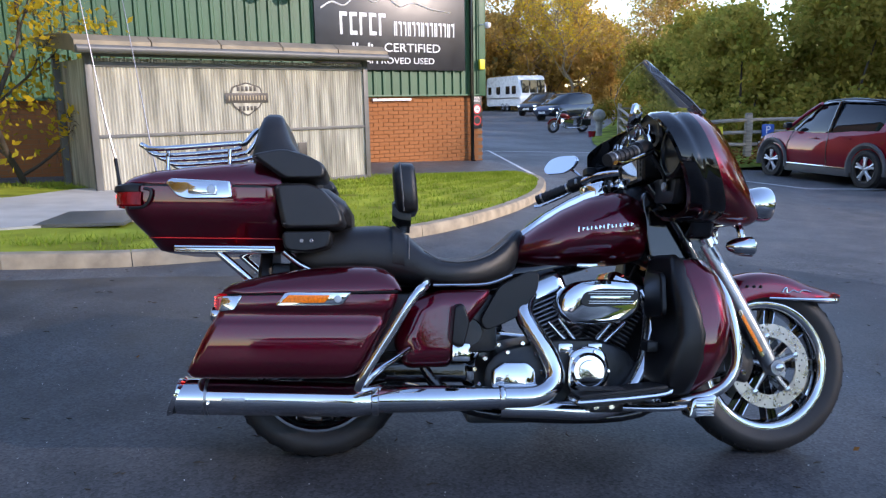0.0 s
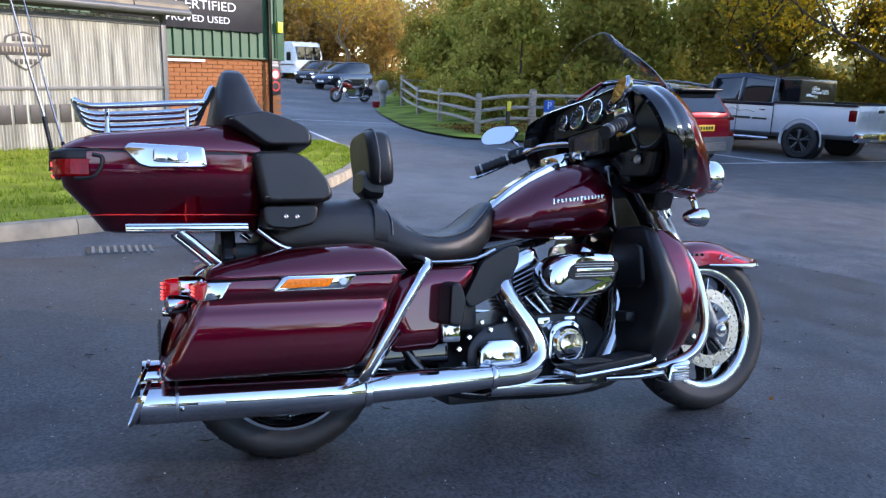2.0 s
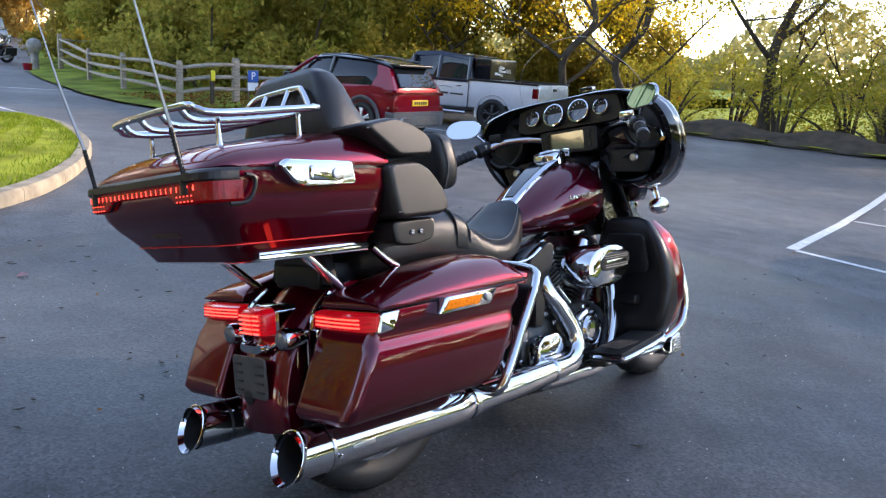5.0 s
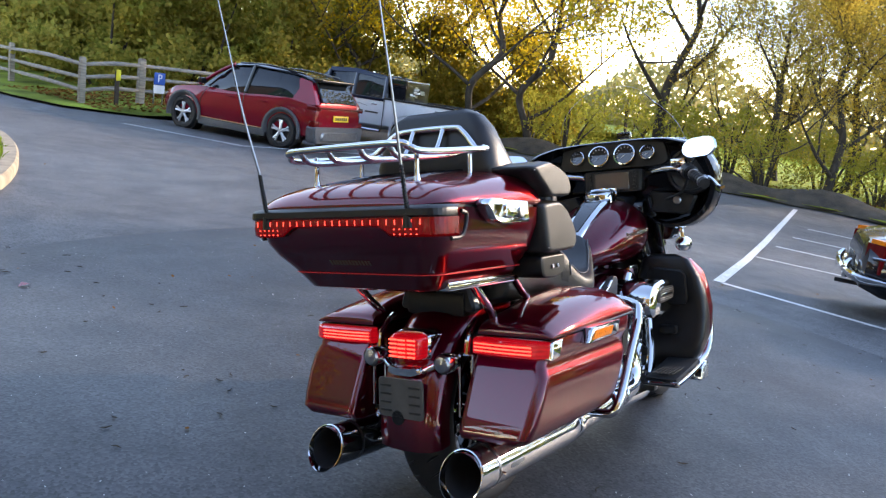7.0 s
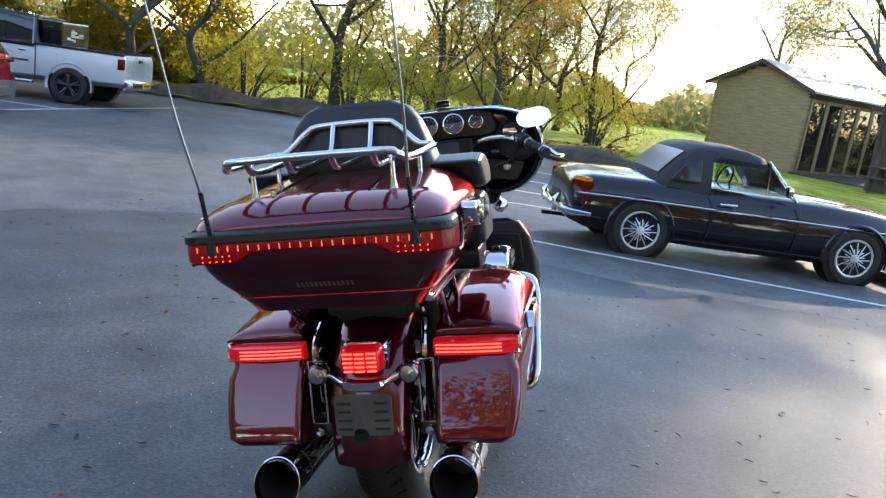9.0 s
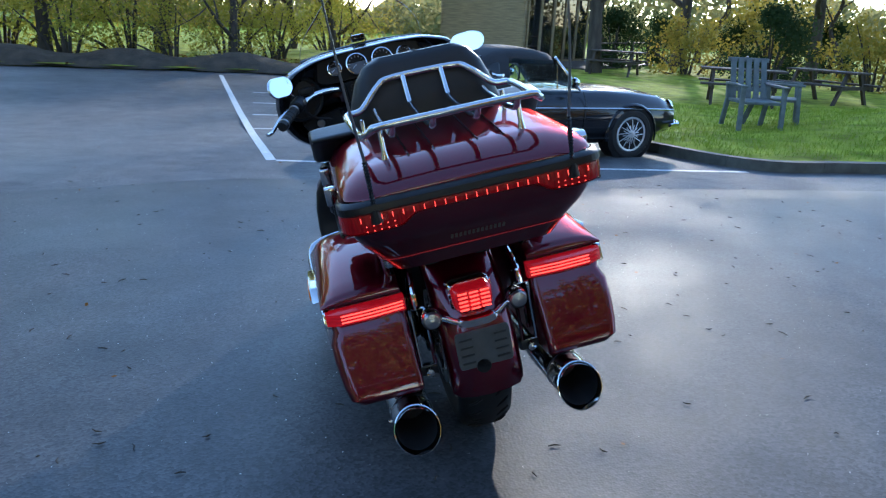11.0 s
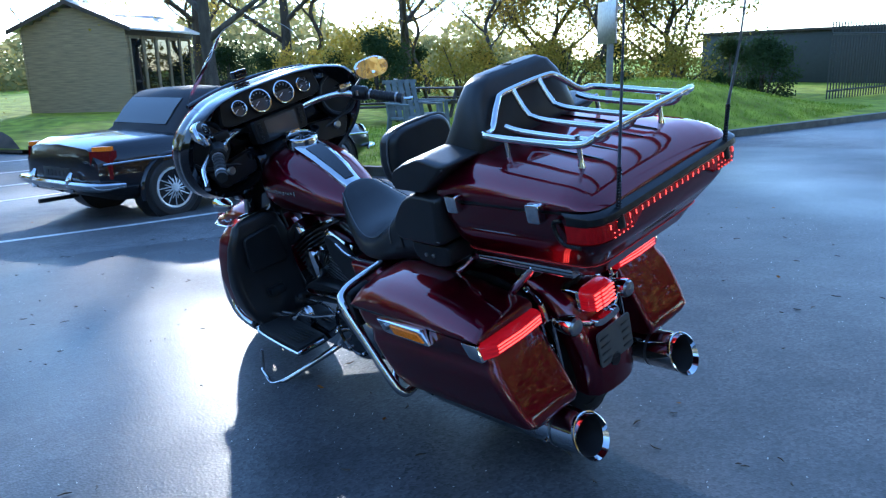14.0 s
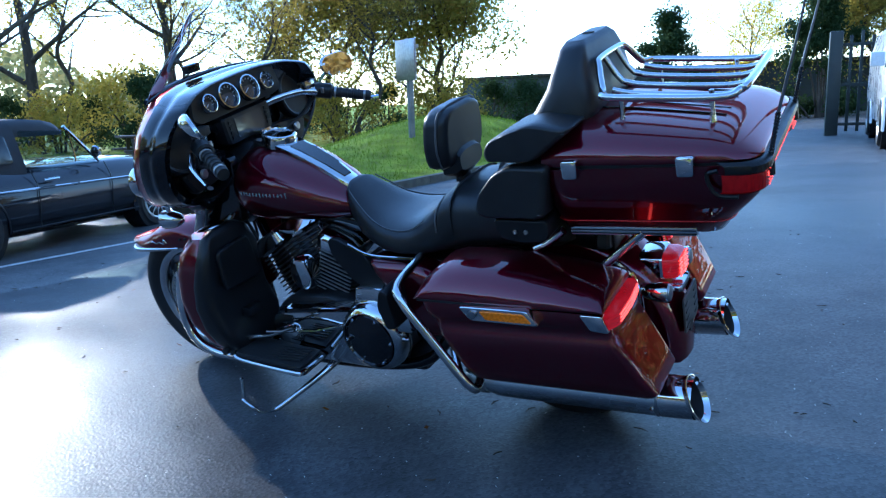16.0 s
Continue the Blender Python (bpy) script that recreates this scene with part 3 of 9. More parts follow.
pts = [(x, y, ground_z(x, y) + 0.012) for x, y in zip(rng.uniform(-4, 9, 150), rng.uniform(-5, 9, 150))]
scatter_leaves("fallen_leaves", pts, 0.014, FALLEN, 0.25, "small brown leaves scattered over the wet tarmac", "leaves")
pts = [(x, y, ground_z(x, y) + 0.01) for x, y in zip(rng.uniform(-3.5, 4.5, 3000), rng.uniform(-4, 3.2, 3000))]
scatter_leaves("grit", pts, 0.0027, WHITE_LINE, 0.4, "pale grit and crumbs on the tarmac", "grit")
twigs = [(x, y, ground_z(x, y) + 0.011) for x, y in zip(rng.uniform(-3.5, 4.5, 420), rng.uniform(-4, 3.0, 420))]
bm_t = bmesh.new()
for x, y, z in twigs:
    a, n = float(rng.uniform(0, 6.28)), float(rng.uniform(0.006, 0.024))
    w = Vector((math.cos(a), math.sin(a), 0)) * n
    o = Vector((x, y, z))
    tube([o - w, o + Vector((-w.y, w.x, 0)) * 0.3, o + w], [0.0015, 0.0028, 0.001], 4, bm_t, steps=0)
tagged(part("twig_debris", bm_t, BARK), "dark broken twigs and crumbs on the tarmac", "debris", "", "stuff")
red_leaf = tagged(link("fallen_leaf", quads_mesh("fallen_leaf", [[(-0.03, 0, 0.0), (0, -0.022, 0.012), (0.035, 0, 0.004), (0, 0.022, 0.014)]]), CAR_RED), "bright red fallen leaf on the tarmac", "leaf")
red_leaf.location = (0.0, 2.3, ground_z(0, 2.3) + 0.008)
pts = [(x, y, verge_z(x, y) + 0.02) for x, y in zip(rng.uniform(7.5, 14, 2500), rng.uniform(13.2, 17, 2500)) if x > interp(y, VERGE_EDGE)]
pts += [(x, y, lawn_z(x, y) + 0.02) for x, y in zip(rng.uniform(18, 23, 2500), rng.uniform(-3, 12, 2500)) if x > interp(y, LAWN_EDGE)]
scatter_leaves("leaf_litter", pts, 0.05, FALLEN, 0.3, "brown leaf litter under the trees", "leaves")


def blades(name, centres, height, label):
    c = np.asarray(centres, float)
    n = len(c)
    a = rng.uniform(0, 2 * np.pi, n)
    w = np.stack([np.cos(a), np.sin(a), 0 * a], 1) * 0.006
    h = rng.uniform(0.6, 1.4, n)[:, None] * height
    lean = np.stack([rng.normal(0, 0.4, n), rng.normal(0, 0.4, n), np.ones(n)], 1) * h
    ob = link(name, quads_mesh(name, np.stack([c - w, c + w, c + w * 0.3 + lean, c - w * 0.3 + lean], 1)), BLADE, None, "", 0)
    return tagged(ob, label, "grass", "", "stuff")


island = []
for _ in range(26000):
    i, k = int(rng.integers(22, len(KERB_LINE) - 2)), int(rng.integers(0, 12))
    p = Vector(island_rows[k][i]).lerp(Vector(island_rows[k + 1][i]), rng.random()).lerp(Vector(island_rows[k][i + 1]), rng.random())
    inside = -7.0 < p.x < -1.6 and 3.6 + 0.15 * max(0, p.x + 2.9) < p.y and (p.x < -2.0 or p.y < 5.6) and p.y < 7.0
    if not inside:
        island.append(p)
blades("grass", island, 0.035, "short green grass blades")
pts = []
while len(pts) < 22000:
    x, y = 4 + 8 * rng.random() ** 1.3, -4.5 - 12 * rng.random()
    if x > interp(y, LAWN_EDGE) + 0.16:
        pts.append((x, y, lawn_z(x, y)))
blades("grass", pts, 0.05, "short green grass blades")

# ---- the workshop building ----
building = thing("workshop_building", pose(2.8, 13.26, -0.2, 0, 0, 206.3), "workshop with red brick below and green ribbed steel cladding above", "building")
wall = part("wall", box(0, 14, -7, -0.03, 0, 4.7, 0), MORTAR, building, "mortar face of the brick wall")
bricks = []
for course in range(21):
    z = 0.005 + 0.0745 * course
    for k in range(63):
        x = 0.003 + 0.2245 * k + (0.112 if course % 2 else 0)
        if x + 0.215 < 14:
            d = float(rng.uniform(-0.003, 0.003))
            bricks.append((x, x + 0.2145, z, z + 0.0645, d))
co = []
for x0, x1, z0, z1, d in bricks:
    f = [(x0, d, z0), (x1, d, z0), (x1, d, z1), (x0, d, z1)]
    b = [(x, -0.04, z) for x, _, z in f]
    co.append(f)
    co += [[f[i], b[i], b[(i + 1) % 4], f[(i + 1) % 4]] for i in range(4)]
brick_mat, bn, bl, bp = shade("varied red brick")
ramp = bn.new("ShaderNodeValToRGB")
ramp.color_ramp.elements[0].color, ramp.color_ramp.elements[1].color = (0.21, 0.066, 0.02, 1), (0.42, 0.165, 0.045, 1)
ntex = bn.new("ShaderNodeTexNoise")
ntex.inputs["Scale"].default_value, ntex.inputs["Detail"].default_value = 60, 4
brk = bn.new("ShaderNodeBump")
brk.inputs["Strength"].default_value, brk.inputs["Distance"].default_value = 0.5, 0.004
mixr = bn.new("ShaderNodeMath")
mixr.operation = "MULTIPLY_ADD"
mixr.inputs[1].default_value, mixr.inputs[2].default_value = 0.35, 0.3
bl.new(ntex.outputs[0], mixr.inputs[0]), bl.new(mixr.outputs[0], ramp.inputs[0])
bl.new(ramp.outputs[0], bp.inputs["Base Color"]), bl.new(ntex.outputs[0], brk.inputs["Height"]), bl.new(brk.outputs[0], bp.inputs["Normal"])
bp.inputs["Roughness"].default_value = 0.85
face = link("brick_face", quads_mesh("brick_face", np.array(co)), brick_mat, building, "", 0)
tagged(face, "courses of orange-red facing brick", "", "", "stuff")
prof = []
for k in range(70):
    x = 0.2 * k
    prof += [(x, 0.03), (x + 0.1, 0.03), (x + 0.12, 0.065), (x + 0.165, 0.065), (x + 0.185, 0.03)]
clad = bmesh.new()
lo, hi = [clad.verts.new((x, y, 1.56)) for x, y in prof], [clad.verts.new((x, y, 4.7)) for x, y in prof]
for i in range(len(prof) - 1):
    clad.faces.new((lo[i], lo[i + 1], hi[i + 1], hi[i]))
part("cladding", clad, GREEN_STEEL, building, "dark green ribbed steel cladding", 20)
part("drip_flashing", box(0, 14, 0.0, 0.075, 1.535, 1.565, 0.004), GREEN_STEEL, building)
part("corner_flashing", box(-0.03, 0.14, -0.06, 0.085, 1.53, 4.7, 0.01), GREEN_STEEL, building)
part("roof", box(-0.2, 14.2, -7.2, 0.25, 4.7, 4.85, 0.02), SHELTER_FRAME, building)
part("plinth", box(6.5, 14, 0.0, 0.05, 0.0, 0.2, 0.01), CONCRETE, building)
part("downpipe", tube([(0.34, 0.11, 0.25), (0.34, 0.11, 4.7)], 0.04, 12, steps=0), GLOSS_BLACK, building, "black plastic downpipe")
part("downpipe_shoe", tube([(0.34, 0.11, 0.3), (0.34, 0.12, 0.22), (0.34, 0.2, 0.17)], 0.045, 12), GLOSS_BLACK, building)
part("white_sill", box(1.75, 2.6, 0.01, 0.06, 1.455, 1.5, 0.006), WHITE_PAINT, building)
part("alarm_box", box(0.03, 0.15, 0.08, 0.14, 2.06, 2.26, 0.01), YELLOW_SIGN, building, "yellow plastic box on the cladding")
cctv = part("camera_arm", tube([(0.1, 0.08, 2.95), (0.1, 0.3, 2.93)], 0.015, 8, steps=0), WHITE_PAINT, building)
part("camera_dome", lathe([(0.0, -0.07), (0.05, -0.055), (0.07, 0), (0.07, 0.04), (0.0, 0.06)], (0.1, 0.34, 2.92), (0, 0, 1), 16), WHITE_PAINT, cctv)
for fx in (4.15, 4.7):
    lamp = part("floodlight", lathe([(0.0, 0), (0.1, 0.0), (0.13, 0.06), (0.13, 0.3), (0.09, 0.34), (0.0, 0.34)], (fx, 0.26, 3.25), (0, 0, 1), 18), DULL_METAL, building, "grey cylinder floodlight")
    part("bracket", box(fx - 0.03, fx + 0.03, 0.06, 0.16, 3.3, 3.5, 0.005), DULL_METAL, lamp)

sign = part("fascia_sign", box(0.5, 3.74, 0.075, 0.115, 2.03, 3.6, 0.006), SIGN_BLACK, building, "black fascia sign with white brand bars and lettering")
FLIP = Matrix.Rotation(math.pi, 4, "Z") @ Matrix.Rotation(math.pi / 2, 4, "X")


def bars(spec, y, material, parent, name="brand_bar"):
    """Plain bars (x0, x1, z0, z1) that stand in for lettering."""
    for x0, x1, z0, z1 in spec:
        part(name, box(x0, x1, y, y + 0.006, z0, z1, 0.002), material, parent)


for k in range(5):
    x0 = 3.1 - 0.2 * k
    bars([(x0 + 0.1, x0 + 0.15, 2.66, 3.06), (x0, x0 + 0.1, 2.99, 3.06), (x0, x0 + 0.1, 2.66, 2.73)][: 2 + k % 2], 0.115, WHITE_INK, sign)
for k in range(14):
    x0 = 2.06 - 0.1 * k
    bars([(x0, x0 + 0.025, 2.67, 2.93)] + ([(x0 + 0.025, x0 + 0.065, 2.88, 2.93)] if k % 3 else [(x0 + 0.04, x0 + 0.065, 2.67, 2.93)]), 0.115, WHITE_INK, sign)
ridge = [(3.62, 3.1), (3.4, 3.22), (3.15, 3.17), (2.85, 3.38), (2.55, 3.25), (2.3, 3.36), (2.0, 3.2), (1.7, 3.28), (1.3, 3.18), (0.85, 3.14)]
part("mountain_outline", tube([(x, 0.118, z) for x, z in ridge], 0.022, 6, flat=0.4), WHITE_INK, sign, "white mountain outline")
bars([(2.97, 3.01, 2.37, 2.52), (2.89, 2.93, 2.37, 2.52), (2.65, 2.69, 2.37, 2.52), (2.59, 2.63, 2.39, 2.5)], 0.115, WHITE_INK, sign)
bars([(2.72, 2.85, 2.43, 2.46)], 0.119, RED_INK, sign, "red_dash")
words("CERTIFIED", 0.225, WHITE_INK, pose(1.72, 0.118, 2.44) @ FLIP @ Matrix.Diagonal((1.22, 1, 1, 1)), sign)
words("APPROVED USED", 0.165, WHITE_INK, pose(2.0, 0.118, 2.2) @ FLIP @ Matrix.Diagonal((1.22, 1, 1, 1)), sign)
speed = part("speed_sign", box(0.05, 0.29, 0.02, 0.045, 0.86, 1.56, 0.004), SIGN_BLACK, building, "black speed limit sign with red ringed disc")
for cz in (1.26, 1.03):
    part("ring", lathe([(0.075, 0), (0.1, 0), (0.1, 0.006), (0.075, 0.006), (0.075, 0)], (0.17, 0.046, cz), (0, 1, 0), 24), RED_INK, speed)
    part("disc", lathe([(0.0, 0.004), (0.074, 0.004), (0.074, 0), (0, 0)], (0.17, 0.046, cz), (0, 1, 0), 24), WHITE_INK if cz > 1.1 else SIGN_BLACK, speed)
words("10", 0.1, SIGN_BLACK, pose(0.17, 0.052, 1.26) @ FLIP, speed)
words("MAX\nSPEED", 0.06, WHITE_INK, pose(0.17, 0.047, 1.46) @ FLIP, speed)

# ---- the glazed shelter ----
SH = 3.9
shelter = thing("smoking_shelter", pose(0.31, 8.96, -0.02, 0, 0, 214.7), "lean-to shelter of ribbed translucent sheet in a grey frame", "shelter")
for px, base in ((0.0, 0.0), (SH, 0.14)):
    part("post", box(px - 0.04, px + 0.04, -0.04, 0.04, base, 1.95, 0.005), SHELTER_FRAME, shelter)
part("back_post", box(SH + 0.02, SH + 0.1, -1.1, -1.02, 0.1, 1.9, 0.005), SHELTER_FRAME, shelter)
part("back_post", box(-0.04, 0.04, -1.3, -1.22, 0.0, 2.0, 0.005), SHELTER_FRAME, shelter)
for z0, z1 in ((0.1, 0.17), (0.87, 0.91), (1.70, 1.76), (1.82, 1.86)):
    part("rail", box(0.04, SH - 0.04, -0.03, 0.03, z0 + 0.0, z1, 0.004), SHELTER_FRAME, shelter)
panel = bmesh.new()
lo, hi = [], []
for k in range(391):
    x = 0.04 + (SH - 0.08) * k / 390
    y = 0.006 + 0.006 * math.cos(k * math.pi / 2)
    lo.append(panel.verts.new((x, y, 0.14))), hi.append(panel.verts.new((x, y, 1.8)))
for i in range(390):
    panel.faces.new((lo[i], lo[i + 1], hi[i + 1], hi[i]))
part("ribbed_sheet", panel, POLYCARB, shelter, "streaked translucent ribbed sheet", 20)
ends = bmesh.new()
box(SH - 0.01, SH + 0.01, -1.05, -0.04, 0.2, 1.8, 0, ends)
part("end_sheet", ends, POLYCARB, shelter)
for k in range(5):
    x0 = -0.22 + k * (SH + 0.44) / 5
    prof = [(0.32, 1.83), (0.32, 1.97), (0.2, 2.04), (-0.4, 2.1), (-1.4, 2.13), (-1.4, 2.02), (0.2, 1.86)]
    part("roof_sheet", loft([[(x, y, z) for y, z in prof] for x in (x0 + 0.008, x0 + (SH + 0.44) / 5 - 0.008)]), SHELTER_ROOF, shelter, "weathered curved roof sheet", 50)
part("gutter", tube([(-0.2, 0.33, 1.88), (SH + 0.2, 0.33, 1.88)], 0.045, 10, steps=0), SHELTER_FRAME, shelter)
shield = rounded([(1.93, 1.53), (1.72, 1.47), (1.68, 1.32), (1.74, 1.2), (1.93, 1.08), (2.12, 1.2), (2.18, 1.32), (2.14, 1.47)], 0.03)
emblem = part("emblem", slab(shield, [(0.014, 0), (0.018, 0.0)], lambda u, v, d: (u, d, v)), DARK_INK, shelter, "dark shield emblem with a bar")
part("emblem_field", slab(shield, [(0.018, 0.025), (0.021, 0.025)], lambda u, v, d: (u, d, v)), POLYCARB, emblem)
bars([(1.62, 2.24, 1.26, 1.39)], 0.02, DARK_INK, emblem, "emblem_bar")
bars([(1.66 + 0.043 * k, 1.68 + 0.043 * k, 1.295, 1.355) for k in range(13)], 0.0255, KERB, emblem, "emblem_bar")
bars([(1.79 + 0.06 * k, 1.825 + 0.06 * k, 1.415, 1.475) for k in range(5)] + [(1.8 + 0.055 * k, 1.832 + 0.055 * k, 1.16, 1.22) for k in range(5)], 0.022, DARK_INK, emblem, "emblem_bar")
bars([(1.05 + 0.185 * k, 1.19 + 0.185 * k, 0.48, 0.7) for k in range(9)], 0.014, DARK_INK, shelter)

# ---- fence, ball post and small signs by the drive ----
POSTS = [(9.3, 14.4, 1.02), (7.6, 14.0, 0.95), (8.6, 18.6, 0.95), (9.5, 22.6, 0.95), (11.3, 29.0, 1.3), (13.5, 29.5, 1.2), (15.5, 29.0, 1.2), (13.0, 14.6, 0.95), (17.0, 14.9, 0.95)]
fence = thing("rail_fence", Matrix(), "weathered split-rail timber fence along the verge", "fence")
for x, y, hgt in POSTS:
    g = verge_z(x, y)
    w = 0.075 if hgt > 1 else 0.06
    part("post", loft([[(x + s * w * u, y + s * w * v, z) for u, v in ((-1, -0.8), (0, -1), (1, -0.8), (1, 0.8), (0, 1), (-1, 0.8))] for s, z in ((1, g - 0.15), (1.02, g + hgt * 0.5), (0.94, g + hgt - 0.03), (0.7, g + hgt))]), WEATHERED, fence)
RUNS = [(0, 1), (1, 2), (2, 3), (3, 4), (4, 5), (5, 6), (0, 7), (7, 8)]
for a, b in RUNS:
    (xa, ya, ha), (xb, yb, hb) = POSTS[a], POSTS[b]
    for f in (0.28, 0.56, 0.84):
        mid = Vector(((xa + xb) / 2, (ya + yb) / 2, (verge_z(xa, ya) + verge_z(xb, yb)) / 2 + 0.5 * f * (ha + hb) + float(rng.uniform(-0.05, 0.05))))
        part("rail", tube([(xa, ya, verge_z(xa, ya) + f * ha), mid, (xb, yb, verge_z(xb, yb) + f * hb)], [0.045, 0.055, 0.042], 8, flat=0.7), WEATHERED, fence)
notice = thing("notice_stake", pose(8.35, 13.9, verge_z(8.35, 13.9), 0, 0, 100), "dark stake with a small yellow notice beside the fence", "notice")
part("stake", box(-0.02, 0.02, -0.05, 0.05, -0.1, 0.72, 0.005), DARK_WOOD, notice)
part("panel", box(-0.035, -0.021, -0.06, 0.06, 0.52, 0.75, 0.003), YELLOW_SIGN, notice)
parking = thing("parking_sign", pose(9.75, 14.35, verge_z(9.75, 14.35), 0, 0, 180), "blue and white parking sign on legs behind the fence", "sign")
part("board", box(-0.15, 0.15, 0.0, 0.02, 0.46, 0.74, 0.01), BLUE_SIGN, parking)
part("lower_board", box(-0.15, 0.15, 0.002, 0.018, 0.26, 0.45, 0.006), WHITE_PAINT, parking)
for lx in (-0.12, 0.12):
    part("leg", box(lx - 0.015, lx + 0.015, -0.02, -0.002, -0.05, 0.73, 0.003), DULL_METAL, parking)
words("P", 0.26, WHITE_INK, pose(0, 0.022, 0.6) @ FLIP, parking)
ball = thing("ball_finial", pose(10.6, 29.6, verge_z(10.6, 29.6)), "grey stone ball on a short post beside the drive", "stone ball")
part("post", lathe([(0.14, -0.1), (0.14, 0.55), (0.17, 0.57), (0.17, 0.6), (0.0, 0.6)], (0, 0, 0), (0, 0, 1), 14), STONE, ball)
part("ball", lathe([(0.001, 0.58)] + [(0.28 * math.sin(a), 0.86 - 0.28 * math.cos(a)) for a in (math.pi * k / 12 for k in range(1, 12))] + [(0.001, 1.14)], (0, 0, 0), (0, 0, 1), 20), STONE, ball)
pot = thing("flower_pot", pose(10.1, 29.0, verge_z(10.1, 29.0)), "small red flower tub at the verge", "planter")
part("tub", lathe([(0.001, 0), (0.14, 0.0), (0.18, 0.25), (0.15, 0.25), (0.14, 0.2), (0.001, 0.2)], (0, 0, 0), (0, 0, 1), 14), CAR_RED, pot)
# ---- the touring motorcycle, leaning on its stand ----
BIKE_POSE = pose(0, -0.207, 0) @ pose(0, 0, 0, 0, math.degrees(math.atan(0.042)), 0) @ pose(0, 0, 0, 0, 0, -2.5) @ pose(0, 0, 0, -13.3, 0, 0)
bike = thing("touring_motorcycle", BIKE_POSE, "maroon touring motorcycle leaning on its stand on wet tarmac", "motorcycle")
STEER_AT = Vector((1.22, 0, 0.9))
STEER = Matrix.Translation(STEER_AT) @ Matrix.Rotation(radians(3.5), 4, Vector((-0.5, 0, 0.866))) @ Matrix.Translation(-STEER_AT)


def bp(name, bm, material, parent=None, label="", sharp=38):
    return part(name, bm, material, parent or bike, label, sharp)


def fp(name, bm, material, parent=None, label="", sharp=38):
    """A part that turns with the fork."""
    bmesh.ops.transform(bm, matrix=STEER, verts=bm.verts)
    return part(name, bm, material, parent or bike, label, sharp)


WHEEL_SHIFT = STEER @ Matrix.Translation((-0.02, 0, 0.01))


def wp(name, bm, material, parent=None, label="", sharp=38):
    """A part that goes with the front wheel and the fork's foot."""
    bmesh.ops.transform(bm, matrix=WHEEL_SHIFT, verts=bm.verts)
    return part(name, bm, material, parent or bike, label, sharp)


def bolt(x, y, z, r=0.008, way=(0, -1, 0), parent=None, material=None, put=bp):
    return put("bolt", lathe([(0, 0), (r, 0), (r, 0.006), (r * 0.7, 0.009), (0, 0.009)], (x, y, z), way, 8), material or CHROME, parent)


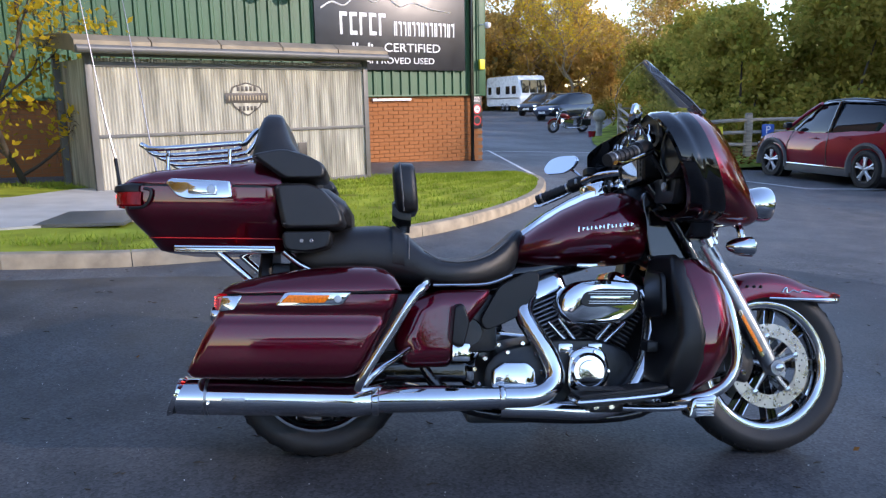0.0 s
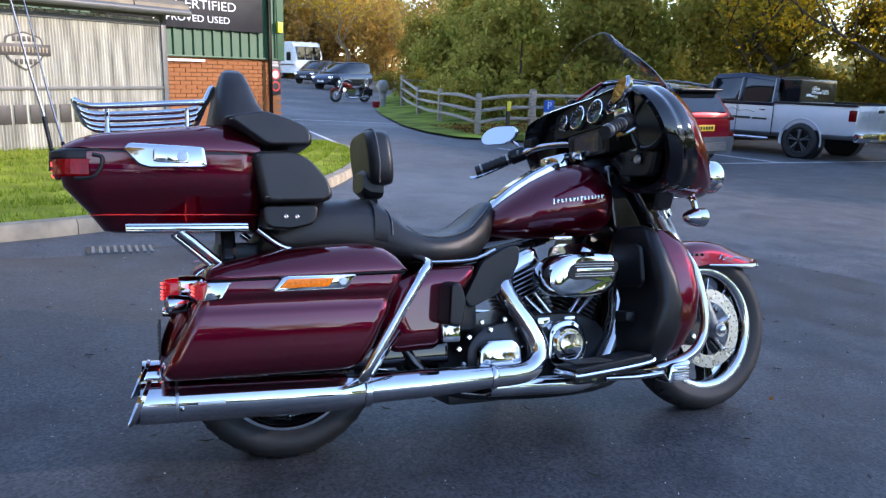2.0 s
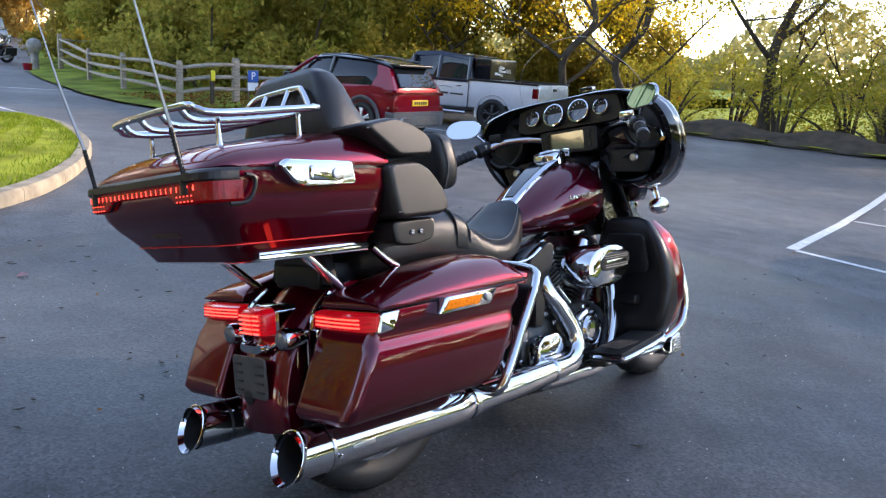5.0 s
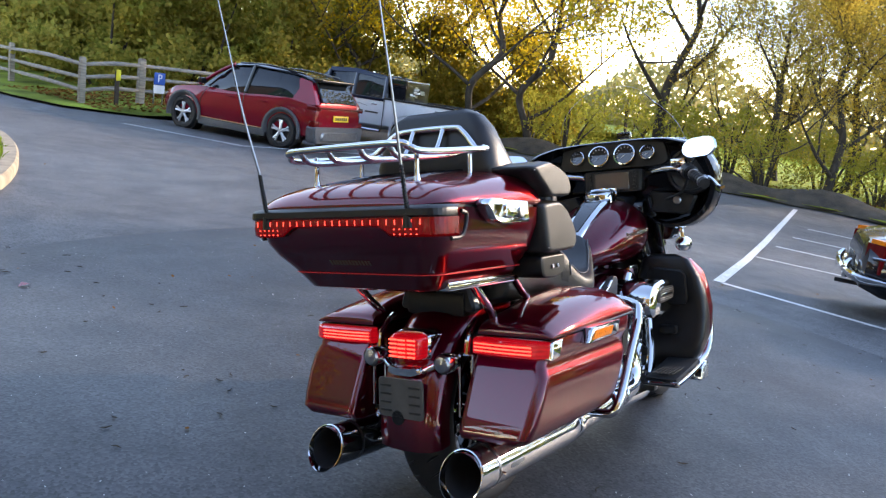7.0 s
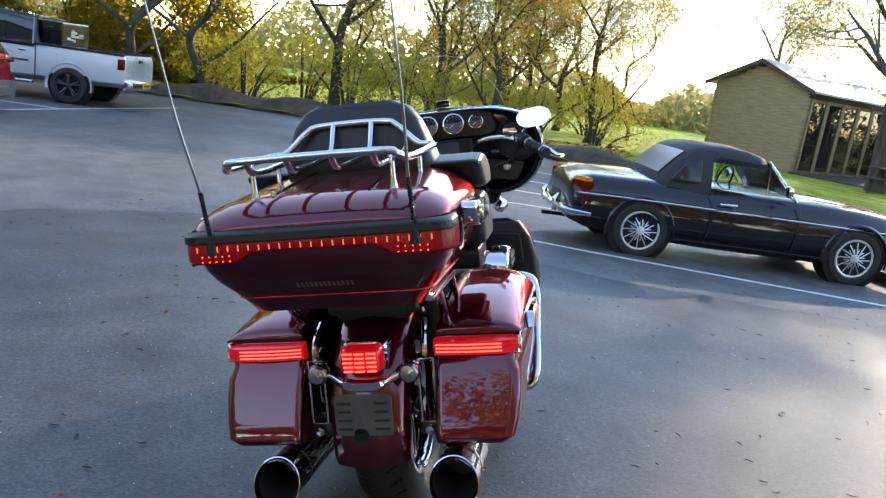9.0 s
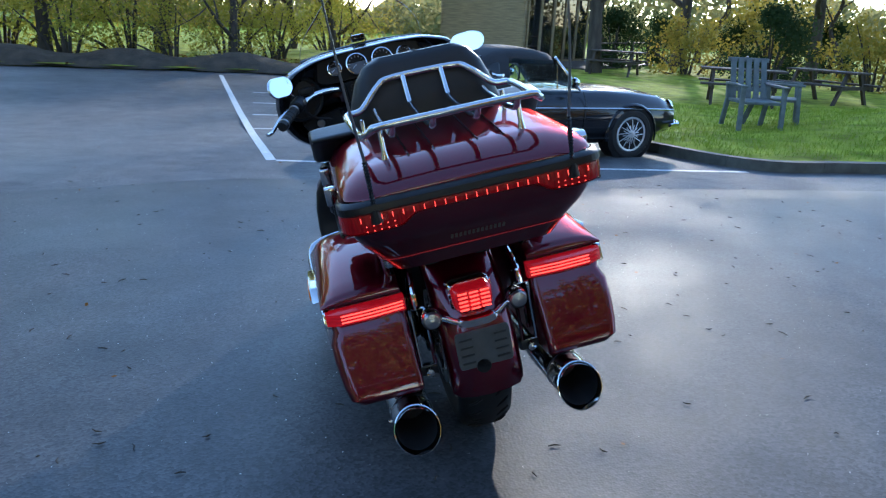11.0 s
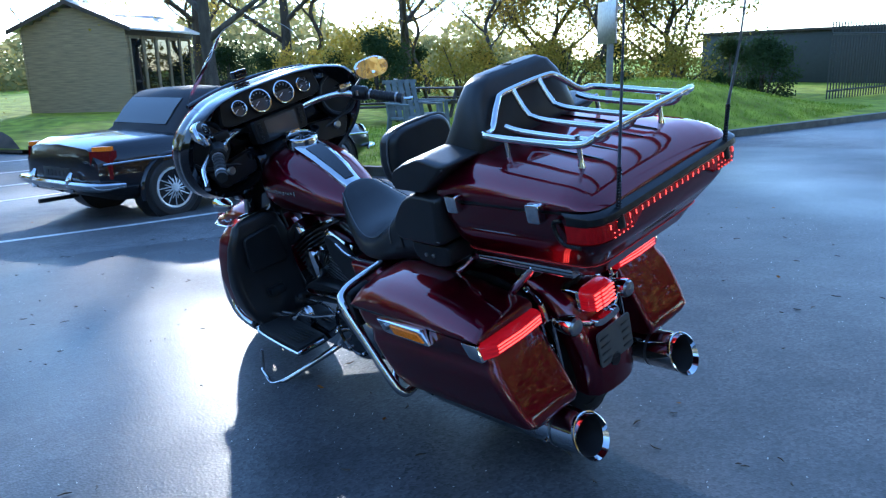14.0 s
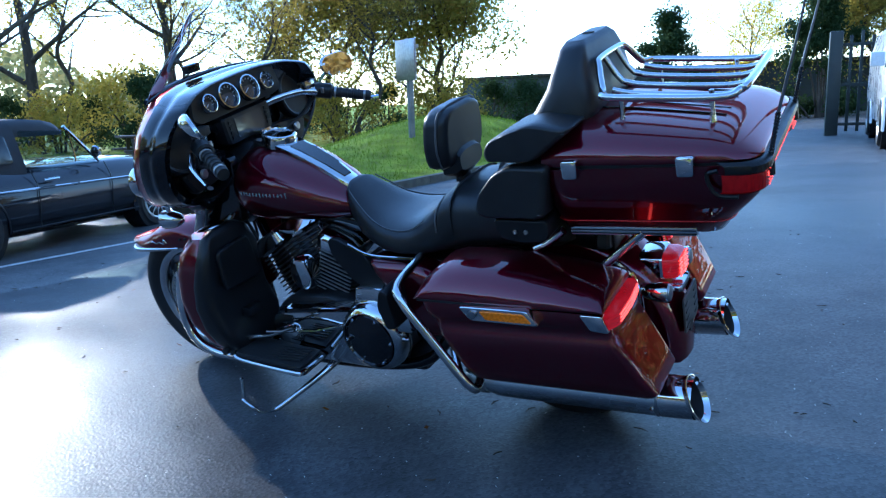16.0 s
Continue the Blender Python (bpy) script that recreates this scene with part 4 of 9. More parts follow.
def bike_wheel(cx, cz, radius, width, rim, put, discs):
    """Tyre, rim, spokes, hub and brake discs."""
    h = width / 2
    c = (cx, 0, cz)
    prof = [(rim - 0.006, -h * 0.72), (rim + 0.012, -h * 0.86), (rim + 0.03, -h * 0.98), (radius - 0.045, -h), (radius - 0.022, -h * 0.88), (radius - 0.009, -h * 0.62), (radius - 0.002, -h * 0.3), (radius, 0)]
    prof = prof + [(r, -y) for r, y in prof[-2::-1]]
    tyre = put("tyre", lathe(prof, c, (0, 1, 0), 64), RUBBER, None, "black road tyre")
    groove = bmesh.new()
    for k in range(36):
        a = 2 * math.pi * k / 36
        for s in (-1, 1):
            p = [Vector((cx + (radius - q + 0.0015) * math.cos(a + b * s), y * s * h, cz + (radius - q + 0.0015) * math.sin(a + b * s))) for y, q, b in ((0.25, 0.004, 0), (0.5, 0.007, 0.05), (0.72, 0.013, 0.08))]
            tube(p, [0.003, 0.004, 0.002], 5, groove, steps=0)
    tagged(put("tread_groove", groove, PLASTIC, tyre), kind="stuff")
    ring = put("rim", lathe([(rim, -h * 0.74), (rim + 0.003, -h * 0.8), (rim - 0.006, -h * 0.82), (rim - 0.02, -h * 0.7), (rim - 0.026, -h * 0.5), (rim - 0.03, 0), (rim - 0.026, h * 0.5), (rim - 0.02, h * 0.7), (rim - 0.006, h * 0.82), (rim + 0.003, h * 0.8), (rim, h * 0.74)], c, (0, 1, 0), 56), CHROME, None, "polished wheel rim")
    for k in range(9):
        for d in (-0.06, 0.06):
            a = 2 * math.pi * k / 9 + d
            way, side = Vector((math.cos(a), 0, math.sin(a))), Vector((-math.sin(a), 0, math.cos(a)))
            rows = []
            for r, w, t in ((0.04, 0.009, 0.03), (0.11, 0.007, 0.022), (rim - 0.022, 0.0085, 0.02)):
                o = Vector(c) + way * r
                rows.append([o - side * w + Vector((0, -t, 0)), o + side * w + Vector((0, -t, 0)), o + side * w * 1.3 + Vector((0, t, 0)), o - side * w * 1.3 + Vector((0, t, 0))])
            put("spoke", loft(rows), GLOSS_BLACK, ring)
            edge = [Vector(c) + way * r + Vector((0, -t - 0.001, 0)) + side * w * (1 if d > 0 else -1) for r, w, t in ((0.06, 0.008, 0.028), (rim - 0.03, 0.008, 0.0215))]
            put("spoke_edge", tube(edge, 0.0028, 6, steps=0), CHROME, ring)
    put("hub", lathe([(0.0, -h * 0.9), (0.035, -h * 0.9), (0.045, -h * 0.5), (0.04, 0), (0.045, h * 0.5), (0.035, h * 0.9), (0, h * 0.9)], c, (0, 1, 0), 24), GLOSS_BLACK, ring)
    for s in discs:
        y = s * (h * 0.9 + 0.006)
        o = (cx, y, cz)
        disc = put("brake_disc", lathe([(0.1, 0), (0.147, 0), (0.147, s * 0.005), (0.1, s * 0.005), (0.1, 0)], o, (0, 1, 0), 48), STEEL, None, "drilled steel brake disc")
        holes = bmesh.new()
        for k in range(40):
            a = 2 * math.pi * k / 40
            r = 0.113 + 0.011 * (k % 3)
            lathe([(0, 0), (0.0032, 0)], (cx + r * math.cos(a), y + s * 0.0055, cz + r * math.sin(a)), (0, s, 0), 8, holes)
        tagged(put("drilled_hole", holes, PLASTIC, disc), kind="stuff")
        for k in range(5):
            a = 2 * math.pi * (k + 0.3) / 5
            put("carrier_arm", tube([(cx + r * math.cos(a), y + s * 0.003, cz + r * math.sin(a)) for r in (0.03, 0.08, 0.106)], [0.016, 0.01, 0.013], 8, flat=0.5, steps=0), STEEL, disc)
            put("bolt", lathe([(0, 0), (0.009, 0), (0.009, s * 0.006), (0, s * 0.008)], (cx + 0.104 * math.cos(a), y + s * 0.006, cz + 0.104 * math.sin(a)), (0, 1, 0), 10), CHROME, disc)
    return tyre


REAR, FRONT = (0.0, 0.298), (1.585, 0.298)
bike_wheel(*REAR, 0.298, 0.16, 0.205, bp, (1,))
bike_wheel(*FRONT, 0.308, 0.13, 0.222, wp, (-1, 1))


def fender(c, r, hw, a0, a1, put, name, skirt, flare=0.0, floor=-1.0):
    """A mudguard swept round a wheel, from angle a0 to a1 (degrees, from ahead)."""
    rings = []
    for k in range(29):
        f = k / 28
        a = radians(a0 + (a1 - a0) * f)
        e = flare * max(0, 1 - f * 5) ** 2
        out, sec = Vector((math.cos(a), 0, math.sin(a))), []
        for y, d in ((-1, -skirt), (-1.0, -skirt * 0.5), (-0.96, -0.03), (-0.82, -0.008), (-0.45, 0.004), (0, 0.008), (0.45, 0.004), (0.82, -0.008), (0.96, -0.03), (1, -skirt * 0.5), (1, -skirt), (0.93, -skirt), (0.9, -0.035), (0.4, -0.008), (0, -0.004), (-0.4, -0.008), (-0.9, -0.035), (-0.93, -skirt)):
            q = Vector((c[0], y * hw * (1 - 0.5 * max(0, 1 - f * 9) ** 2), c[1])) + out * (r + d + e)
            if q.x > c[0] - 0.05:
                q.z = max(q.z, floor + 0.004 * (d / skirt + 1))
            sec.append(q)
        rings.append(sec)
    return put(name, loft(rings), MAROON, None, "maroon painted mudguard", 50)


front_fender = fender(FRONT, 0.325, 0.09, 39, 172, wp, "front_fender", 0.085, 0.07, 0.528)
wp("fender_tip", tube([(1.58, -0.09, 0.535), (1.72, -0.092, 0.53), (1.83, -0.075, 0.527), (1.885, 0, 0.528), (1.83, 0.075, 0.527), (1.72, 0.092, 0.53), (1.58, 0.09, 0.535)], [0.004, 0.007, 0.01, 0.012, 0.01, 0.007, 0.004], 8), CHROME, front_fender, "chrome fender tip trim")
for s in (-1, 1):
    wp("script_badge", tube([(1.63, s * 0.0905, 0.556), (1.645, s * 0.0905, 0.572), (1.65, s * 0.0905, 0.553), (1.672, s * 0.0905, 0.562), (1.69, s * 0.0905, 0.555), (1.71, s * 0.09, 0.563), (1.74, s * 0.089, 0.557)], [0.0025, 0.003, 0.0025, 0.0025, 0.0025, 0.0025, 0.0015], 6), CHROME, front_fender, "small chrome script bar")
    for k in range(3):
        bolt(1.5 + 0.025 * k, s * 0.089, 0.575, 0.005, (0, s, 0), front_fender, PLASTIC, wp)
rear_fender = fender(REAR, 0.352, 0.1, 68, 188, bp, "rear_fender", 0.07)

# fork
for s in (-1, 1):
    y = s * 0.112
    leg = wp("fork_leg", tube([(1.565, y, 0.30), (1.52, y, 0.385), (1.40, y, 0.60), (1.33, y, 0.72)], [0.026, 0.031, 0.032, 0.033], 18, steps=2), DULL_METAL, None, "grey fork slider")
    fp("fork_cover", tube([(1.33, y, 0.72), (1.25, y, 0.87), (1.2, y, 0.96)], [0.038, 0.04, 0.04], 18, steps=2), CHROME, leg)
    wp("axle_boss", lathe([(0, -0.03), (0.026, -0.03), (0.03, -0.02), (0.03, 0.02), (0.026, 0.03), (0, 0.03)], (1.575, y, 0.298), (0, 1, 0), 18), DULL_METAL, leg)
    wp("axle_nut", lathe([(0, 0), (0.015, 0), (0.015, 0.012), (0.008, 0.016), (0, 0.016)], (1.575, s * 0.142, 0.298), (0, s, 0), 6), CHROME, leg)
    wp("side_reflector", tube([(1.447, s * 0.146, 0.475), (1.512, s * 0.146, 0.355)], 0.011, 8, steps=0, flat=0.5), AMBER, leg, "amber strip reflector")
    wp("reflector_frame", tube([(1.437, s * 0.142, 0.492), (1.52, s * 0.142, 0.338)], 0.013, 8, steps=0, flat=0.6), CHROME, leg)
    cal = wp("brake_caliper", side_slab([(1.42, 0.27), (1.47, 0.24), (1.5, 0.3), (1.49, 0.39), (1.44, 0.41), (1.41, 0.36)], s * 0.07, s * 0.125, 0.015, 0.01), BLACK_METAL, None, "black brake caliper")
    for z in (0.28, 0.37):
        bolt(1.455, s * 0.125, z, 0.011, (0, s, 0), cal, CHROME, wp)
fp("brake_hose", tube([(1.43, -0.13, 0.4), (1.36, -0.14, 0.5), (1.33, -0.1, 0.66), (1.27, -0.06, 0.8)], 0.006, 8), RUBBER)
fp("fork_brace", box(1.24, 1.36, -0.13, 0.13, 0.74, 0.8, 0.012), CHROME)

# frame and engine
bp("frame_tube", tube([(1.2, 0.0, 0.85), (1.24, 0.06, 0.6), (1.2, 0.1, 0.3), (1.08, 0.12, 0.16), (0.7, 0.13, 0.15), (0.45, 0.12, 0.2), (0.3, 0.1, 0.4)], 0.02, 10), GLOSS_BLACK)
bp("frame_tube", tube([(1.2, -0.0, 0.85), (1.24, -0.06, 0.6), (1.2, -0.1, 0.3), (1.08, -0.12, 0.16), (0.7, -0.13, 0.15), (0.45, -0.12, 0.2), (0.3, -0.1, 0.4)], 0.02, 10), GLOSS_BLACK)
bp("backbone", tube([(1.2, 0, 0.82), (0.9, 0, 0.68), (0.5, 0, 0.6), (0.1, 0, 0.6)], 0.045, 12), GLOSS_BLACK)
bp("swing_arm", box(-0.03, 0.5, -0.12, -0.09, 0.26, 0.33, 0.015), GLOSS_BLACK), bp("swing_arm", box(-0.03, 0.5, 0.09, 0.12, 0.26, 0.33, 0.015), GLOSS_BLACK)
bp("under_frame", box(0.15, 0.6, -0.13, 0.13, 0.36, 0.56, 0.03), BLACK_METAL, None, "black battery box and frame")
crank = bp("crankcase", side_slab([(0.55, 0.2), (0.62, 0.15), (1.04, 0.15), (1.1, 0.22), (1.06, 0.36), (0.95, 0.41), (0.8, 0.41), (0.62, 0.38), (0.55, 0.32)], -0.145, 0.145, 0.04, 0.02), BLACK_METAL, None, "black engine crankcase")
bp("oil_pan", box(0.5, 1.05, -0.1, 0.1, 0.12, 0.17, 0.02), BLACK_METAL, crank)
for name, base, top in (("rear_cylinder", Vector((0.845, 0, 0.36)), Vector((0.745, 0, 0.60))), ("front_cylinder", Vector((0.955, 0, 0.36)), Vector((1.085, 0, 0.60)))):
    way = (top - base).normalized()
    side = Vector((way.z, 0, -way.x))
    core = bp(name, tube([base, top], 0.062, 20, steps=0), BLACK_METAL, None, "finned black engine cylinder")
    for k in range(13):
        o = base.lerp(top, 0.1 + 0.058 * k)
        rings = []
        for d, s in ((-0.0028, 0.97), (-0.002, 1), (0.002, 1), (0.0028, 0.97)):
            rings.append([o + way * d + side * p.x * s + Vector((0, p.y * s, 0)) for p in rounded([(-0.078, -0.098), (0.078, -0.098), (0.078, 0.098), (-0.078, 0.098)], 0.03, 3)])
        bp("cooling_fin", loft(rings), BLACK_METAL, core)
        for s in (-1, 1):
            bp("fin_edge", tube([o + side * -0.066 + Vector((0, s * 0.0965, 0)), o + side * 0.066 + Vector((0, s * 0.0965, 0))], 0.0032, 5, steps=0), FIN_EDGE, core)
    rings = []
    for d, s in ((0, 0.9), (0.01, 1), (0.045, 1), (0.06, 0.9), (0.066, 0.6)):
        rings.append([top + way * (d - 0.06) + side * p.x * s + Vector((0, p.y * s, 0)) for p in rounded([(-0.085, -0.115), (0.085, -0.115), (0.085, 0.115), (-0.085, 0.115)], 0.035, 4)])
    bp("rocker_cover", loft(rings), CHROME, core, "chrome rocker cover")
    for d in (-0.02, 0.02):
        foot = Vector((0.895 + (0.02 if "front" in name else -0.02) + d * 0.6, -0.135, 0.37))
        head = foot.lerp(top + side * d * 1.2 + Vector((0, -0.1, -0.07)), 0.62)
        bp("pushrod_tube", tube([foot, foot.lerp(head, 0.3), head], [0.0125, 0.009, 0.008], 10, steps=0), CHROME, core)
    bp("tube_base", box(0.86 + (0.04 if "front" in name else -0.06), 0.91 + (0.04 if "front" in name else -0.06), -0.155, -0.115, 0.36, 0.395, 0.008), CHROME, core)
cam_cover = bp("cam_cover", side_slab([(0.82, 0.25), (0.87, 0.22), (0.94, 0.23), (0.97, 0.29), (0.955, 0.37), (0.9, 0.39), (0.83, 0.37)], -0.14, -0.185, 0.03, 0.012), CHROME, None, "chrome cam cover")
bp("timer_cover", lathe([(0.06, 0), (0.06, 0.01), (0.052, 0.018), (0.05, 0.012), (0.036, 0.012), (0.034, 0.02), (0, 0.021)], (0.893, -0.185, 0.308), (0, -1, 0), 28), CHROME, cam_cover, "round ridged timer cover")
for a in range(5):
    bolt(0.893 + 0.066 * math.cos(1.25 * a), -0.184, 0.308 + 0.066 * math.sin(1.25 * a), 0.006, (0, -1, 0), cam_cover)
cleaner = bp("air_cleaner", side_slab([(0.775, 0.505), (0.785, 0.56), (0.83, 0.597), (0.93, 0.61), (1.03, 0.6), (1.055, 0.56), (1.045, 0.505), (1.0, 0.472), (0.92, 0.46), (0.81, 0.466)], -0.14, -0.275, 0.035, 0.03, 4), CHROME, None, "chrome air cleaner cover")
inset = bp("inset", side_slab([(0.84, 0.53), (0.855, 0.565), (0.91, 0.579), (1.03, 0.576), (1.035, 0.545), (1.0, 0.526), (0.87, 0.518)], -0.268, -0.279, 0.015, 0.004), PLASTIC, cleaner, "black inset panel")
for z in (0.531, 0.538, 0.562, 0.569):
    bp("inset_rib", box(0.87, 1.015, -0.2805, -0.2785, z - 0.0012, z + 0.0012, 0), DULL_METAL, inset)
bp("brand_bar", box(0.875, 1.005, -0.2815, -0.2785, 0.545, 0.555, 0.001), CHROME, inset)
gear = bp("gearbox_cover", side_slab([(0.57, 0.24), (0.6, 0.225), (0.7, 0.225), (0.72, 0.25), (0.715, 0.31), (0.69, 0.335), (0.61, 0.335), (0.575, 0.31)], -0.145, -0.198, 0.012, 0.01), CHROME, None, "chrome gearbox side cover")
bp("brand_bar", box(0.61, 0.68, -0.209, -0.204, 0.255, 0.268, 0.002), DULL_METAL, gear)
for x, z in ((0.555, 0.345), (0.63, 0.365), (0.725, 0.36), (0.535, 0.26), (0.745, 0.3), (0.6, 0.39), (0.68, 0.395), (0.52, 0.31)):
    bolt(x, -0.15, z, 0.009, (0, -1, 0), crank)
bp("starter_cover", lathe([(0, 0.02), (0.045, 0.02), (0.05, 0), (0.05, -0.06), (0, -0.06)], (0.5, -0.13, 0.43), (0, -1, 0), 20), BLACK_METAL, crank)
bp("oil_filter", lathe([(0, 0), (0.036, 0), (0.038, 0.02), (0.038, 0.09), (0.03, 0.1), (0, 0.1)], (1.1, 0.0, 0.26), (1, 0, -0.3), 20), CHROME, crank)
# left side primary drive
primary = bp("primary_cover", side_slab([(0.49, 0.3), (0.52, 0.22), (0.6, 0.19), (0.9, 0.2), (1.02, 0.23), (1.05, 0.31), (1.0, 0.38), (0.9, 0.39), (0.68, 0.41), (0.58, 0.42), (0.51, 0.39)], 0.14, 0.225, 0.05, 0.03), CHROME, None, "long chrome primary cover")
bp("derby_cover", lathe([(0.098, -0.02), (0.098, 0.006), (0.09, 0.018), (0.086, 0.012), (0.08, 0.013), (0.0, 0.02)], (0.6, 0.225, 0.31), (0, 1, 0), 32), GLOSS_BLACK, primary, "round black derby cover")
bp("derby_ring", lathe([(0.126, -0.045), (0.124, -0.02), (0.116, 0.002), (0.105, 0.014), (0.096, 0.018), (0.093, 0.004)], (0.6, 0.222, 0.31), (0, 1, 0), 32), CHROME, primary)
for a in range(6):
    bolt(0.6 + 0.085 * math.cos(1.05 * a), 0.24, 0.31 + 0.085 * math.sin(1.05 * a), 0.006, (0, 1, 0), primary)
bp("inspection_cover", side_slab([(0.9, 0.27), (0.93, 0.245), (0.99, 0.26), (0.99, 0.32), (0.93, 0.34), (0.9, 0.32)], 0.223, 0.235, 0.02, 0.004), CHROME, primary)
bp("gearbox_top", side_slab([(0.46, 0.42), (0.66, 0.42), (0.64, 0.48), (0.48, 0.48)], 0.12, 0.2, 0.015, 0.01), CHROME, crank)
bp("shift_linkage", tube([(0.62, 0.2, 0.36), (0.8, 0.26, 0.34), (1.0, 0.28, 0.33)], 0.006, 8, steps=0), CHROME)
bp("horn_cover", side_slab([(0.85, 0.47), (0.88, 0.43), (0.92, 0.43), (0.95, 0.47), (0.93, 0.55), (0.87, 0.55)], 0.1, 0.16, 0.02, 0.015), CHROME, None, "chrome horn cover")

# exhaust
for s in (-1, 1):
    y = s * 0.222
    pipe = [(-0.41, y, 0.236), (-0.37, y, 0.235), (0.12, y, 0.222), (0.15, y, 0.221), (0.175, y, 0.22), (0.19, y, 0.22)]
    muf = bp("muffler", tube(pipe, [0.056, 0.057, 0.054, 0.053, 0.046, 0.044], 28, steps=0, caps=False), CHROME, None, "long chrome muffler with an open flared end")
    # a slanted, flared open end
    rings = []
    for r, dx in ((0.056, 0.0), (0.061, -0.012), (0.0585, -0.013), (0.0535, 0.002), (0.049, 0.16)):
        rings.append([(-0.405 + dx + 0.42 * (r * math.sin(a) if dx < 0.1 else 0), y + r * math.cos(a), 0.236 + r * math.sin(a)) for a in (2 * math.pi * k / 32 for k in range(32))])
    bp("end_flare", loft(rings[:4], False), CHROME, muf, "flared chrome end ring")
    bp("baffle_tube", loft(rings[3:], False), RUBBER, muf, "sooty black inside of the pipe")
    bp("baffle_plate", lathe([(0, 0), (0.0495, 0)], (-0.26, y, 0.236), (1, 0, 0), 24), RUBBER, muf)
    bp("end_band", lathe([(0.058, 0), (0.0585, 0.004), (0.058, 0.008)], (-0.325, y, 0.2345), (1, 0, 0), 28), DULL_METAL, muf)
    bp("brand_bar", box(-0.27, -0.2, y + s * 0.05, y + s * 0.0575, 0.224, 0.236, 0.002), DULL_METAL, muf)
    bolt(-0.31, y + s * 0.056, 0.222, 0.006, (0, s, 0), muf)
    bp("clamp", lathe([(0.046, 0), (0.049, 0.003), (0.049, 0.02), (0.046, 0.023)], (0.185, y, 0.22), (1, 0, 0), 24), CHROME, muf)
    bp("hanger", box(-0.2, -0.17, min(y, s * 0.13), max(y, s * 0.13), 0.27, 0.3, 0.005), BLACK_METAL, muf)
bp("exhaust_pipe", tube([(0.19, -0.222, 0.222), (0.42, -0.222, 0.225), (0.6, -0.22, 0.228), (0.71, -0.215, 0.232), (0.765, -0.205, 0.262), (0.775, -0.195, 0.315), (0.735, -0.18, 0.40), (0.685, -0.15, 0.49), (0.71, -0.11, 0.56)], [0.043, 0.042, 0.036, 0.035, 0.035, 0.034, 0.033, 0.032, 0.028], 20, steps=6), CHROME, None, "chrome exhaust header with heat shield")
bp("exhaust_pipe", tube([(0.6, -0.19, 0.19), (0.75, -0.19, 0.185), (0.92, -0.185, 0.18), (1.02, -0.17, 0.22), (1.1, -0.15, 0.34), (1.13, -0.12, 0.5), (1.1, -0.1, 0.57)], [0.032, 0.032, 0.032, 0.031, 0.03, 0.03, 0.028], 18, steps=6), CHROME, None, "chrome front exhaust header")
bp("pipe_clamp", lathe([(0.038, 0), (0.041, 0.004), (0.041, 0.016), (0.038, 0.02)], (0.59, -0.22, 0.228), (1, 0, 0), 24), CHROME)
bp("exhaust_pipe", tube([(0.19, 0.222, 0.22), (0.24, 0.2, 0.215), (0.3, 0.12, 0.2), (0.4, 0.0, 0.19)], [0.04, 0.038, 0.035, 0.035], 16), CHROME, None, "chrome crossover pipe")

# guards, boards and stand
for s in (-1, 1):
    bp("engine_guard", tube([(1.17, s * 0.08, 0.66), (1.25, s * 0.22, 0.66), (1.3, s * 0.295, 0.57), (1.325, s * 0.325, 0.45), (1.325, s * 0.332, 0.34), (1.27, s * 0.325, 0.262), (1.15, s * 0.29, 0.222), (1.08, s * 0.14, 0.2)], 0.0165, 14, steps=8), CHROME, None, "chrome engine guard bar")
    bp("bag_guard", tube([(0.36, s * 0.2, 0.6), (0.345, s * 0.36, 0.585), (0.31, s * 0.40, 0.55), (0.24, s * 0.40, 0.44), (0.155, s * 0.39, 0.3), (0.16, s * 0.33, 0.275), (0.22, s * 0.2, 0.27)], 0.0135, 12, steps=7), CHROME, None, "chrome saddlebag guard bar")
    bp("bag_guard", tube([(0.165, s * 0.385, 0.29), (0.2, s * 0.36, 0.325), (0.3, s * 0.22, 0.38)], 0.011, 10), CHROME)
    board = bp("footboard", side_slab([(0.8, 0.225), (0.84, 0.212), (1.06, 0.238), (1.12, 0.262), (1.11, 0.272), (0.82, 0.242)], s * 0.23, s * 0.352, 0.01, 0.006), PLASTIC, None, "black footboard with a chrome edge and ribbed pad")
    bp("board_edge", tube([(0.81, s * 0.25, 0.232), (0.815, s * 0.345, 0.233), (0.84, s * 0.36, 0.232), (1.06, s * 0.36, 0.252), (1.11, s * 0.35, 0.266), (1.12, s * 0.3, 0.268)], 0.0075, 8), CHROME, board, "chrome edge band")
    bp("pad", side_slab([(0.82, 0.243), (1.1, 0.272), (1.1, 0.28), (0.82, 0.25)], s * 0.235, s * 0.352, 0.004, 0.003), RUBBER, board)
    for k in range(6):
        bp("pad_rib", box(0.83, 1.09, s * 0.26 + s * 0.014 * k - 0.003, s * 0.26 + s * 0.014 * k + 0.003, 0.262, 0.267, 0.001), RUBBER, board)
    bp("board_bracket", box(0.88, 1.02, min(s * 0.13, s * 0.25), max(s * 0.13, s * 0.25), 0.18, 0.22, 0.012), BLACK_METAL, board)
    for k in range(3):
        bolt(0.9 + 0.05 * k, s * 0.245, 0.2, 0.012, (0, s, 0), board)
    peg = bp("passenger_board", side_slab([(0.43, 0.4), (0.47, 0.39), (0.49, 0.47), (0.47, 0.53), (0.44, 0.52)], s * 0.2, s * 0.3, 0.015, 0.012), PLASTIC, None, "folded black passenger footboard")
    bp("peg_bracket", box(0.44, 0.5, min(s * 0.13, s * 0.22), max(s * 0.13, s * 0.22), 0.34, 0.4, 0.01), CHROME, peg)
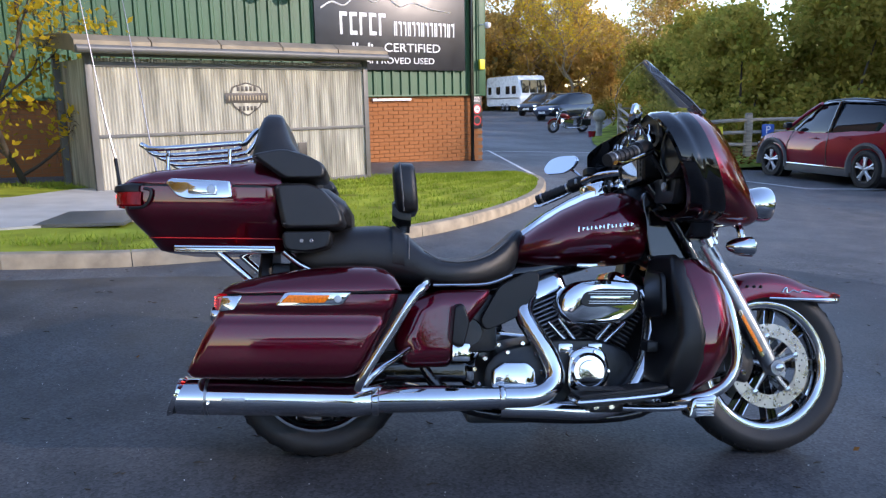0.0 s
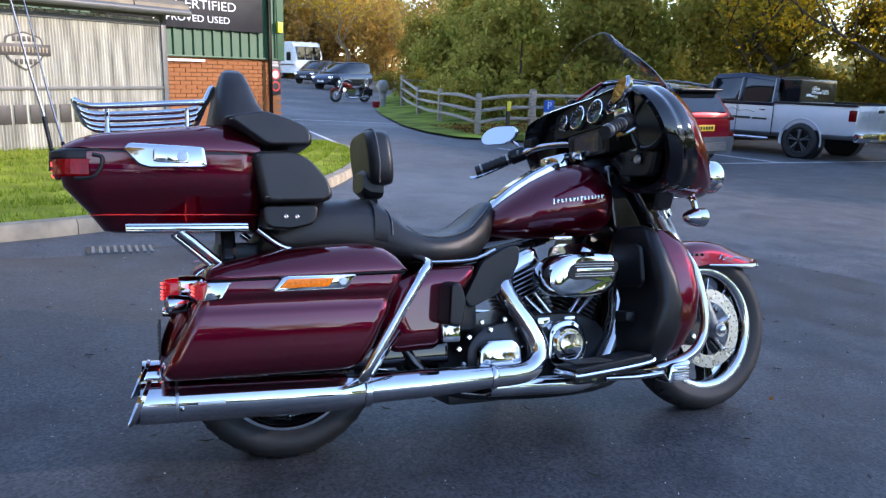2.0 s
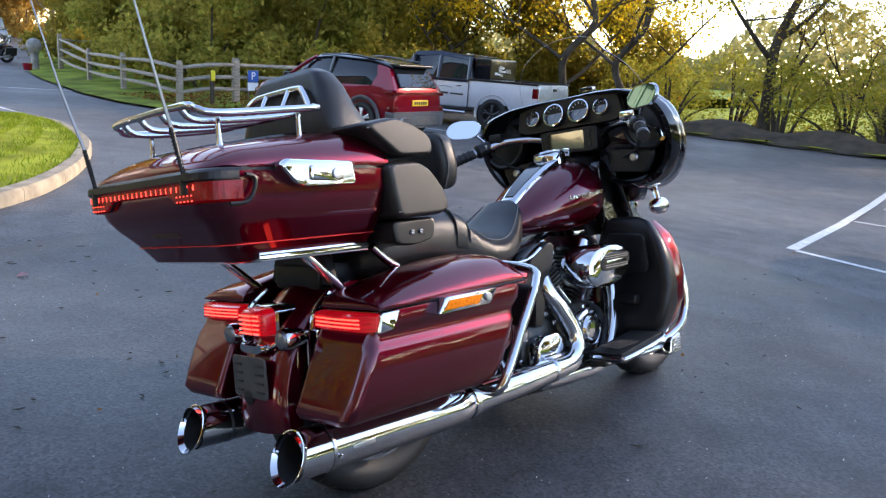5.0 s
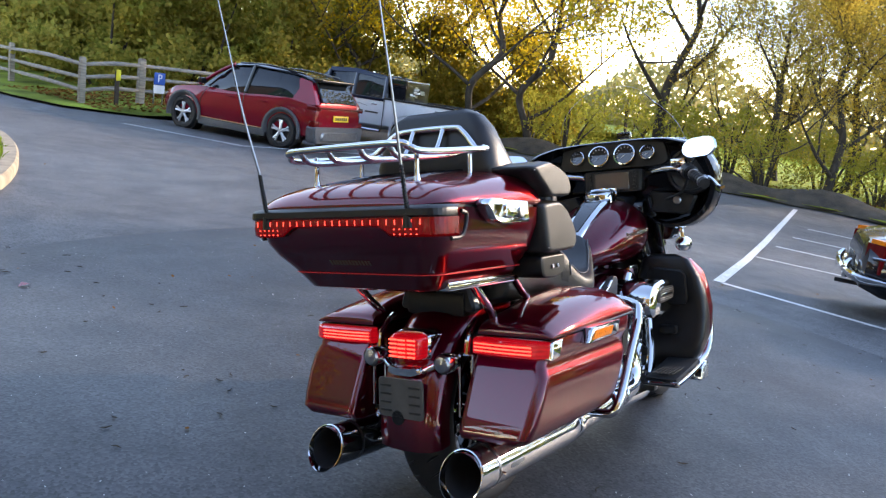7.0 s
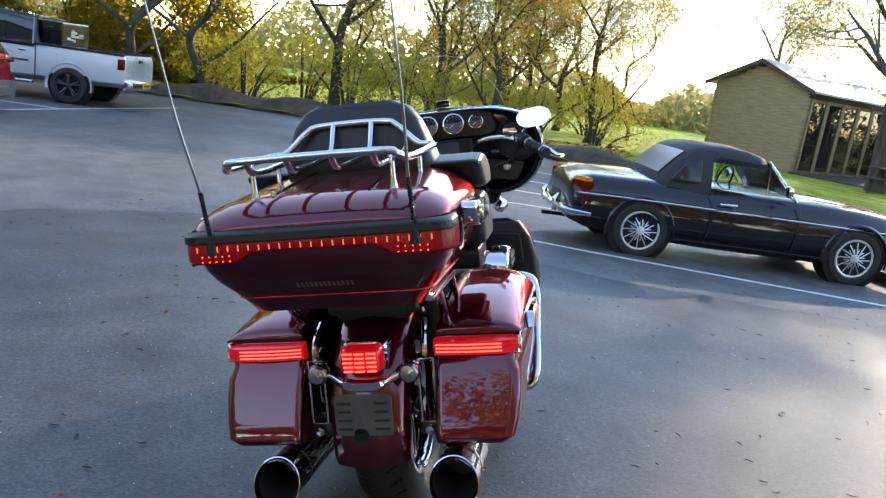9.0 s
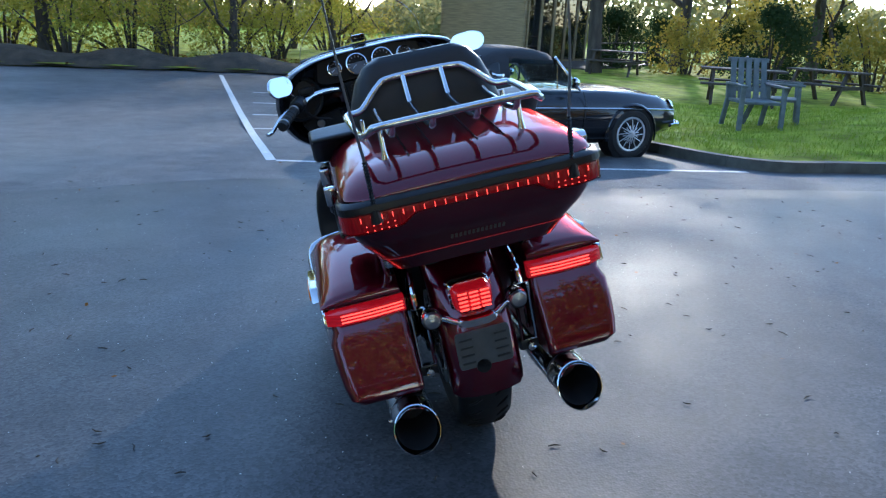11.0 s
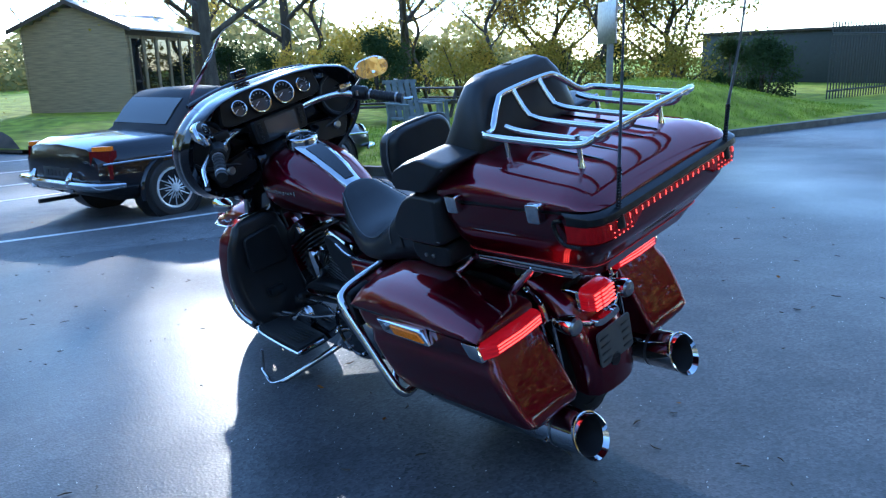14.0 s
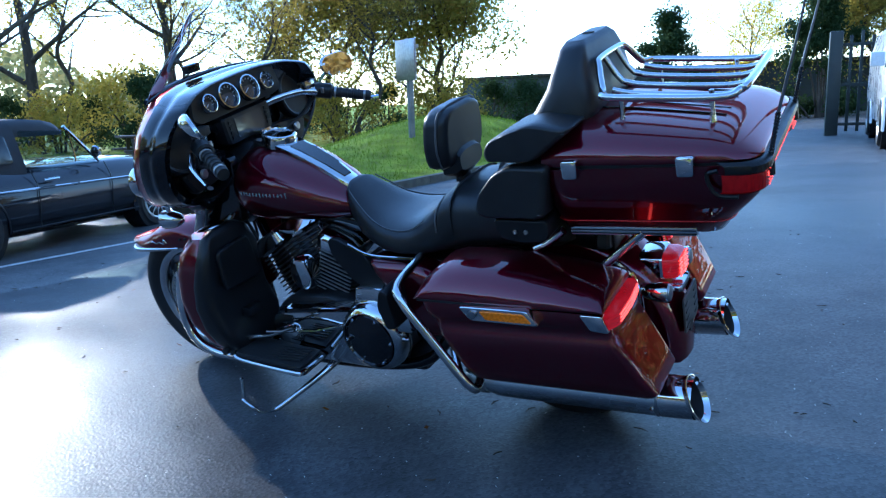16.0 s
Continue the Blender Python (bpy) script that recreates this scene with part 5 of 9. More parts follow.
bp("brake_pedal", tube([(0.98, -0.27, 0.2), (1.1, -0.29, 0.2), (1.2, -0.31, 0.21)], 0.01, 10), CHROME)
pedal = bp("pedal_pad", side_slab([(1.165, 0.175), (1.25, 0.19), (1.262, 0.25), (1.18, 0.238)], -0.27, -0.345, 0.015, 0.008), CHROME, None, "large ribbed brake pedal pad")
for k in range(6):
    bp("pad_rib", box(1.19, 1.245, -0.35, -0.345, 0.186 + 0.009 * k, 0.19 + 0.009 * k, 0.001), DULL_METAL, pedal)
bp("toe_shifter", tube([(1.16, 0.3, 0.27), (1.08, 0.28, 0.3), (1.0, 0.27, 0.31), (0.86, 0.28, 0.36), (0.82, 0.33, 0.365)], 0.008, 10), CHROME, None, "chrome heel and toe shifter")
bp("shifter_peg", tube([(1.16, 0.29, 0.27), (1.16, 0.35, 0.27)], 0.013, 12, steps=0), RUBBER)
stand = bp("side_stand", tube([(0.8, 0.16, 0.19), (0.83, 0.25, 0.165), (0.91, 0.37, 0.115), (0.945, 0.42, 0.1)], [0.014, 0.012, 0.009, 0.009], 10), CHROME, None, "chrome side stand folded out to the ground")
bp("stand_foot", tube([(0.93, 0.405, 0.106), (0.965, 0.43, 0.101), (1.02, 0.425, 0.112)], [0.012, 0.014, 0.008], 10, flat=0.5), CHROME, stand)
bp("stand_tab", tube([(1.0, 0.427, 0.108), (1.06, 0.415, 0.125), (1.068, 0.405, 0.135), (1.065, 0.39, 0.2)], [0.006, 0.006, 0.007, 0.008], 8), CHROME, stand)

# lower fairings
for s in (-1, 1):
    sections = []
    for z, xr, xf, yi, yo in ((0.235, 1.1, 1.18, 0.2, 0.29), (0.262, 1.11, 1.24, 0.16, 0.325), (0.30, 1.13, 1.275, 0.13, 0.345), (0.38, 1.14, 1.312, 0.11, 0.365), (0.47, 1.165, 1.325, 0.10, 0.365), (0.56, 1.155, 1.315, 0.10, 0.352), (0.62, 1.135, 1.295, 0.11, 0.335), (0.672, 1.14, 1.265, 0.13, 0.295)):
        sections.append([(p.x, s * p.y, z) for p in rounded([(xr + 0.035, yi), (xf, yi + 0.02), (xf, yo - 0.05), (xf - 0.045, yo), (xr + 0.02, yo - 0.005)], 0.025, 3)])
    lower = bp("lower_fairing", loft(sections), MAROON, None, "maroon lower leg fairing", 50)
    sections = []
    for z, xr, xf, yi, yo in ((0.228, 1.1, 1.185, 0.17, 0.28), (0.255, 1.075, 1.19, 0.14, 0.325), (0.3, 1.07, 1.2, 0.12, 0.35), (0.36, 1.08, 1.215, 0.1, 0.368), (0.44, 1.11, 1.225, 0.1, 0.369), (0.52, 1.11, 1.21, 0.1, 0.362), (0.6, 1.1, 1.185, 0.1, 0.344), (0.67, 1.11, 1.175, 0.12, 0.3), (0.69, 1.13, 1.165, 0.15, 0.25)):
        sections.append([(p.x, s * p.y, z) for p in rounded([(xr, yi), (xf, yi), (xf, yo), (xr + 0.025, yo)], 0.03, 4)])
    inner = bp("glove_box", loft(sections), PLASTIC, lower, "matt black storage box behind the fairing", 50)
    bp("box_lid", slab(rounded([(s * 0.14, 0.48), (s * 0.31, 0.49), (s * 0.3, 0.63), (s * 0.15, 0.64)], 0.03), [(1.112, 0), (1.1, 0.0), (1.095, 0.008)], lambda u, v, d: (d, u, v)), PLASTIC, inner)
    bp("box_latch", box(1.06, 1.1, s * 0.24 - 0.035, s * 0.24 + 0.035, 0.375, 0.41, 0.01), PLASTIC, inner)
    bp("panel_seam", tube([(1.285, s * 0.335, 0.5), (1.25, s * 0.352, 0.515), (1.215, s * 0.35, 0.51)], 0.003, 6), PLASTIC, lower)

# tank
stations = [(0.655, 0.05, 0.67, 0.72), (0.69, 0.085, 0.662, 0.755), (0.75, 0.118, 0.655, 0.80), (0.83, 0.145, 0.652, 0.852), (0.92, 0.165, 0.652, 0.895), (1.0, 0.173, 0.654, 0.918), (1.06, 0.168, 0.66, 0.918), (1.105, 0.145, 0.67, 0.895), (1.13, 0.105, 0.695, 0.86), (1.14, 0.05, 0.73, 0.82)]
tank = bp("fuel_tank", loft([oval(x, 0, 0, hw, zb, zt, 32, 2.3) for x, hw, zb, zt in stations]), MAROON, None, "maroon metallic fuel tank", 60)
bp("tank_console", loft([[(x, y, z + dz) for y, dz in ((-w, -0.02), (-w, 0.006), (-w * 0.82, 0.013), (w * 0.82, 0.013), (w, 0.006), (w, -0.02))] for x, w, z in ((0.665, 0.022, 0.735), (0.7, 0.034, 0.765), (0.78, 0.046, 0.825), (0.86, 0.052, 0.872), (0.93, 0.056, 0.905), (1.0, 0.05, 0.928), (1.05, 0.04, 0.93), (1.09, 0.03, 0.91))]), CHROME, tank, "chrome tank console")
bp("console_inset", loft([[(x, y, z + dz) for y, dz in ((-w, 0.008), (-w * 0.9, 0.0165), (w * 0.9, 0.0165), (w, 0.008))] for x, w, z in ((0.72, 0.02, 0.781), (0.78, 0.03, 0.825), (0.86, 0.036, 0.872), (0.905, 0.036, 0.894))]), GLOSS_BLACK, tank)
bp("fuel_cap", lathe([(0.06, -0.02), (0.06, 0.012), (0.056, 0.02), (0.05, 0.022), (0.048, 0.018), (0.0, 0.021)], (0.975, 0, 0.93), (-0.25, 0, 1), 32), CHROME, tank, "round chrome fuel door")
bp("ignition_switch", box(1.04, 1.085, -0.045, 0.005, 0.93, 0.965, 0.006), CHROME, tank)
bp("tank_strap", box(0.86, 0.93, -0.168, -0.16, 0.648, 0.66, 0.003), CHROME, tank), bp("tank_strap", box(0.86, 0.93, 0.16, 0.168, 0.648, 0.66, 0.003), CHROME, tank)
for s in (-1, 1):
    badge = None
    for k in range(14):
        x = 0.868 + 0.0135 * k
        yy, zz = interp(x, [(0.86, 0.150), (0.93, 0.166), (1.0, 0.172), (1.06, 0.1665)]), interp(x, [(0.86, 0.775), (1.06, 0.795)])
        h = 0.0095 if k in (0, 7) else 0.0065
        bar = box(x, x + 0.0048, min(s * (yy - 0.004), s * (yy + 0.0035)), max(s * (yy - 0.004), s * (yy + 0.0035)), zz - h, zz + h, 0.001)
        if k % 3:
            box(x + 0.0048, x + 0.0095, min(s * (yy - 0.004), s * (yy + 0.0035)), max(s * (yy - 0.004), s * (yy + 0.0035)), zz + (h - 0.004) * (1 if k % 2 else -1) - 0.0015, zz + (h - 0.004) * (1 if k % 2 else -1) + 0.0015, 0, bar)
        bp("badge_bar", bar, CHROME, tank)
bp("neck_cover", loft([oval(x, 0, 0, hw, zb, zt, 20, 3) for x, hw, zb, zt in ((1.06, 0.1, 0.68, 0.93), (1.14, 0.12, 0.66, 0.95), (1.22, 0.1, 0.62, 0.94), (1.27, 0.06, 0.64, 0.9))]), PLASTIC, None, "black steering neck cover")
for s in (-1, 1):
    bp("neck_panel", side_slab([(1.09, 0.9), (1.17, 0.94), (1.26, 0.86), (1.36, 0.68), (1.345, 0.6), (1.2, 0.6), (1.12, 0.68)], s * 0.085, s * 0.135, 0.025, 0.014), GLOSS_BLACK, None, "gloss black panel beside the steering neck")
    bp("neck_tube", tube([(1.11, s * 0.15, 0.93), (1.2, s * 0.155, 0.8), (1.29, s * 0.15, 0.64)], 0.017, 10), GLOSS_BLACK)
    bp("side_cover", slab(rounded([(0.25, 0.4), (0.3, 0.53), (0.4, 0.57), (0.57, 0.575), (0.56, 0.54), (0.5, 0.46), (0.455, 0.41), (0.44, 0.32), (0.29, 0.315)], 0.025, 4), [(s * 0.12, 0.0), (s * 0.175, 0.0), (s * 0.188, 0.008), (s * 0.198, 0.026), (s * 0.205, 0.055), (s * 0.208, 0.09)], lambda u, v, d: (u, d, v)), MAROON, None, "maroon side cover")
    bp("heat_shield", side_slab([(0.6, 0.585), (0.7, 0.635), (0.735, 0.63), (0.73, 0.57), (0.66, 0.48), (0.555, 0.435), (0.535, 0.47)], s * 0.145, s * 0.168, 0.02, 0.008), PLASTIC, None, "black mid-frame air deflector")
    bp("side_strip", tube([(0.38, s * 0.19, 0.585), (0.55, s * 0.19, 0.59), (0.64, s * 0.18, 0.62)], 0.005, 8), CHROME)

# seat
seat_st = [(-0.09, 0.13, 0.62, 0.665), (-0.05, 0.16, 0.6, 0.72), (0.02, 0.175, 0.6, 0.765), (0.1, 0.178, 0.6, 0.782), (0.18, 0.178, 0.595, 0.788), (0.25, 0.178, 0.585, 0.785), (0.3, 0.182, 0.58, 0.755), (0.35, 0.188, 0.575, 0.71), (0.4, 0.192, 0.572, 0.682), (0.46, 0.186, 0.572, 0.675), (0.52, 0.168, 0.575, 0.682), (0.58, 0.14, 0.585, 0.705), (0.63, 0.115, 0.6, 0.745), (0.67, 0.09, 0.64, 0.78), (0.69, 0.06, 0.69, 0.785), (0.7, 0.03, 0.72, 0.77)]
seat = bp("seat", loft([oval(x, 0, 0, hw, zb, zt, 28, 3.0) for x, hw, zb, zt in seat_st]), LEATHER, None, "black leather two-up seat with stitched seams", 60)
for x, hw, zb, zt in (seat_st[5], seat_st[6]):
    ring = [Vector(p) + Vector((0.0, p[1] * 0.012, 0.0015)) for p in oval(x, 0, 0, hw, zb, zt, 28, 3.0)][0:15]
    bp("seam", tube(ring, 0.0025, 6, steps=0), VINYL_TRIM, seat)
for s in (-1, 1):
    bp("seam", tube([(x, s * hw * 0.86, zt - 0.012) for x, hw, zb, zt in seat_st[7:14]], 0.0022, 6), VINYL_TRIM, seat)
bp("strap", loft([oval(x, 0, 0, hw + 0.0045, zb + 0.02, zt + 0.0045, 28, 3.0) for x, hw, zb, zt in ((0.246, 0.178, 0.586, 0.786), (0.25, 0.1785, 0.585, 0.785), (0.268, 0.1795, 0.583, 0.775), (0.286, 0.181, 0.581, 0.764))], False), LEATHER, seat, "black leather strap across the seat", 60)
rest = bp("rider_backrest", slab(rounded([(-0.115, 0.83), (0.115, 0.83), (0.135, 0.9), (0.12, 0.985), (0.07, 1.005), (-0.07, 1.005), (-0.12, 0.985), (-0.135, 0.9)], 0.05, 4), [(0.0, 0.02), (0.006, 0.004), (0.02, 0.0), (0.05, 0.0), (0.066, 0.008), (0.076, 0.028)], lambda u, v, d: (0.335 - d - (v - 0.83) * 0.1, u, v)), LEATHER, None, "black padded rider backrest", 60)
bp("piping", tube([(0.285 - (z - 0.83) * 0.1, y, z) for y, z in ((-0.11, 0.835), (-0.134, 0.9), (-0.118, 0.985), (-0.06, 1.005), (0.06, 1.005), (0.118, 0.985), (0.134, 0.9), (0.11, 0.835))], 0.003, 6), VINYL_TRIM, rest)
bp("backrest_post", tube([(0.28, 0, 0.77), (0.285, 0, 0.82), (0.27, 0, 0.9)], [0.028, 0.022, 0.018], 12), PLASTIC, rest)
bp("backrest_skirt", loft([oval(x, 0, 0, 0.07, zb, zt, 14, 3) for x, zb, zt in ((0.245, 0.81, 0.87), (0.27, 0.785, 0.9), (0.31, 0.79, 0.86))]), LEATHER, rest)

# saddlebags
for s in (-1, 1):
    rows = []
    for z, xr, xf, yo in ((0.303, -0.335, 0.10, 0.335), (0.308, -0.35, 0.13, 0.358), (0.325, -0.357, 0.16, 0.376), (0.36, -0.34, 0.18, 0.385), (0.42, -0.312, 0.207, 0.391), (0.462, -0.29, 0.228, 0.391), (0.474, -0.284, 0.233, 0.384), (0.492, -0.274, 0.242, 0.378), (0.508, -0.264, 0.249, 0.384), (0.52, -0.258, 0.256, 0.389), (0.54, -0.248, 0.263, 0.39), (0.554, -0.243, 0.266, 0.388)):
        rows.append([(q.x, s * q.y * (1.0 + 0.05 * (q.x + 0.1)), z + (0.018 * q.x if z > 0.53 else 0)) for q in rounded([(xr, 0.175), (xf, 0.175), (xf, yo), (xr, yo)], [0.02, 0.02, 0.04, 0.03], 5)])
    bag = bp("saddlebag", loft(rows), MAROON, None, "maroon hard saddlebag", 50)
    rows = []
    for x, zt in ((-0.253, 0.565), (-0.249, 0.577), (-0.236, 0.588), (-0.19, 0.602), (-0.12, 0.618), (-0.04, 0.632), (0.04, 0.641), (0.12, 0.646), (0.18, 0.646), (0.22, 0.638), (0.25, 0.618), (0.268, 0.59), (0.274, 0.572)):
        zb, yo = 0.556 + 0.02 * (x + 0.25), 0.394 * (1 + 0.05 * (x + 0.1))
        h = zt - zb
        rows.append([(x, s * y, z) for y, z in ((0.178, zb), (0.178, zb + 0.7 * h), (0.195, zb + 0.93 * h), (0.23, zb + h), (0.28, zb + 0.985 * h), (yo - 0.075, zb + 0.93 * h), (yo - 0.045, zb + 0.82 * h), (yo - 0.022, zb + 0.62 * h), (yo - 0.007, zb + 0.35 * h), (yo, zb + min(0.012, 0.2 * h)), (yo - 0.002, zb))])
    lid = bp("bag_lid", loft(rows), MAROON, bag, "maroon saddlebag lid", 60)
    bp("lid_seam", tube([(-0.24, s * 0.372, 0.554), (0.0, s * 0.392, 0.559), (0.262, s * 0.4, 0.566)], 0.0035, 6, steps=2), PLASTIC, bag)
    latch = bp("bag_latch", side_slab([(-0.095, 0.523), (-0.065, 0.562), (0.128, 0.562), (0.1, 0.525)], s * 0.385, s * 0.417, 0.008, 0.006), CHROME, bag, "chrome latch plate with amber reflector")
    bp("latch_reflector", side_slab([(-0.078, 0.531), (-0.055, 0.554), (0.066, 0.554), (0.05, 0.532)], s * 0.41, s * 0.421, 0.005, 0.003), AMBER, latch, "amber reflector")
    bp("lock", lathe([(0.011, 0), (0.011, 0.004), (0.007, 0.005), (0.0, 0.004)], (0.088, s * 0.417, 0.543), (0, s, 0), 14), DULL_METAL, latch)
    # rear light bar of the bag
    lens = loft([[(x, y, z) for x, z in ((-0.262 - d, 0.505), (-0.272 - d, 0.51), (-0.272 - d, 0.542), (-0.26 - d, 0.548), (-0.24, 0.548), (-0.24, 0.505))] for y, d in ((s * 0.172, 0.0), (s * 0.26, 0.008), (s * 0.35, 0.006), (s * 0.384, -0.012))])
    light = bp("bag_light", lens, RED_LENS, bag, "lit red saddlebag light bar")
    for z in (0.517, 0.526, 0.535):
        bp("light_line", tube([(-0.2735, s * 0.178, z), (-0.281, s * 0.26, z), (-0.279, s * 0.345, z)], 0.0022, 6, steps=2), RED_LAMP, light)
    bp("light_cap", side_slab([(-0.262, 0.503), (-0.215, 0.508), (-0.19, 0.55), (-0.25, 0.55)], s * 0.372, s * 0.392, 0.006, 0.005), CHROME, light, "chrome end cap")
    bp("bag_bracket", tube([(-0.18, s * 0.17, 0.33), (-0.185, s * 0.165, 0.5), (-0.17, s * 0.15, 0.51)], 0.006, 8, steps=2), CHROME, bag)
    loop = bp("bag_mount", tube([(-0.262, s * 0.126, 0.5), (-0.268, s * 0.126, 0.335), (-0.268, s * 0.166, 0.335), (-0.262, s * 0.166, 0.5), (-0.262, s * 0.126, 0.5)], 0.0055, 8, steps=0), CHROME, None, "chrome rectangular bag mounting loop")
    bp("mount_stem", tube([(-0.2, s * 0.14, 0.585), (-0.25, s * 0.146, 0.545), (-0.262, s * 0.146, 0.5)], 0.008, 8, steps=3), CHROME, loop)
    bp("mount_knob", lathe([(0, 0.03), (0.011, 0.028), (0.012, 0.0), (0, 0)], (-0.255, s * 0.146, 0.315), (-1, 0, 0), 12), CHROME, loop)
    bp("mount_plate", box(-0.262, -0.25, s * 0.146 - 0.026, s * 0.146 + 0.026, 0.3, 0.33, 0.004), BLACK_METAL, loop)

# tail
tail = bp("tail_light", loft([[(x, y * k, 0.522 + z * k) for y, z in [(q.x, q.y) for q in rounded([(-0.05, -0.036), (0.05, -0.036), (0.054, 0.022), (0.04, 0.033), (-0.04, 0.033), (-0.054, 0.022)], 0.016, 3)]] for x, k in ((-0.29, 1.02), (-0.325, 1.0), (-0.34, 0.92), (-0.347, 0.75))]), RED_LENS, None, "lit red tail light")
for z in (-0.026, -0.015, -0.004, 0.007, 0.018):
    for y in (-0.03, 0.0, 0.03):
        bp("light_line", tube([(-0.347 - 0.0045 * (1 - abs(y) * 15), y - 0.012, 0.522 + z), (-0.347 - 0.0045 * (1 - abs(y) * 15), y + 0.012, 0.522 + z)], 0.0026, 6, steps=0), RED_LAMP, tail)
bp("tail_base", front_slab([(-0.057, 0.48), (0.057, 0.48), (0.06, 0.55), (0.042, 0.561), (-0.042, 0.561), (-0.06, 0.55)], -0.24, -0.305, 0.018, 0.006), CHROME, tail, "chrome tail light housing")
bp("signal_bar", tube([(-0.305, -0.12, 0.485), (-0.315, -0.085, 0.475), (-0.325, -0.05, 0.458), (-0.33, 0, 0.452), (-0.325, 0.05, 0.458), (-0.315, 0.085, 0.475), (-0.305, 0.12, 0.485)], 0.009, 10), CHROME, tail, "curved chrome signal bar")
bp("plate_lamp", front_slab([(-0.056, 0.452), (-0.03, 0.444), (0.03, 0.444), (0.056, 0.452), (0.05, 0.472), (0.03, 0.466), (-0.03, 0.466), (-0.05, 0.472)], -0.318, -0.35, 0.008, 0.006), CHROME, tail)
for s in (-1, 1):
    sig = bp("turn_signal", lathe([(0.0, 0.07), (0.012, 0.066), (0.022, 0.05), (0.027, 0.02), (0.028, 0.0), (0.026, -0.006)], (-0.33, s * 0.118, 0.484), (1, 0, 0), 20), CHROME, None, "chrome bullet turn signal")
    bp("lens", lathe([(0.0262, -0.002), (0.02, -0.011), (0.0, -0.014)], (-0.33, s * 0.118, 0.484), (1, 0, 0), 20), DULL_METAL, sig, "grey lens")
plate = front_slab([(-0.074, 0.335), (0.074, 0.335), (0.074, 0.44), (-0.074, 0.44)], -0.355, -0.361, 0.012, 0.002)
plate_ob = bp("plate_bracket", plate, BRACKET, None, "bare black number plate bracket with slots")
for s in (-1, 1):
    for k in range(4):
        bp("slot", box(-0.3635, -0.361, s * 0.047 - 0.018, s * 0.047 + 0.018, 0.35 + 0.022 * k, 0.356 + 0.022 * k, 0.001), BLACK_METAL, plate_ob)
bp("plate_tab", lathe([(0.0, 0), (0.02, 0), (0.02, 0.006), (0, 0.006)], (-0.355, 0.01, 0.335), (-1, 0, 0), 16), PLASTIC, plate_ob)
bp("tail_frame", box(-0.2, -0.02, -0.1, 0.1, 0.585, 0.655, 0.02), PLASTIC)
bp("trunk_bracket", front_slab([(-0.13, 0.6), (0.13, 0.6), (0.1, 0.69), (-0.1, 0.69)], -0.15, -0.19, 0.02, 0.008), PLASTIC, None, "black luggage mounting plate")
for s in (-1, 1):
    bp("trunk_stay", tube([(-0.31, s * 0.2, 0.69), (-0.24, s * 0.198, 0.63), (-0.19, s * 0.19, 0.585)], 0.012, 12, steps=3), CHROME, None, "chrome luggage stay")
    bp("trunk_stay", tube([(-0.1, s * 0.2, 0.69), (-0.05, s * 0.195, 0.65), (-0.01, s * 0.19, 0.63)], 0.011, 12, steps=3), CHROME)
    bp("shock_absorber", tube([(0.05, s * 0.135, 0.3), (0.16, s * 0.135, 0.56)], 0.02, 12, steps=0), GLOSS_BLACK)

# luggage trunk
def tp(name, bm, material, parent=None, label="", sharp=38):
    """A part of the trunk, a little narrower than drawn."""
    bmesh.ops.transform(bm, matrix=Matrix.Translation((0, -0.004, 0)) @ Matrix.Diagonal((1, 0.962, 1, 1)), verts=bm.verts)
    return bp(name, bm, material, parent, label, sharp)


rings = [plan_ring(-0.46, -0.12, 0.17, 0.682, 0.04), plan_ring(-0.495, -0.1, 0.205, 0.69, 0.05), plan_ring(-0.527, -0.09, 0.24, 0.735, 0.06), plan_ring(-0.56, -0.088, 0.268, 0.772, 0.058), plan_ring(-0.585, -0.088, 0.287, 0.80, 0.08), plan_ring(-0.59, -0.09, 0.296, 0.84, 0.06), plan_ring(-0.592, -0.092, 0.3, 0.882, 0.06)]
trunk = tp("luggage_trunk", loft(rings), MAROON, None, "maroon top luggage trunk", 40)
lid_rings = []
for x, yo, zt in ((-0.594, 0.226, 0.8925), (-0.592, 0.246, 0.897), (-0.585, 0.266, 0.906), (-0.57, 0.284, 0.918), (-0.55, 0.293, 0.9305), (-0.525, 0.297, 0.9415), (-0.505, 0.298, 0.9475), (-0.49, 0.3, 0.951), (-0.45, 0.3, 0.9565), (-0.38, 0.3, 0.967), (-0.3, 0.3, 0.978), (-0.22, 0.299, 0.986), (-0.16, 0.298, 0.989), (-0.12, 0.296, 0.985), (-0.1, 0.293, 0.972)):
    h = zt - 0.888
    half = [(yo - 0.004, 0.0), (yo, 0.12), (yo - 0.006, 0.34), (yo - 0.024, 0.58), (yo - 0.052, 0.76), (yo - 0.095, 0.885), (yo - 0.15, 0.955), (0.05, 1.0)]
    lid_rings.append([(x, y, 0.888 + f * h) for y, f in half] + [(x, -y, 0.888 + f * h) for y, f in half[::-1]])
lid = tp("trunk_lid", loft(lid_rings), MAROON, trunk, "glossy maroon trunk lid", 60)
tp("lid_seam", loft([plan_ring(-0.586, -0.094, 0.296, 0.88, 0.083), plan_ring(-0.586, -0.094, 0.296, 0.89, 0.083)]), PLASTIC, trunk)
wrap = [p for p in plan_ring(-0.592, -0.092, 0.3, 0.0, 0.06, 8) if p[0] < -0.478]
wrap = sorted(wrap, key=lambda p: math.atan2(p[1], -(p[0] + 0.3)))


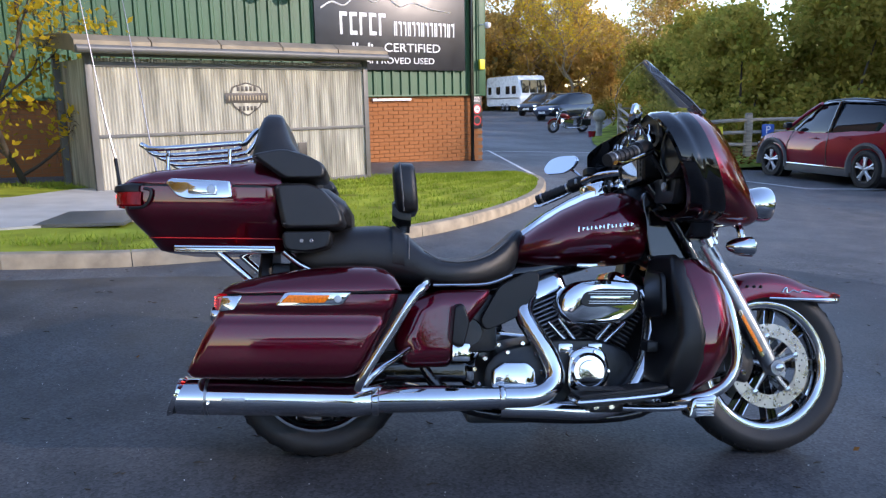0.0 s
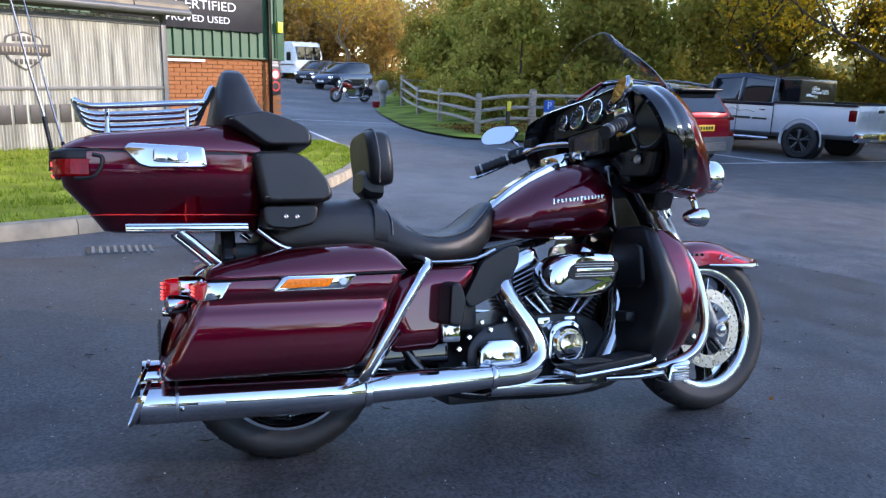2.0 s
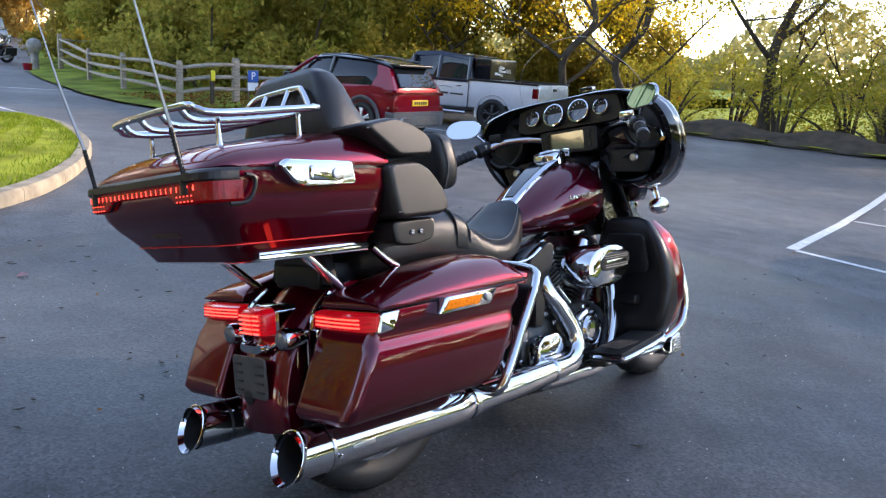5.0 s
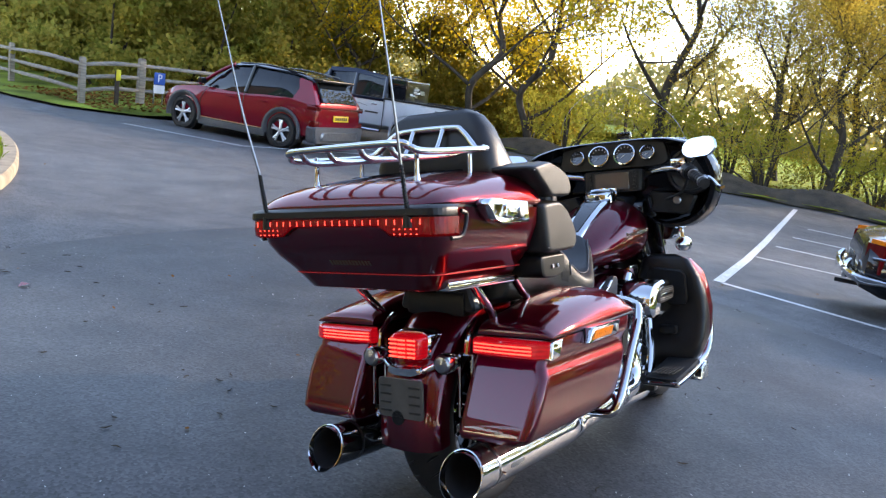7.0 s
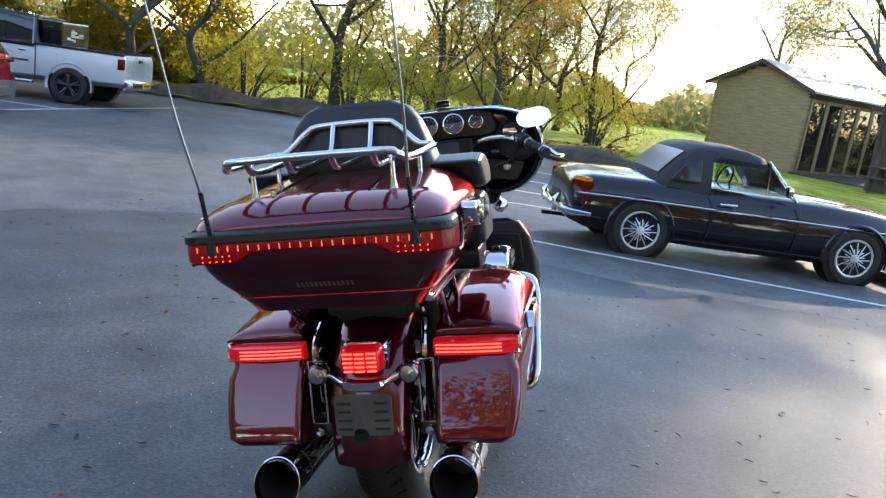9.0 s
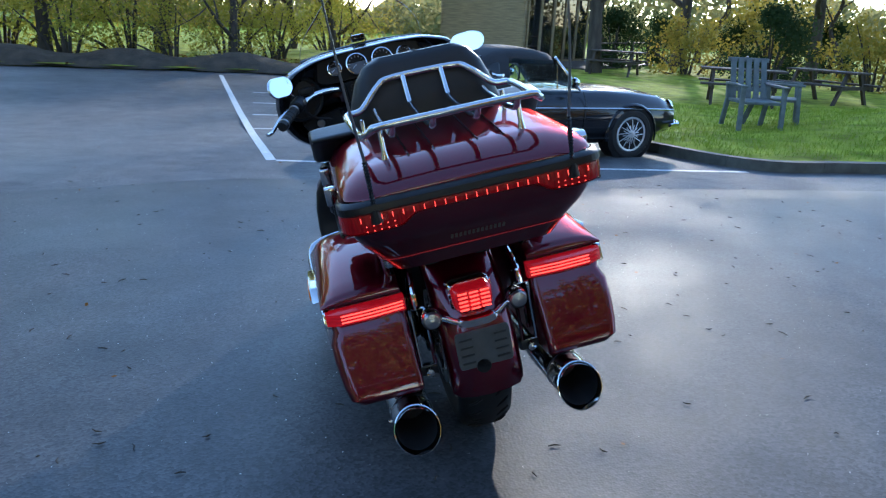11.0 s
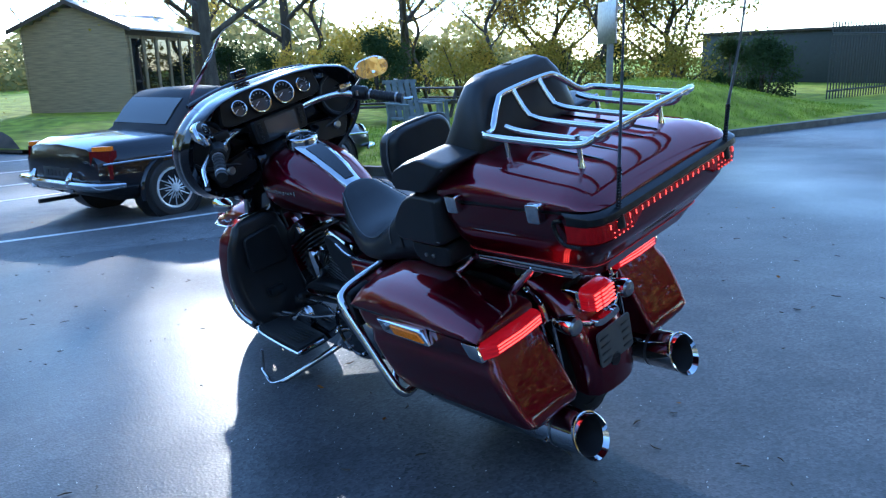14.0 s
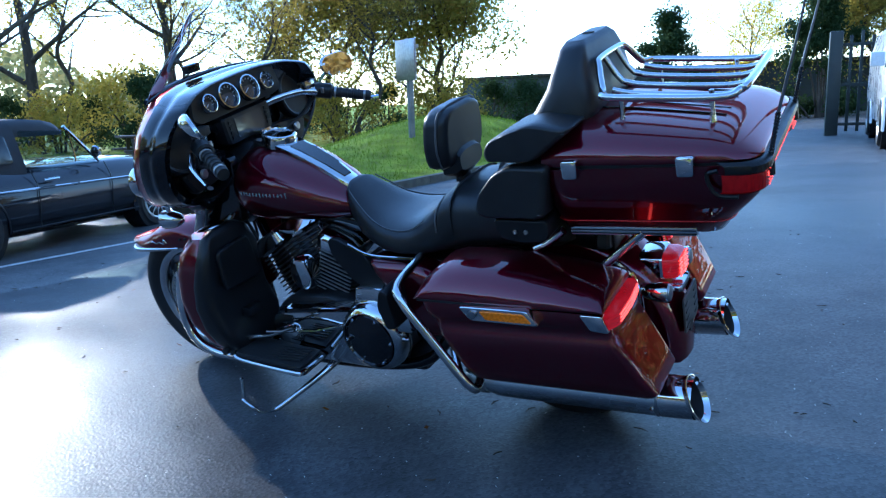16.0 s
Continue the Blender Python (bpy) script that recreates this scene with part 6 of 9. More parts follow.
def band(z0, z1, out, pts, ends=0.0):
    return loft([[(x - out, y * (1 + out * 2.2), z) for x, y, _ in pts] for z in (z0, (z0 + z1) / 2, z1)], False, close=False)


outer = [(-0.505, -0.3, 0)] + wrap + [(-0.505, 0.3, 0)]
def lens_low(y):
    """The lens is deep at its ends and thin in the middle."""
    return 0.819 + 0.024 * min(1, max(0, (0.175 - abs(y)) / 0.04))


dense = [(x, y, 0) for a, b in zip(outer, outer[1:]) for x, y in ((a[0] + (b[0] - a[0]) * k / 14, a[1] + (b[1] - a[1]) * k / 14) for k in range(14))] + [outer[-1]]
tp("rear_trim", loft([[(x - o, y * (1 + o * 1.6), z) for x, y, _ in dense] for z, o in ((0.861, 0.004), (0.862, 0.016), (0.866, 0.02), (0.88, 0.019), (0.885, 0.013), (0.889, 0.002))], False, close=False), PLASTIC, trunk, "black trim band above the light bar")
lamp_bar = tp("trunk_light", loft([[(x - o, y * (1 + o * 2.2), zl + (0.863 - zl) * f) for x, y, zl in ((x, y, lens_low(y)) for x, y, _ in dense)] for f, o in ((0, 0.004), (0.12, 0.012), (0.5, 0.0135), (1, 0.012))], False, close=False), BAR_LENS, trunk, "red wrap-round trunk light bar")
tp("light_shell", loft([[(x - o, y * (1 + o * 2.2), z if z < 0.79 else lens_low(y)) for x, y, _ in dense] for z, o in ((0.796, 0.0), (0.797, 0.006), (0.8, 0.008), (0.8, 0.003))], False, close=False), PLASTIC, lamp_bar)
for k in range(23):
    y = -0.264 + 0.024 * k
    tp("diode", box(-0.6065, -0.604, y - 0.0008, y + 0.0008, 0.846, 0.857, 0.0004), RED_LAMP, lamp_bar)
for s in (-1, 1):
    for k in range(5):
        for z in (0.825, 0.836):
            tp("diode", box(-0.6065, -0.604, s * (0.19 + 0.016 * k) - 0.0013, s * (0.19 + 0.016 * k) + 0.0013, z - 0.0013, z + 0.0013, 0.0004), RED_LAMP, lamp_bar)
    tp("light_end", tube([(-0.55, s * 0.308, 0.814), (-0.512, s * 0.309, 0.817), (-0.494, s * 0.309, 0.836), (-0.488, s * 0.309, 0.866), (-0.51, s * 0.309, 0.874)], 0.005, 8, steps=4), PLASTIC, lamp_bar, "black light end trim")
    latch = tp("trunk_latch", side_slab([(-0.44, 0.888), (-0.425, 0.903), (-0.245, 0.897), (-0.238, 0.845), (-0.38, 0.842), (-0.405, 0.85)] if s < 0 else [(-0.001, 0.86), (0.0, 0.861), (0.001, 0.86)], s * 0.3, s * 0.338, 0.008, 0.008), CHROME, trunk, "chrome trunk latch") if s < 0 else None
    if latch:
        tp("latch_lever", side_slab([(-0.37, 0.888), (-0.285, 0.884), (-0.285, 0.853), (-0.37, 0.856)], -0.336, -0.346, 0.006, 0.004), CHROME, latch)
        tp("lock", lathe([(0.013, 0), (0.013, 0.004), (0.008, 0.005), (0.0, 0.004)], (-0.3, -0.346, 0.869), (0, -1, 0), 14), DULL_METAL, latch)
    else:
        for hx in (-0.18, -0.445):
            tp("hinge", side_slab([(hx - 0.018, 0.865), (hx + 0.018, 0.865), (hx + 0.02, 0.91), (hx - 0.02, 0.91)], 0.3, 0.326, 0.006, 0.005), CHROME, trunk, "chrome lid hinge")
    rail = tp("trunk_strip", box(-0.44, -0.125, min(s * 0.19, s * 0.222), max(s * 0.19, s * 0.222), 0.684, 0.706, 0.004), CHROME, trunk, "chrome ribbed strip")
    for z in (0.69, 0.699):
        tp("strip_groove", box(-0.438, -0.127, min(s * 0.2215, s * 0.2235), max(s * 0.2215, s * 0.2235), z - 0.0015, z + 0.0015, 0), PLASTIC, rail)
stripe_line = plan_ring(-0.5235, -0.088, 0.2362, 0.728, 0.058, 6)
tp("pinstripe", tube(stripe_line + stripe_line[:1], 0.0015, 5, steps=0), RED_INK, trunk)
for k in range(13):
    y = -0.066 + 0.0105 * k
    lo, hi = -0.5405, -0.551
    tp("brand_bar", loft([[(lo - 0.0015, y, 0.75), (lo - 0.0015, y + 0.006, 0.75), (lo + 0.004, y + 0.006, 0.75), (lo + 0.004, y, 0.75)], [(hi - 0.0015, y, 0.762), (hi - 0.0015, y + 0.006, 0.762), (hi + 0.004, y + 0.006, 0.762), (hi + 0.004, y, 0.762)]]), GOLD_INK, trunk)
for s in (-1, 1):
    ant = tp("antenna", tube([(-0.6, s * 0.229, 0.84), (-0.603, s * 0.229, 0.87)], [0.015, 0.011], 10, steps=0), PLASTIC, None, "whip antenna with a spring base")
    spring = [(-0.603 - 0.02 * k / 60 + 0.0048 * math.cos(k * 1.6), s * 0.229 + 0.0048 * math.sin(k * 1.6), 0.868 + 0.105 * k / 60) for k in range(61)]
    tp("spring", tube(spring, 0.0022, 5, steps=0), GLOSS_BLACK, ant)
    tp("spring_core", tube([(-0.603, s * 0.229, 0.868), (-0.623, s * 0.229, 0.975)], 0.005, 8, steps=0), PLASTIC, ant)
    tp("whip", tube([(-0.623, s * 0.229, 0.975), (-0.66, s * 0.24, 1.12), (-0.70, s * 0.245, 1.3), (-0.80, s * 0.26, 1.75)], [0.0038, 0.0029, 0.0022, 0.0015], 6), WHIP_STEEL, ant)

# luggage rack
rack = bp("luggage_rack", tube([(-0.24, -0.205, 1.035), (-0.28, -0.215, 1.03), (-0.5, -0.205, 1.012), (-0.545, -0.185, 1.022), (-0.56, -0.15, 1.03), (-0.56, 0.15, 1.03), (-0.545, 0.185, 1.022), (-0.5, 0.205, 1.012), (-0.28, 0.215, 1.03), (-0.24, 0.205, 1.035)], 0.0085, 10, steps=6), CHROME, None, "chrome tube luggage rack")
for y in (-0.14, -0.05, 0.05, 0.14):
    bp("rack_bar", tube([(-0.558, y, 1.03), (-0.53, y, 1.005), (-0.45, y, 1.005), (-0.3, y, 1.02), (-0.25, y, 1.032)], 0.0075, 10, steps=3), CHROME, rack)
bp("rack_arch", tube([(-0.25, -0.205, 1.035), (-0.235, -0.17, 1.04), (-0.215, -0.12, 1.085), (-0.205, -0.08, 1.1), (-0.205, 0.08, 1.1), (-0.215, 0.12, 1.085), (-0.235, 0.17, 1.04), (-0.25, 0.205, 1.035)], 0.0085, 10, steps=5), CHROME, rack)
for y in (-0.05, 0.05):
    bp("arch_bar", tube([(-0.25, y, 1.03), (-0.23, y, 1.055), (-0.206, y, 1.1)], 0.0075, 10, steps=3), CHROME, rack)
for x, y in ((-0.48, -0.16), (-0.48, 0.16), (-0.28, -0.18), (-0.28, 0.18)):
    bp("rack_foot", lathe([(0.012, -0.045), (0.008, -0.02), (0.006, -0.01), (0.006, 0.045), (0.0, 0.047)], (x, y, 0.975), (0, 0, 1), 12), CHROME, rack)
for y in (-0.11, -0.05, 0.05, 0.11):
    bp("lid_rib", tube([(-0.5, y, 0.9475), (-0.45, y, 0.9555), (-0.3, y, 0.9765), (-0.2, y, 0.986)], 0.0042, 6, flat=0.6), GLOSS_BLACK, lid)

# passenger backrest and arm pads
back = bp("passenger_backrest", loft([plan_ring(-0.14, 0.0, 0.2, 0.9, 0.05), plan_ring(-0.2, -0.01, 0.205, 0.955, 0.06), plan_ring(-0.215, -0.05, 0.2, 1.0, 0.06), plan_ring(-0.205, -0.085, 0.188, 1.05, 0.06), plan_ring(-0.195, -0.105, 0.168, 1.1, 0.045), plan_ring(-0.185, -0.118, 0.14, 1.135, 0.033), plan_ring(-0.175, -0.128, 0.105, 1.152, 0.022)]), LEATHER, None, "black padded passenger backrest", 60)
bp("seam", tube([(-0.085, 0, 0.99), (-0.1, 0, 1.06), (-0.13, 0, 1.145), (-0.17, 0, 1.154)], 0.0025, 6), VINYL_TRIM, back)
for s in (-1, 1):
    upper = side_slab([(-0.2, 0.985), (-0.1, 1.005), (-0.03, 0.99), (0.028, 0.962), (0.042, 0.935), (0.035, 0.912), (-0.09, 0.908)], s * 0.13, s * 0.315, 0.02, 0.028)
    bp("arm_pad", upper, LEATHER, back, "black side bolster", 60)
    bp("seam", tube([(-0.18, s * 0.309, 0.975), (-0.1, s * 0.311, 0.99), (-0.035, s * 0.311, 0.978), (0.02, s * 0.309, 0.952)], 0.0016, 6), VINYL_TRIM, back)
    lower = side_slab([(-0.125, 0.895), (-0.02, 0.902), (0.03, 0.88), (0.085, 0.82), (0.098, 0.775), (0.075, 0.76), (-0.095, 0.755)], s * 0.12, s * 0.305, 0.02, 0.025)
    bp("arm_pad", lower, LEATHER, back, "black lower side bolster", 60)
    bp("seam", tube([(-0.11, s * 0.299, 0.883), (-0.025, s * 0.301, 0.889), (0.022, s * 0.301, 0.87), (0.073, s * 0.299, 0.814)], 0.0016, 6), VINYL_TRIM, back)
    bp("seam", tube([(-0.09, s * 0.301, 0.772), (0.0, s * 0.303, 0.776), (0.075, s * 0.301, 0.774)], 0.0016, 6), VINYL_TRIM, back)
    pod = bp("speaker_pod", side_slab([(-0.1, 0.75), (0.06, 0.755), (0.05, 0.7), (-0.02, 0.685), (-0.09, 0.69)], s * 0.12, s * 0.285, 0.02, 0.015), PLASTIC, None, "black plug panel below the bolster")
    for x in (-0.035, -0.005):
        bp("socket", lathe([(0.0, 0), (0.006, 0), (0.006, 0.004), (0.004, 0.005), (0, 0.003)], (x, s * 0.285, 0.72), (0, s, 0), 10), FIN_EDGE, pod)
bp("grab_pad", loft([oval(x, 0, 0, hw, zb, zt, 20, 3) for x, hw, zb, zt in ((-0.03, 0.16, 0.74, 0.92), (0.03, 0.17, 0.74, 0.91), (0.085, 0.16, 0.76, 0.87), (0.11, 0.12, 0.77, 0.83))]), LEATHER, back)

# front fairing, turned with the fork
HALF = [(0.0, 1.165), (0.14, 1.165), (0.26, 1.155), (0.36, 1.125), (0.425, 1.07), (0.45, 1.0), (0.44, 0.92), (0.40, 0.85), (0.33, 0.8), (0.25, 0.785), (0.19, 0.80), (0.15, 0.84), (0.0, 0.85)]
WING = [(y, z) for y, z in HALF] + [(-y, z) for y, z in HALF[-2:0:-1]]
WING = [(p.x * 0.95, p.y) for p in rounded(WING, 0.03, 2)]


def wing(x, sy, sz, dz=0.0, dx=0.0):
    """One section; its sides lean back towards the top."""
    return [(x + dx * (abs(y) / 0.45) ** 2 - 0.38 * (z - 0.97) * min(1, (abs(y) / 0.34) ** 2), y * sy, 0.97 + dz + (z - 0.97) * sz) for y, z in WING]


inner_f = fp("inner_fairing", loft([wing(1.175, 0.8, 0.78, 0.02), wing(1.13, 0.86, 0.84, 0.015), wing(1.105, 0.93, 0.93, 0.005, -0.01), wing(1.11, 0.97, 0.98, 0, -0.01), wing(1.15, 1.0, 1.0, 0, -0.02), wing(1.172, 1.0, 1.005, 0, -0.028), wing(1.18, 0.99, 0.992, 0, -0.03), wing(1.206, 0.987, 0.992, 0, -0.04), wing(1.216, 0.996, 1.01, 0.002, -0.04), wing(1.25, 0.985, 1.01, 0.003, -0.05)]), GLOSS_BLACK, None, "gloss black inner fairing with dash", 45)
fp("outer_fairing", loft([wing(1.25, 0.982, 1.008, 0.003, -0.05), wing(1.29, 0.955, 1.01, 0.0, -0.055), wing(1.34, 0.89, 0.985, -0.008, -0.065), wing(1.4, 0.78, 0.9, -0.025, -0.07), wing(1.45, 0.58, 0.7, -0.045, -0.06), wing(1.48, 0.3, 0.42, -0.06, -0.02)]), MAROON, None, "maroon fork-mounted fairing", 45)
dash = fp("dash_panel", front_slab([(-0.24, 1.06), (-0.2, 1.045), (0.2, 1.045), (0.24, 1.06), (0.22, 1.145), (0.1, 1.155), (-0.1, 1.155), (-0.22, 1.145)], 1.165, 1.11, 0.02, 0.008), PLASTIC, inner_f, "black gauge panel")
for y, r in ((0.15, 0.03), (0.055, 0.044), (-0.055, 0.044), (-0.15, 0.03)):
    g = fp("gauge", lathe([(0, 0.0), (r * 0.88, 0.0), (r * 0.9, 0.01), (r, 0.012), (r, 0.0), (r, -0.03)], (1.108, y, 1.1), (-1, 0, 0.25), 28), DIAL, dash, "round black instrument dial")
    fp("bezel", lathe([(r * 0.88, 0.006), (r * 0.92, 0.014), (r * 1.02, 0.013), (r * 1.05, 0.0)], (1.108, y, 1.1), (-1, 0, 0.25), 28), CHROME, g, "chrome bezel")
    ticks = bmesh.new()
    for k in range(11):
        a = radians(-40 + 26 * k)
        way = Vector((0, math.cos(a), math.sin(a)))
        o = Vector((1.1065, y, 1.1))
        tube([o + way * r * 0.66, o + way * r * 0.82], 0.0012, 4, ticks, steps=0)
    tube([Vector((1.1055, y, 1.1)), Vector((1.1055, y + r * 0.5, 1.1 - r * 0.35))], 0.0013, 4, ticks, steps=0)
    fp("dial_marks", ticks, PALE_INK, g)
unit = fp("display_unit", front_slab([(-0.12, 0.945), (0.12, 0.945), (0.125, 1.04), (-0.125, 1.04)], 1.16, 1.095, 0.015, 0.008), PLASTIC, inner_f, "infotainment unit")
fp("screen", front_slab([(-0.072, 0.958), (0.072, 0.958), (0.072, 1.028), (-0.072, 1.028)], 1.096, 1.0925, 0.005, 0.001), SCREEN, unit, "dark display screen")
for s in (-1, 1):
    for k in range(4):
        fp("key", box(1.091, 1.096, s * 0.095 - 0.008, s * 0.095 + 0.008, 0.962 + 0.017 * k, 0.974 + 0.017 * k, 0.002), PLASTIC, unit)
    sp = fp("speaker", lathe([(0, 0.0), (0.076, 0.0), (0.08, 0.008), (0.088, 0.01), (0.094, 0.004), (0.094, -0.03)], (1.122, s * 0.315, 1.015), (-1, 0, 0.1), 32), PLASTIC, inner_f, "round black speaker grille")
    fp("lower_box", front_slab([(s * 0.14, 0.86), (s * 0.3, 0.84), (s * 0.34, 0.92), (s * 0.14, 0.945)], 1.16, 1.12, 0.02, 0.01), PLASTIC, inner_f)
    fp("vent_cap", lathe([(0, 0), (0.014, 0), (0.017, 0.006), (0.012, 0.012), (0, 0.012)], (1.115, s * 0.26, 0.9), (-1, 0, 0), 14), DULL_METAL, inner_f)
pane = []
for f in range(9):
    v = f / 8
    row = []
    for k in range(17):
        u = (k - 8) / 8
        w = 0.27 - 0.09 * v ** 2.2
        row.append(Vector((1.285 - 0.15 * v - (0.04 - 0.01 * v) * u * u, w * u, 1.165 + 0.225 * v * (1 - 0.28 * abs(u) ** 3) - 0.02 * u * u)))
    pane.append(row)
screen_bm = bmesh.new()
for off in (0.0, 0.003):
    rows = [[screen_bm.verts.new(p + Vector((off, 0, 0))) for p in row] for row in pane]
    for a, b in zip(rows, rows[1:]):
        for i in range(16):
            screen_bm.faces.new((a[i], a[i + 1], b[i + 1], b[i]))
ws = fp("windshield", screen_bm, WINDSHIELD, None, "clear curved windshield", 70)
ws.visible_shadow = False
edge = [pane[k][0] for k in range(9)] + pane[8][1:16] + [pane[k][16] for k in range(8, -1, -1)]
fp("shield_edge", tube(edge, 0.001, 6, steps=0), DULL_METAL, ws)
fp("shield_trim", tube([p + Vector((0.0, 0, 0.006)) for p in pane[0]], 0.009, 8, steps=0), GLOSS_BLACK, ws)
fp("vent_knob", box(1.265, 1.3, -0.03, 0.03, 1.185, 1.215, 0.008), GLOSS_BLACK, ws)
head = fp("headlight", lathe([(0.0, 0.03), (0.05, 0.026), (0.082, 0.01), (0.088, -0.004), (0.092, -0.03), (0.07, -0.06)], (1.485, 0, 0.9), (1, 0, 0), 32), CHROME, None, "round chrome-ringed headlight")
for s in (-1, 1):
    lamp = fp("passing_lamp", lathe([(0.0, -0.07), (0.03, -0.062), (0.05, -0.035), (0.058, 0.0), (0.06, 0.025), (0.057, 0.034), (0.05, 0.036)], (1.47, s * 0.185, 0.86), (1, 0, 0), 28), CHROME, None, "chrome passing lamp")
    fp("lamp_lens", lathe([(0.0, 0.036), (0.05, 0.033)], (1.47, s * 0.185, 0.86), (1, 0, 0), 28), MIRROR, lamp)
    sig = fp("turn_signal", lathe([(0.0, -0.06), (0.014, -0.052), (0.026, -0.03), (0.033, 0.0), (0.034, 0.03), (0.028, 0.038), (0.0, 0.04)], (1.405, s * 0.2, 0.715), (1, 0, 0), 22), CHROME, None, "chrome front turn signal")
    fp("lamp_bracket", tube([(1.3, s * 0.12, 0.79), (1.36, s * 0.16, 0.797), (1.43, s * 0.18, 0.805), (1.465, s * 0.185, 0.82)], 0.016, 10, flat=0.6), CHROME, lamp)
    fp("signal_stem", tube([(1.39, s * 0.17, 0.8), (1.4, s * 0.195, 0.775), (1.405, s * 0.2, 0.735)], 0.012, 8, steps=3), CHROME, sig)
fp("fairing_skirt", front_slab([(-0.2, 0.74), (0.2, 0.74), (0.24, 0.83), (-0.24, 0.83)], 1.22, 1.3, 0.02, 0.01), GLOSS_BLACK)

# bars
fp("handlebar", tube([(1.0, -0.33, 1.0), (1.06, -0.26, 1.025), (1.13, -0.15, 1.02), (1.15, -0.08, 0.985), (1.15, 0.08, 0.985), (1.13, 0.15, 1.02), (1.06, 0.26, 1.025), (1.0, 0.33, 1.0)], 0.0145, 12, steps=6), CHROME, None, "chrome handlebar")
for s in (-1, 1):
    grip = fp("grip", tube([(0.985, s * 0.35, 0.995), (0.86, s * 0.425, 0.948)], [0.018, 0.0195], 14, steps=0), RUBBER, None, "ribbed black grip")
    for k in range(6):
        p = Vector((0.97, s * 0.36, 0.99)).lerp(Vector((0.88, s * 0.413, 0.956)), k / 5)
        fp("grip_ring", lathe([(0.0195, -0.004), (0.0215, -0.003), (0.0215, 0.003), (0.0195, 0.004)], p, (-0.125, s * 0.075, -0.047), 14), DULL_METAL if k in (0, 5) else RUBBER, grip)
    house = fp("switch_housing", lathe([(0.0, -0.03), (0.024, -0.03), (0.029, -0.02), (0.029, 0.03), (0.022, 0.036), (0, 0.036)], (1.005, s * 0.335, 1.005), (-0.125, s * 0.075, -0.047), 14), PLASTIC, None, "black switch housing")
    for k in range(3):
        fp("switch", box(0.985, 0.995, s * 0.325 - 0.02 + 0.014 * k, s * 0.325 - 0.01 + 0.014 * k, 1.0, 1.02, 0.002), DULL_METAL, house)
    fp("lever", tube([(1.03, s * 0.36, 0.998), (0.98, s * 0.42, 0.97), (0.9, s * 0.465, 0.935), (0.865, s * 0.485, 0.93)], [0.007, 0.009, 0.008, 0.01], 8, flat=0.6), CHROME, None, "polished hand lever")
    fp("reservoir", box(1.02, 1.06, s * 0.29 - 0.03, s * 0.29 + 0.03, 1.03, 1.06, 0.008), CHROME if s < 0 else PLASTIC)
    stalk = fp("mirror_stalk", tube([(1.03, s * 0.33, 1.02), (1.0, s * 0.36, 1.06), (0.965, s * 0.385, 1.085)], 0.006, 8), CHROME)
    toe, lean = (1.1, 0.52) if s > 0 else (0.36, 0.3)
    outline = rounded([(-0.072, -0.02), (-0.04, -0.04), (0.045, -0.038), (0.074, -0.01), (0.066, 0.026), (0.03, 0.04), (-0.045, 0.036), (-0.074, 0.012)], 0.02, 3)
    shell = slab(outline, [(0.03, 0.045), (0.02, 0.015), (0.006, 0.0), (0.0, 0.002)], lambda u, v, d: (0.95 + d - u * toe / math.hypot(1, toe) + lean * v, s * (0.388 + (u + d * toe) / math.hypot(1, toe)), 1.09 + v))
    mir = fp("mirror", shell, CHROME, None, "oval chrome mirror")
    face = slab(outline, [(-0.001, 0.004), (-0.003, 0.005)], lambda u, v, d: (0.95 + d - u * toe / math.hypot(1, toe) + lean * v, s * (0.388 + (u + d * toe) / math.hypot(1, toe)), 1.09 + v))
    fp("mirror_glass", face, MIRROR, mir, "mirror glass")
for s in (-1, 1):
    fp("cable", tube([(1.03, s * 0.33, 1.0), (1.1, s * 0.28, 0.93), (1.14, s * 0.16, 0.88), (1.18, s * 0.1, 0.75), (1.12, s * 0.11, 0.6)], 0.006, 8), RUBBER)
# ---- vehicles ----
def car_ring(x, hw, z0, z1, crown=0.03, tuck=0.9):
    half = [(0.0, z0), (hw * 0.8, z0), (hw * 0.97, z0 + 0.1), (hw, z0 + 0.35 * (z1 - z0)), (hw * 0.99, z0 + 0.72 * (z1 - z0)), (hw * tuck + 0.0, z1 - 0.02), (hw * tuck * 0.85, z1 + 0.4 * crown), (0, z1 + crown)]
    return [(x, y, z) for y, z in half] + [(x, -y, z) for y, z in half[-2:0:-1]]


def cabin_ring(x, hb, zb, ht, zt):
    half = [(0, zb - 0.05), (hb, zb - 0.05), (hb, zb), (ht, zt - 0.05), (ht * 0.9, zt), (0, zt + 0.02)]
    return [(x, y, z) for y, z in half] + [(x, -y, z) for y, z in half[-2:0:-1]]


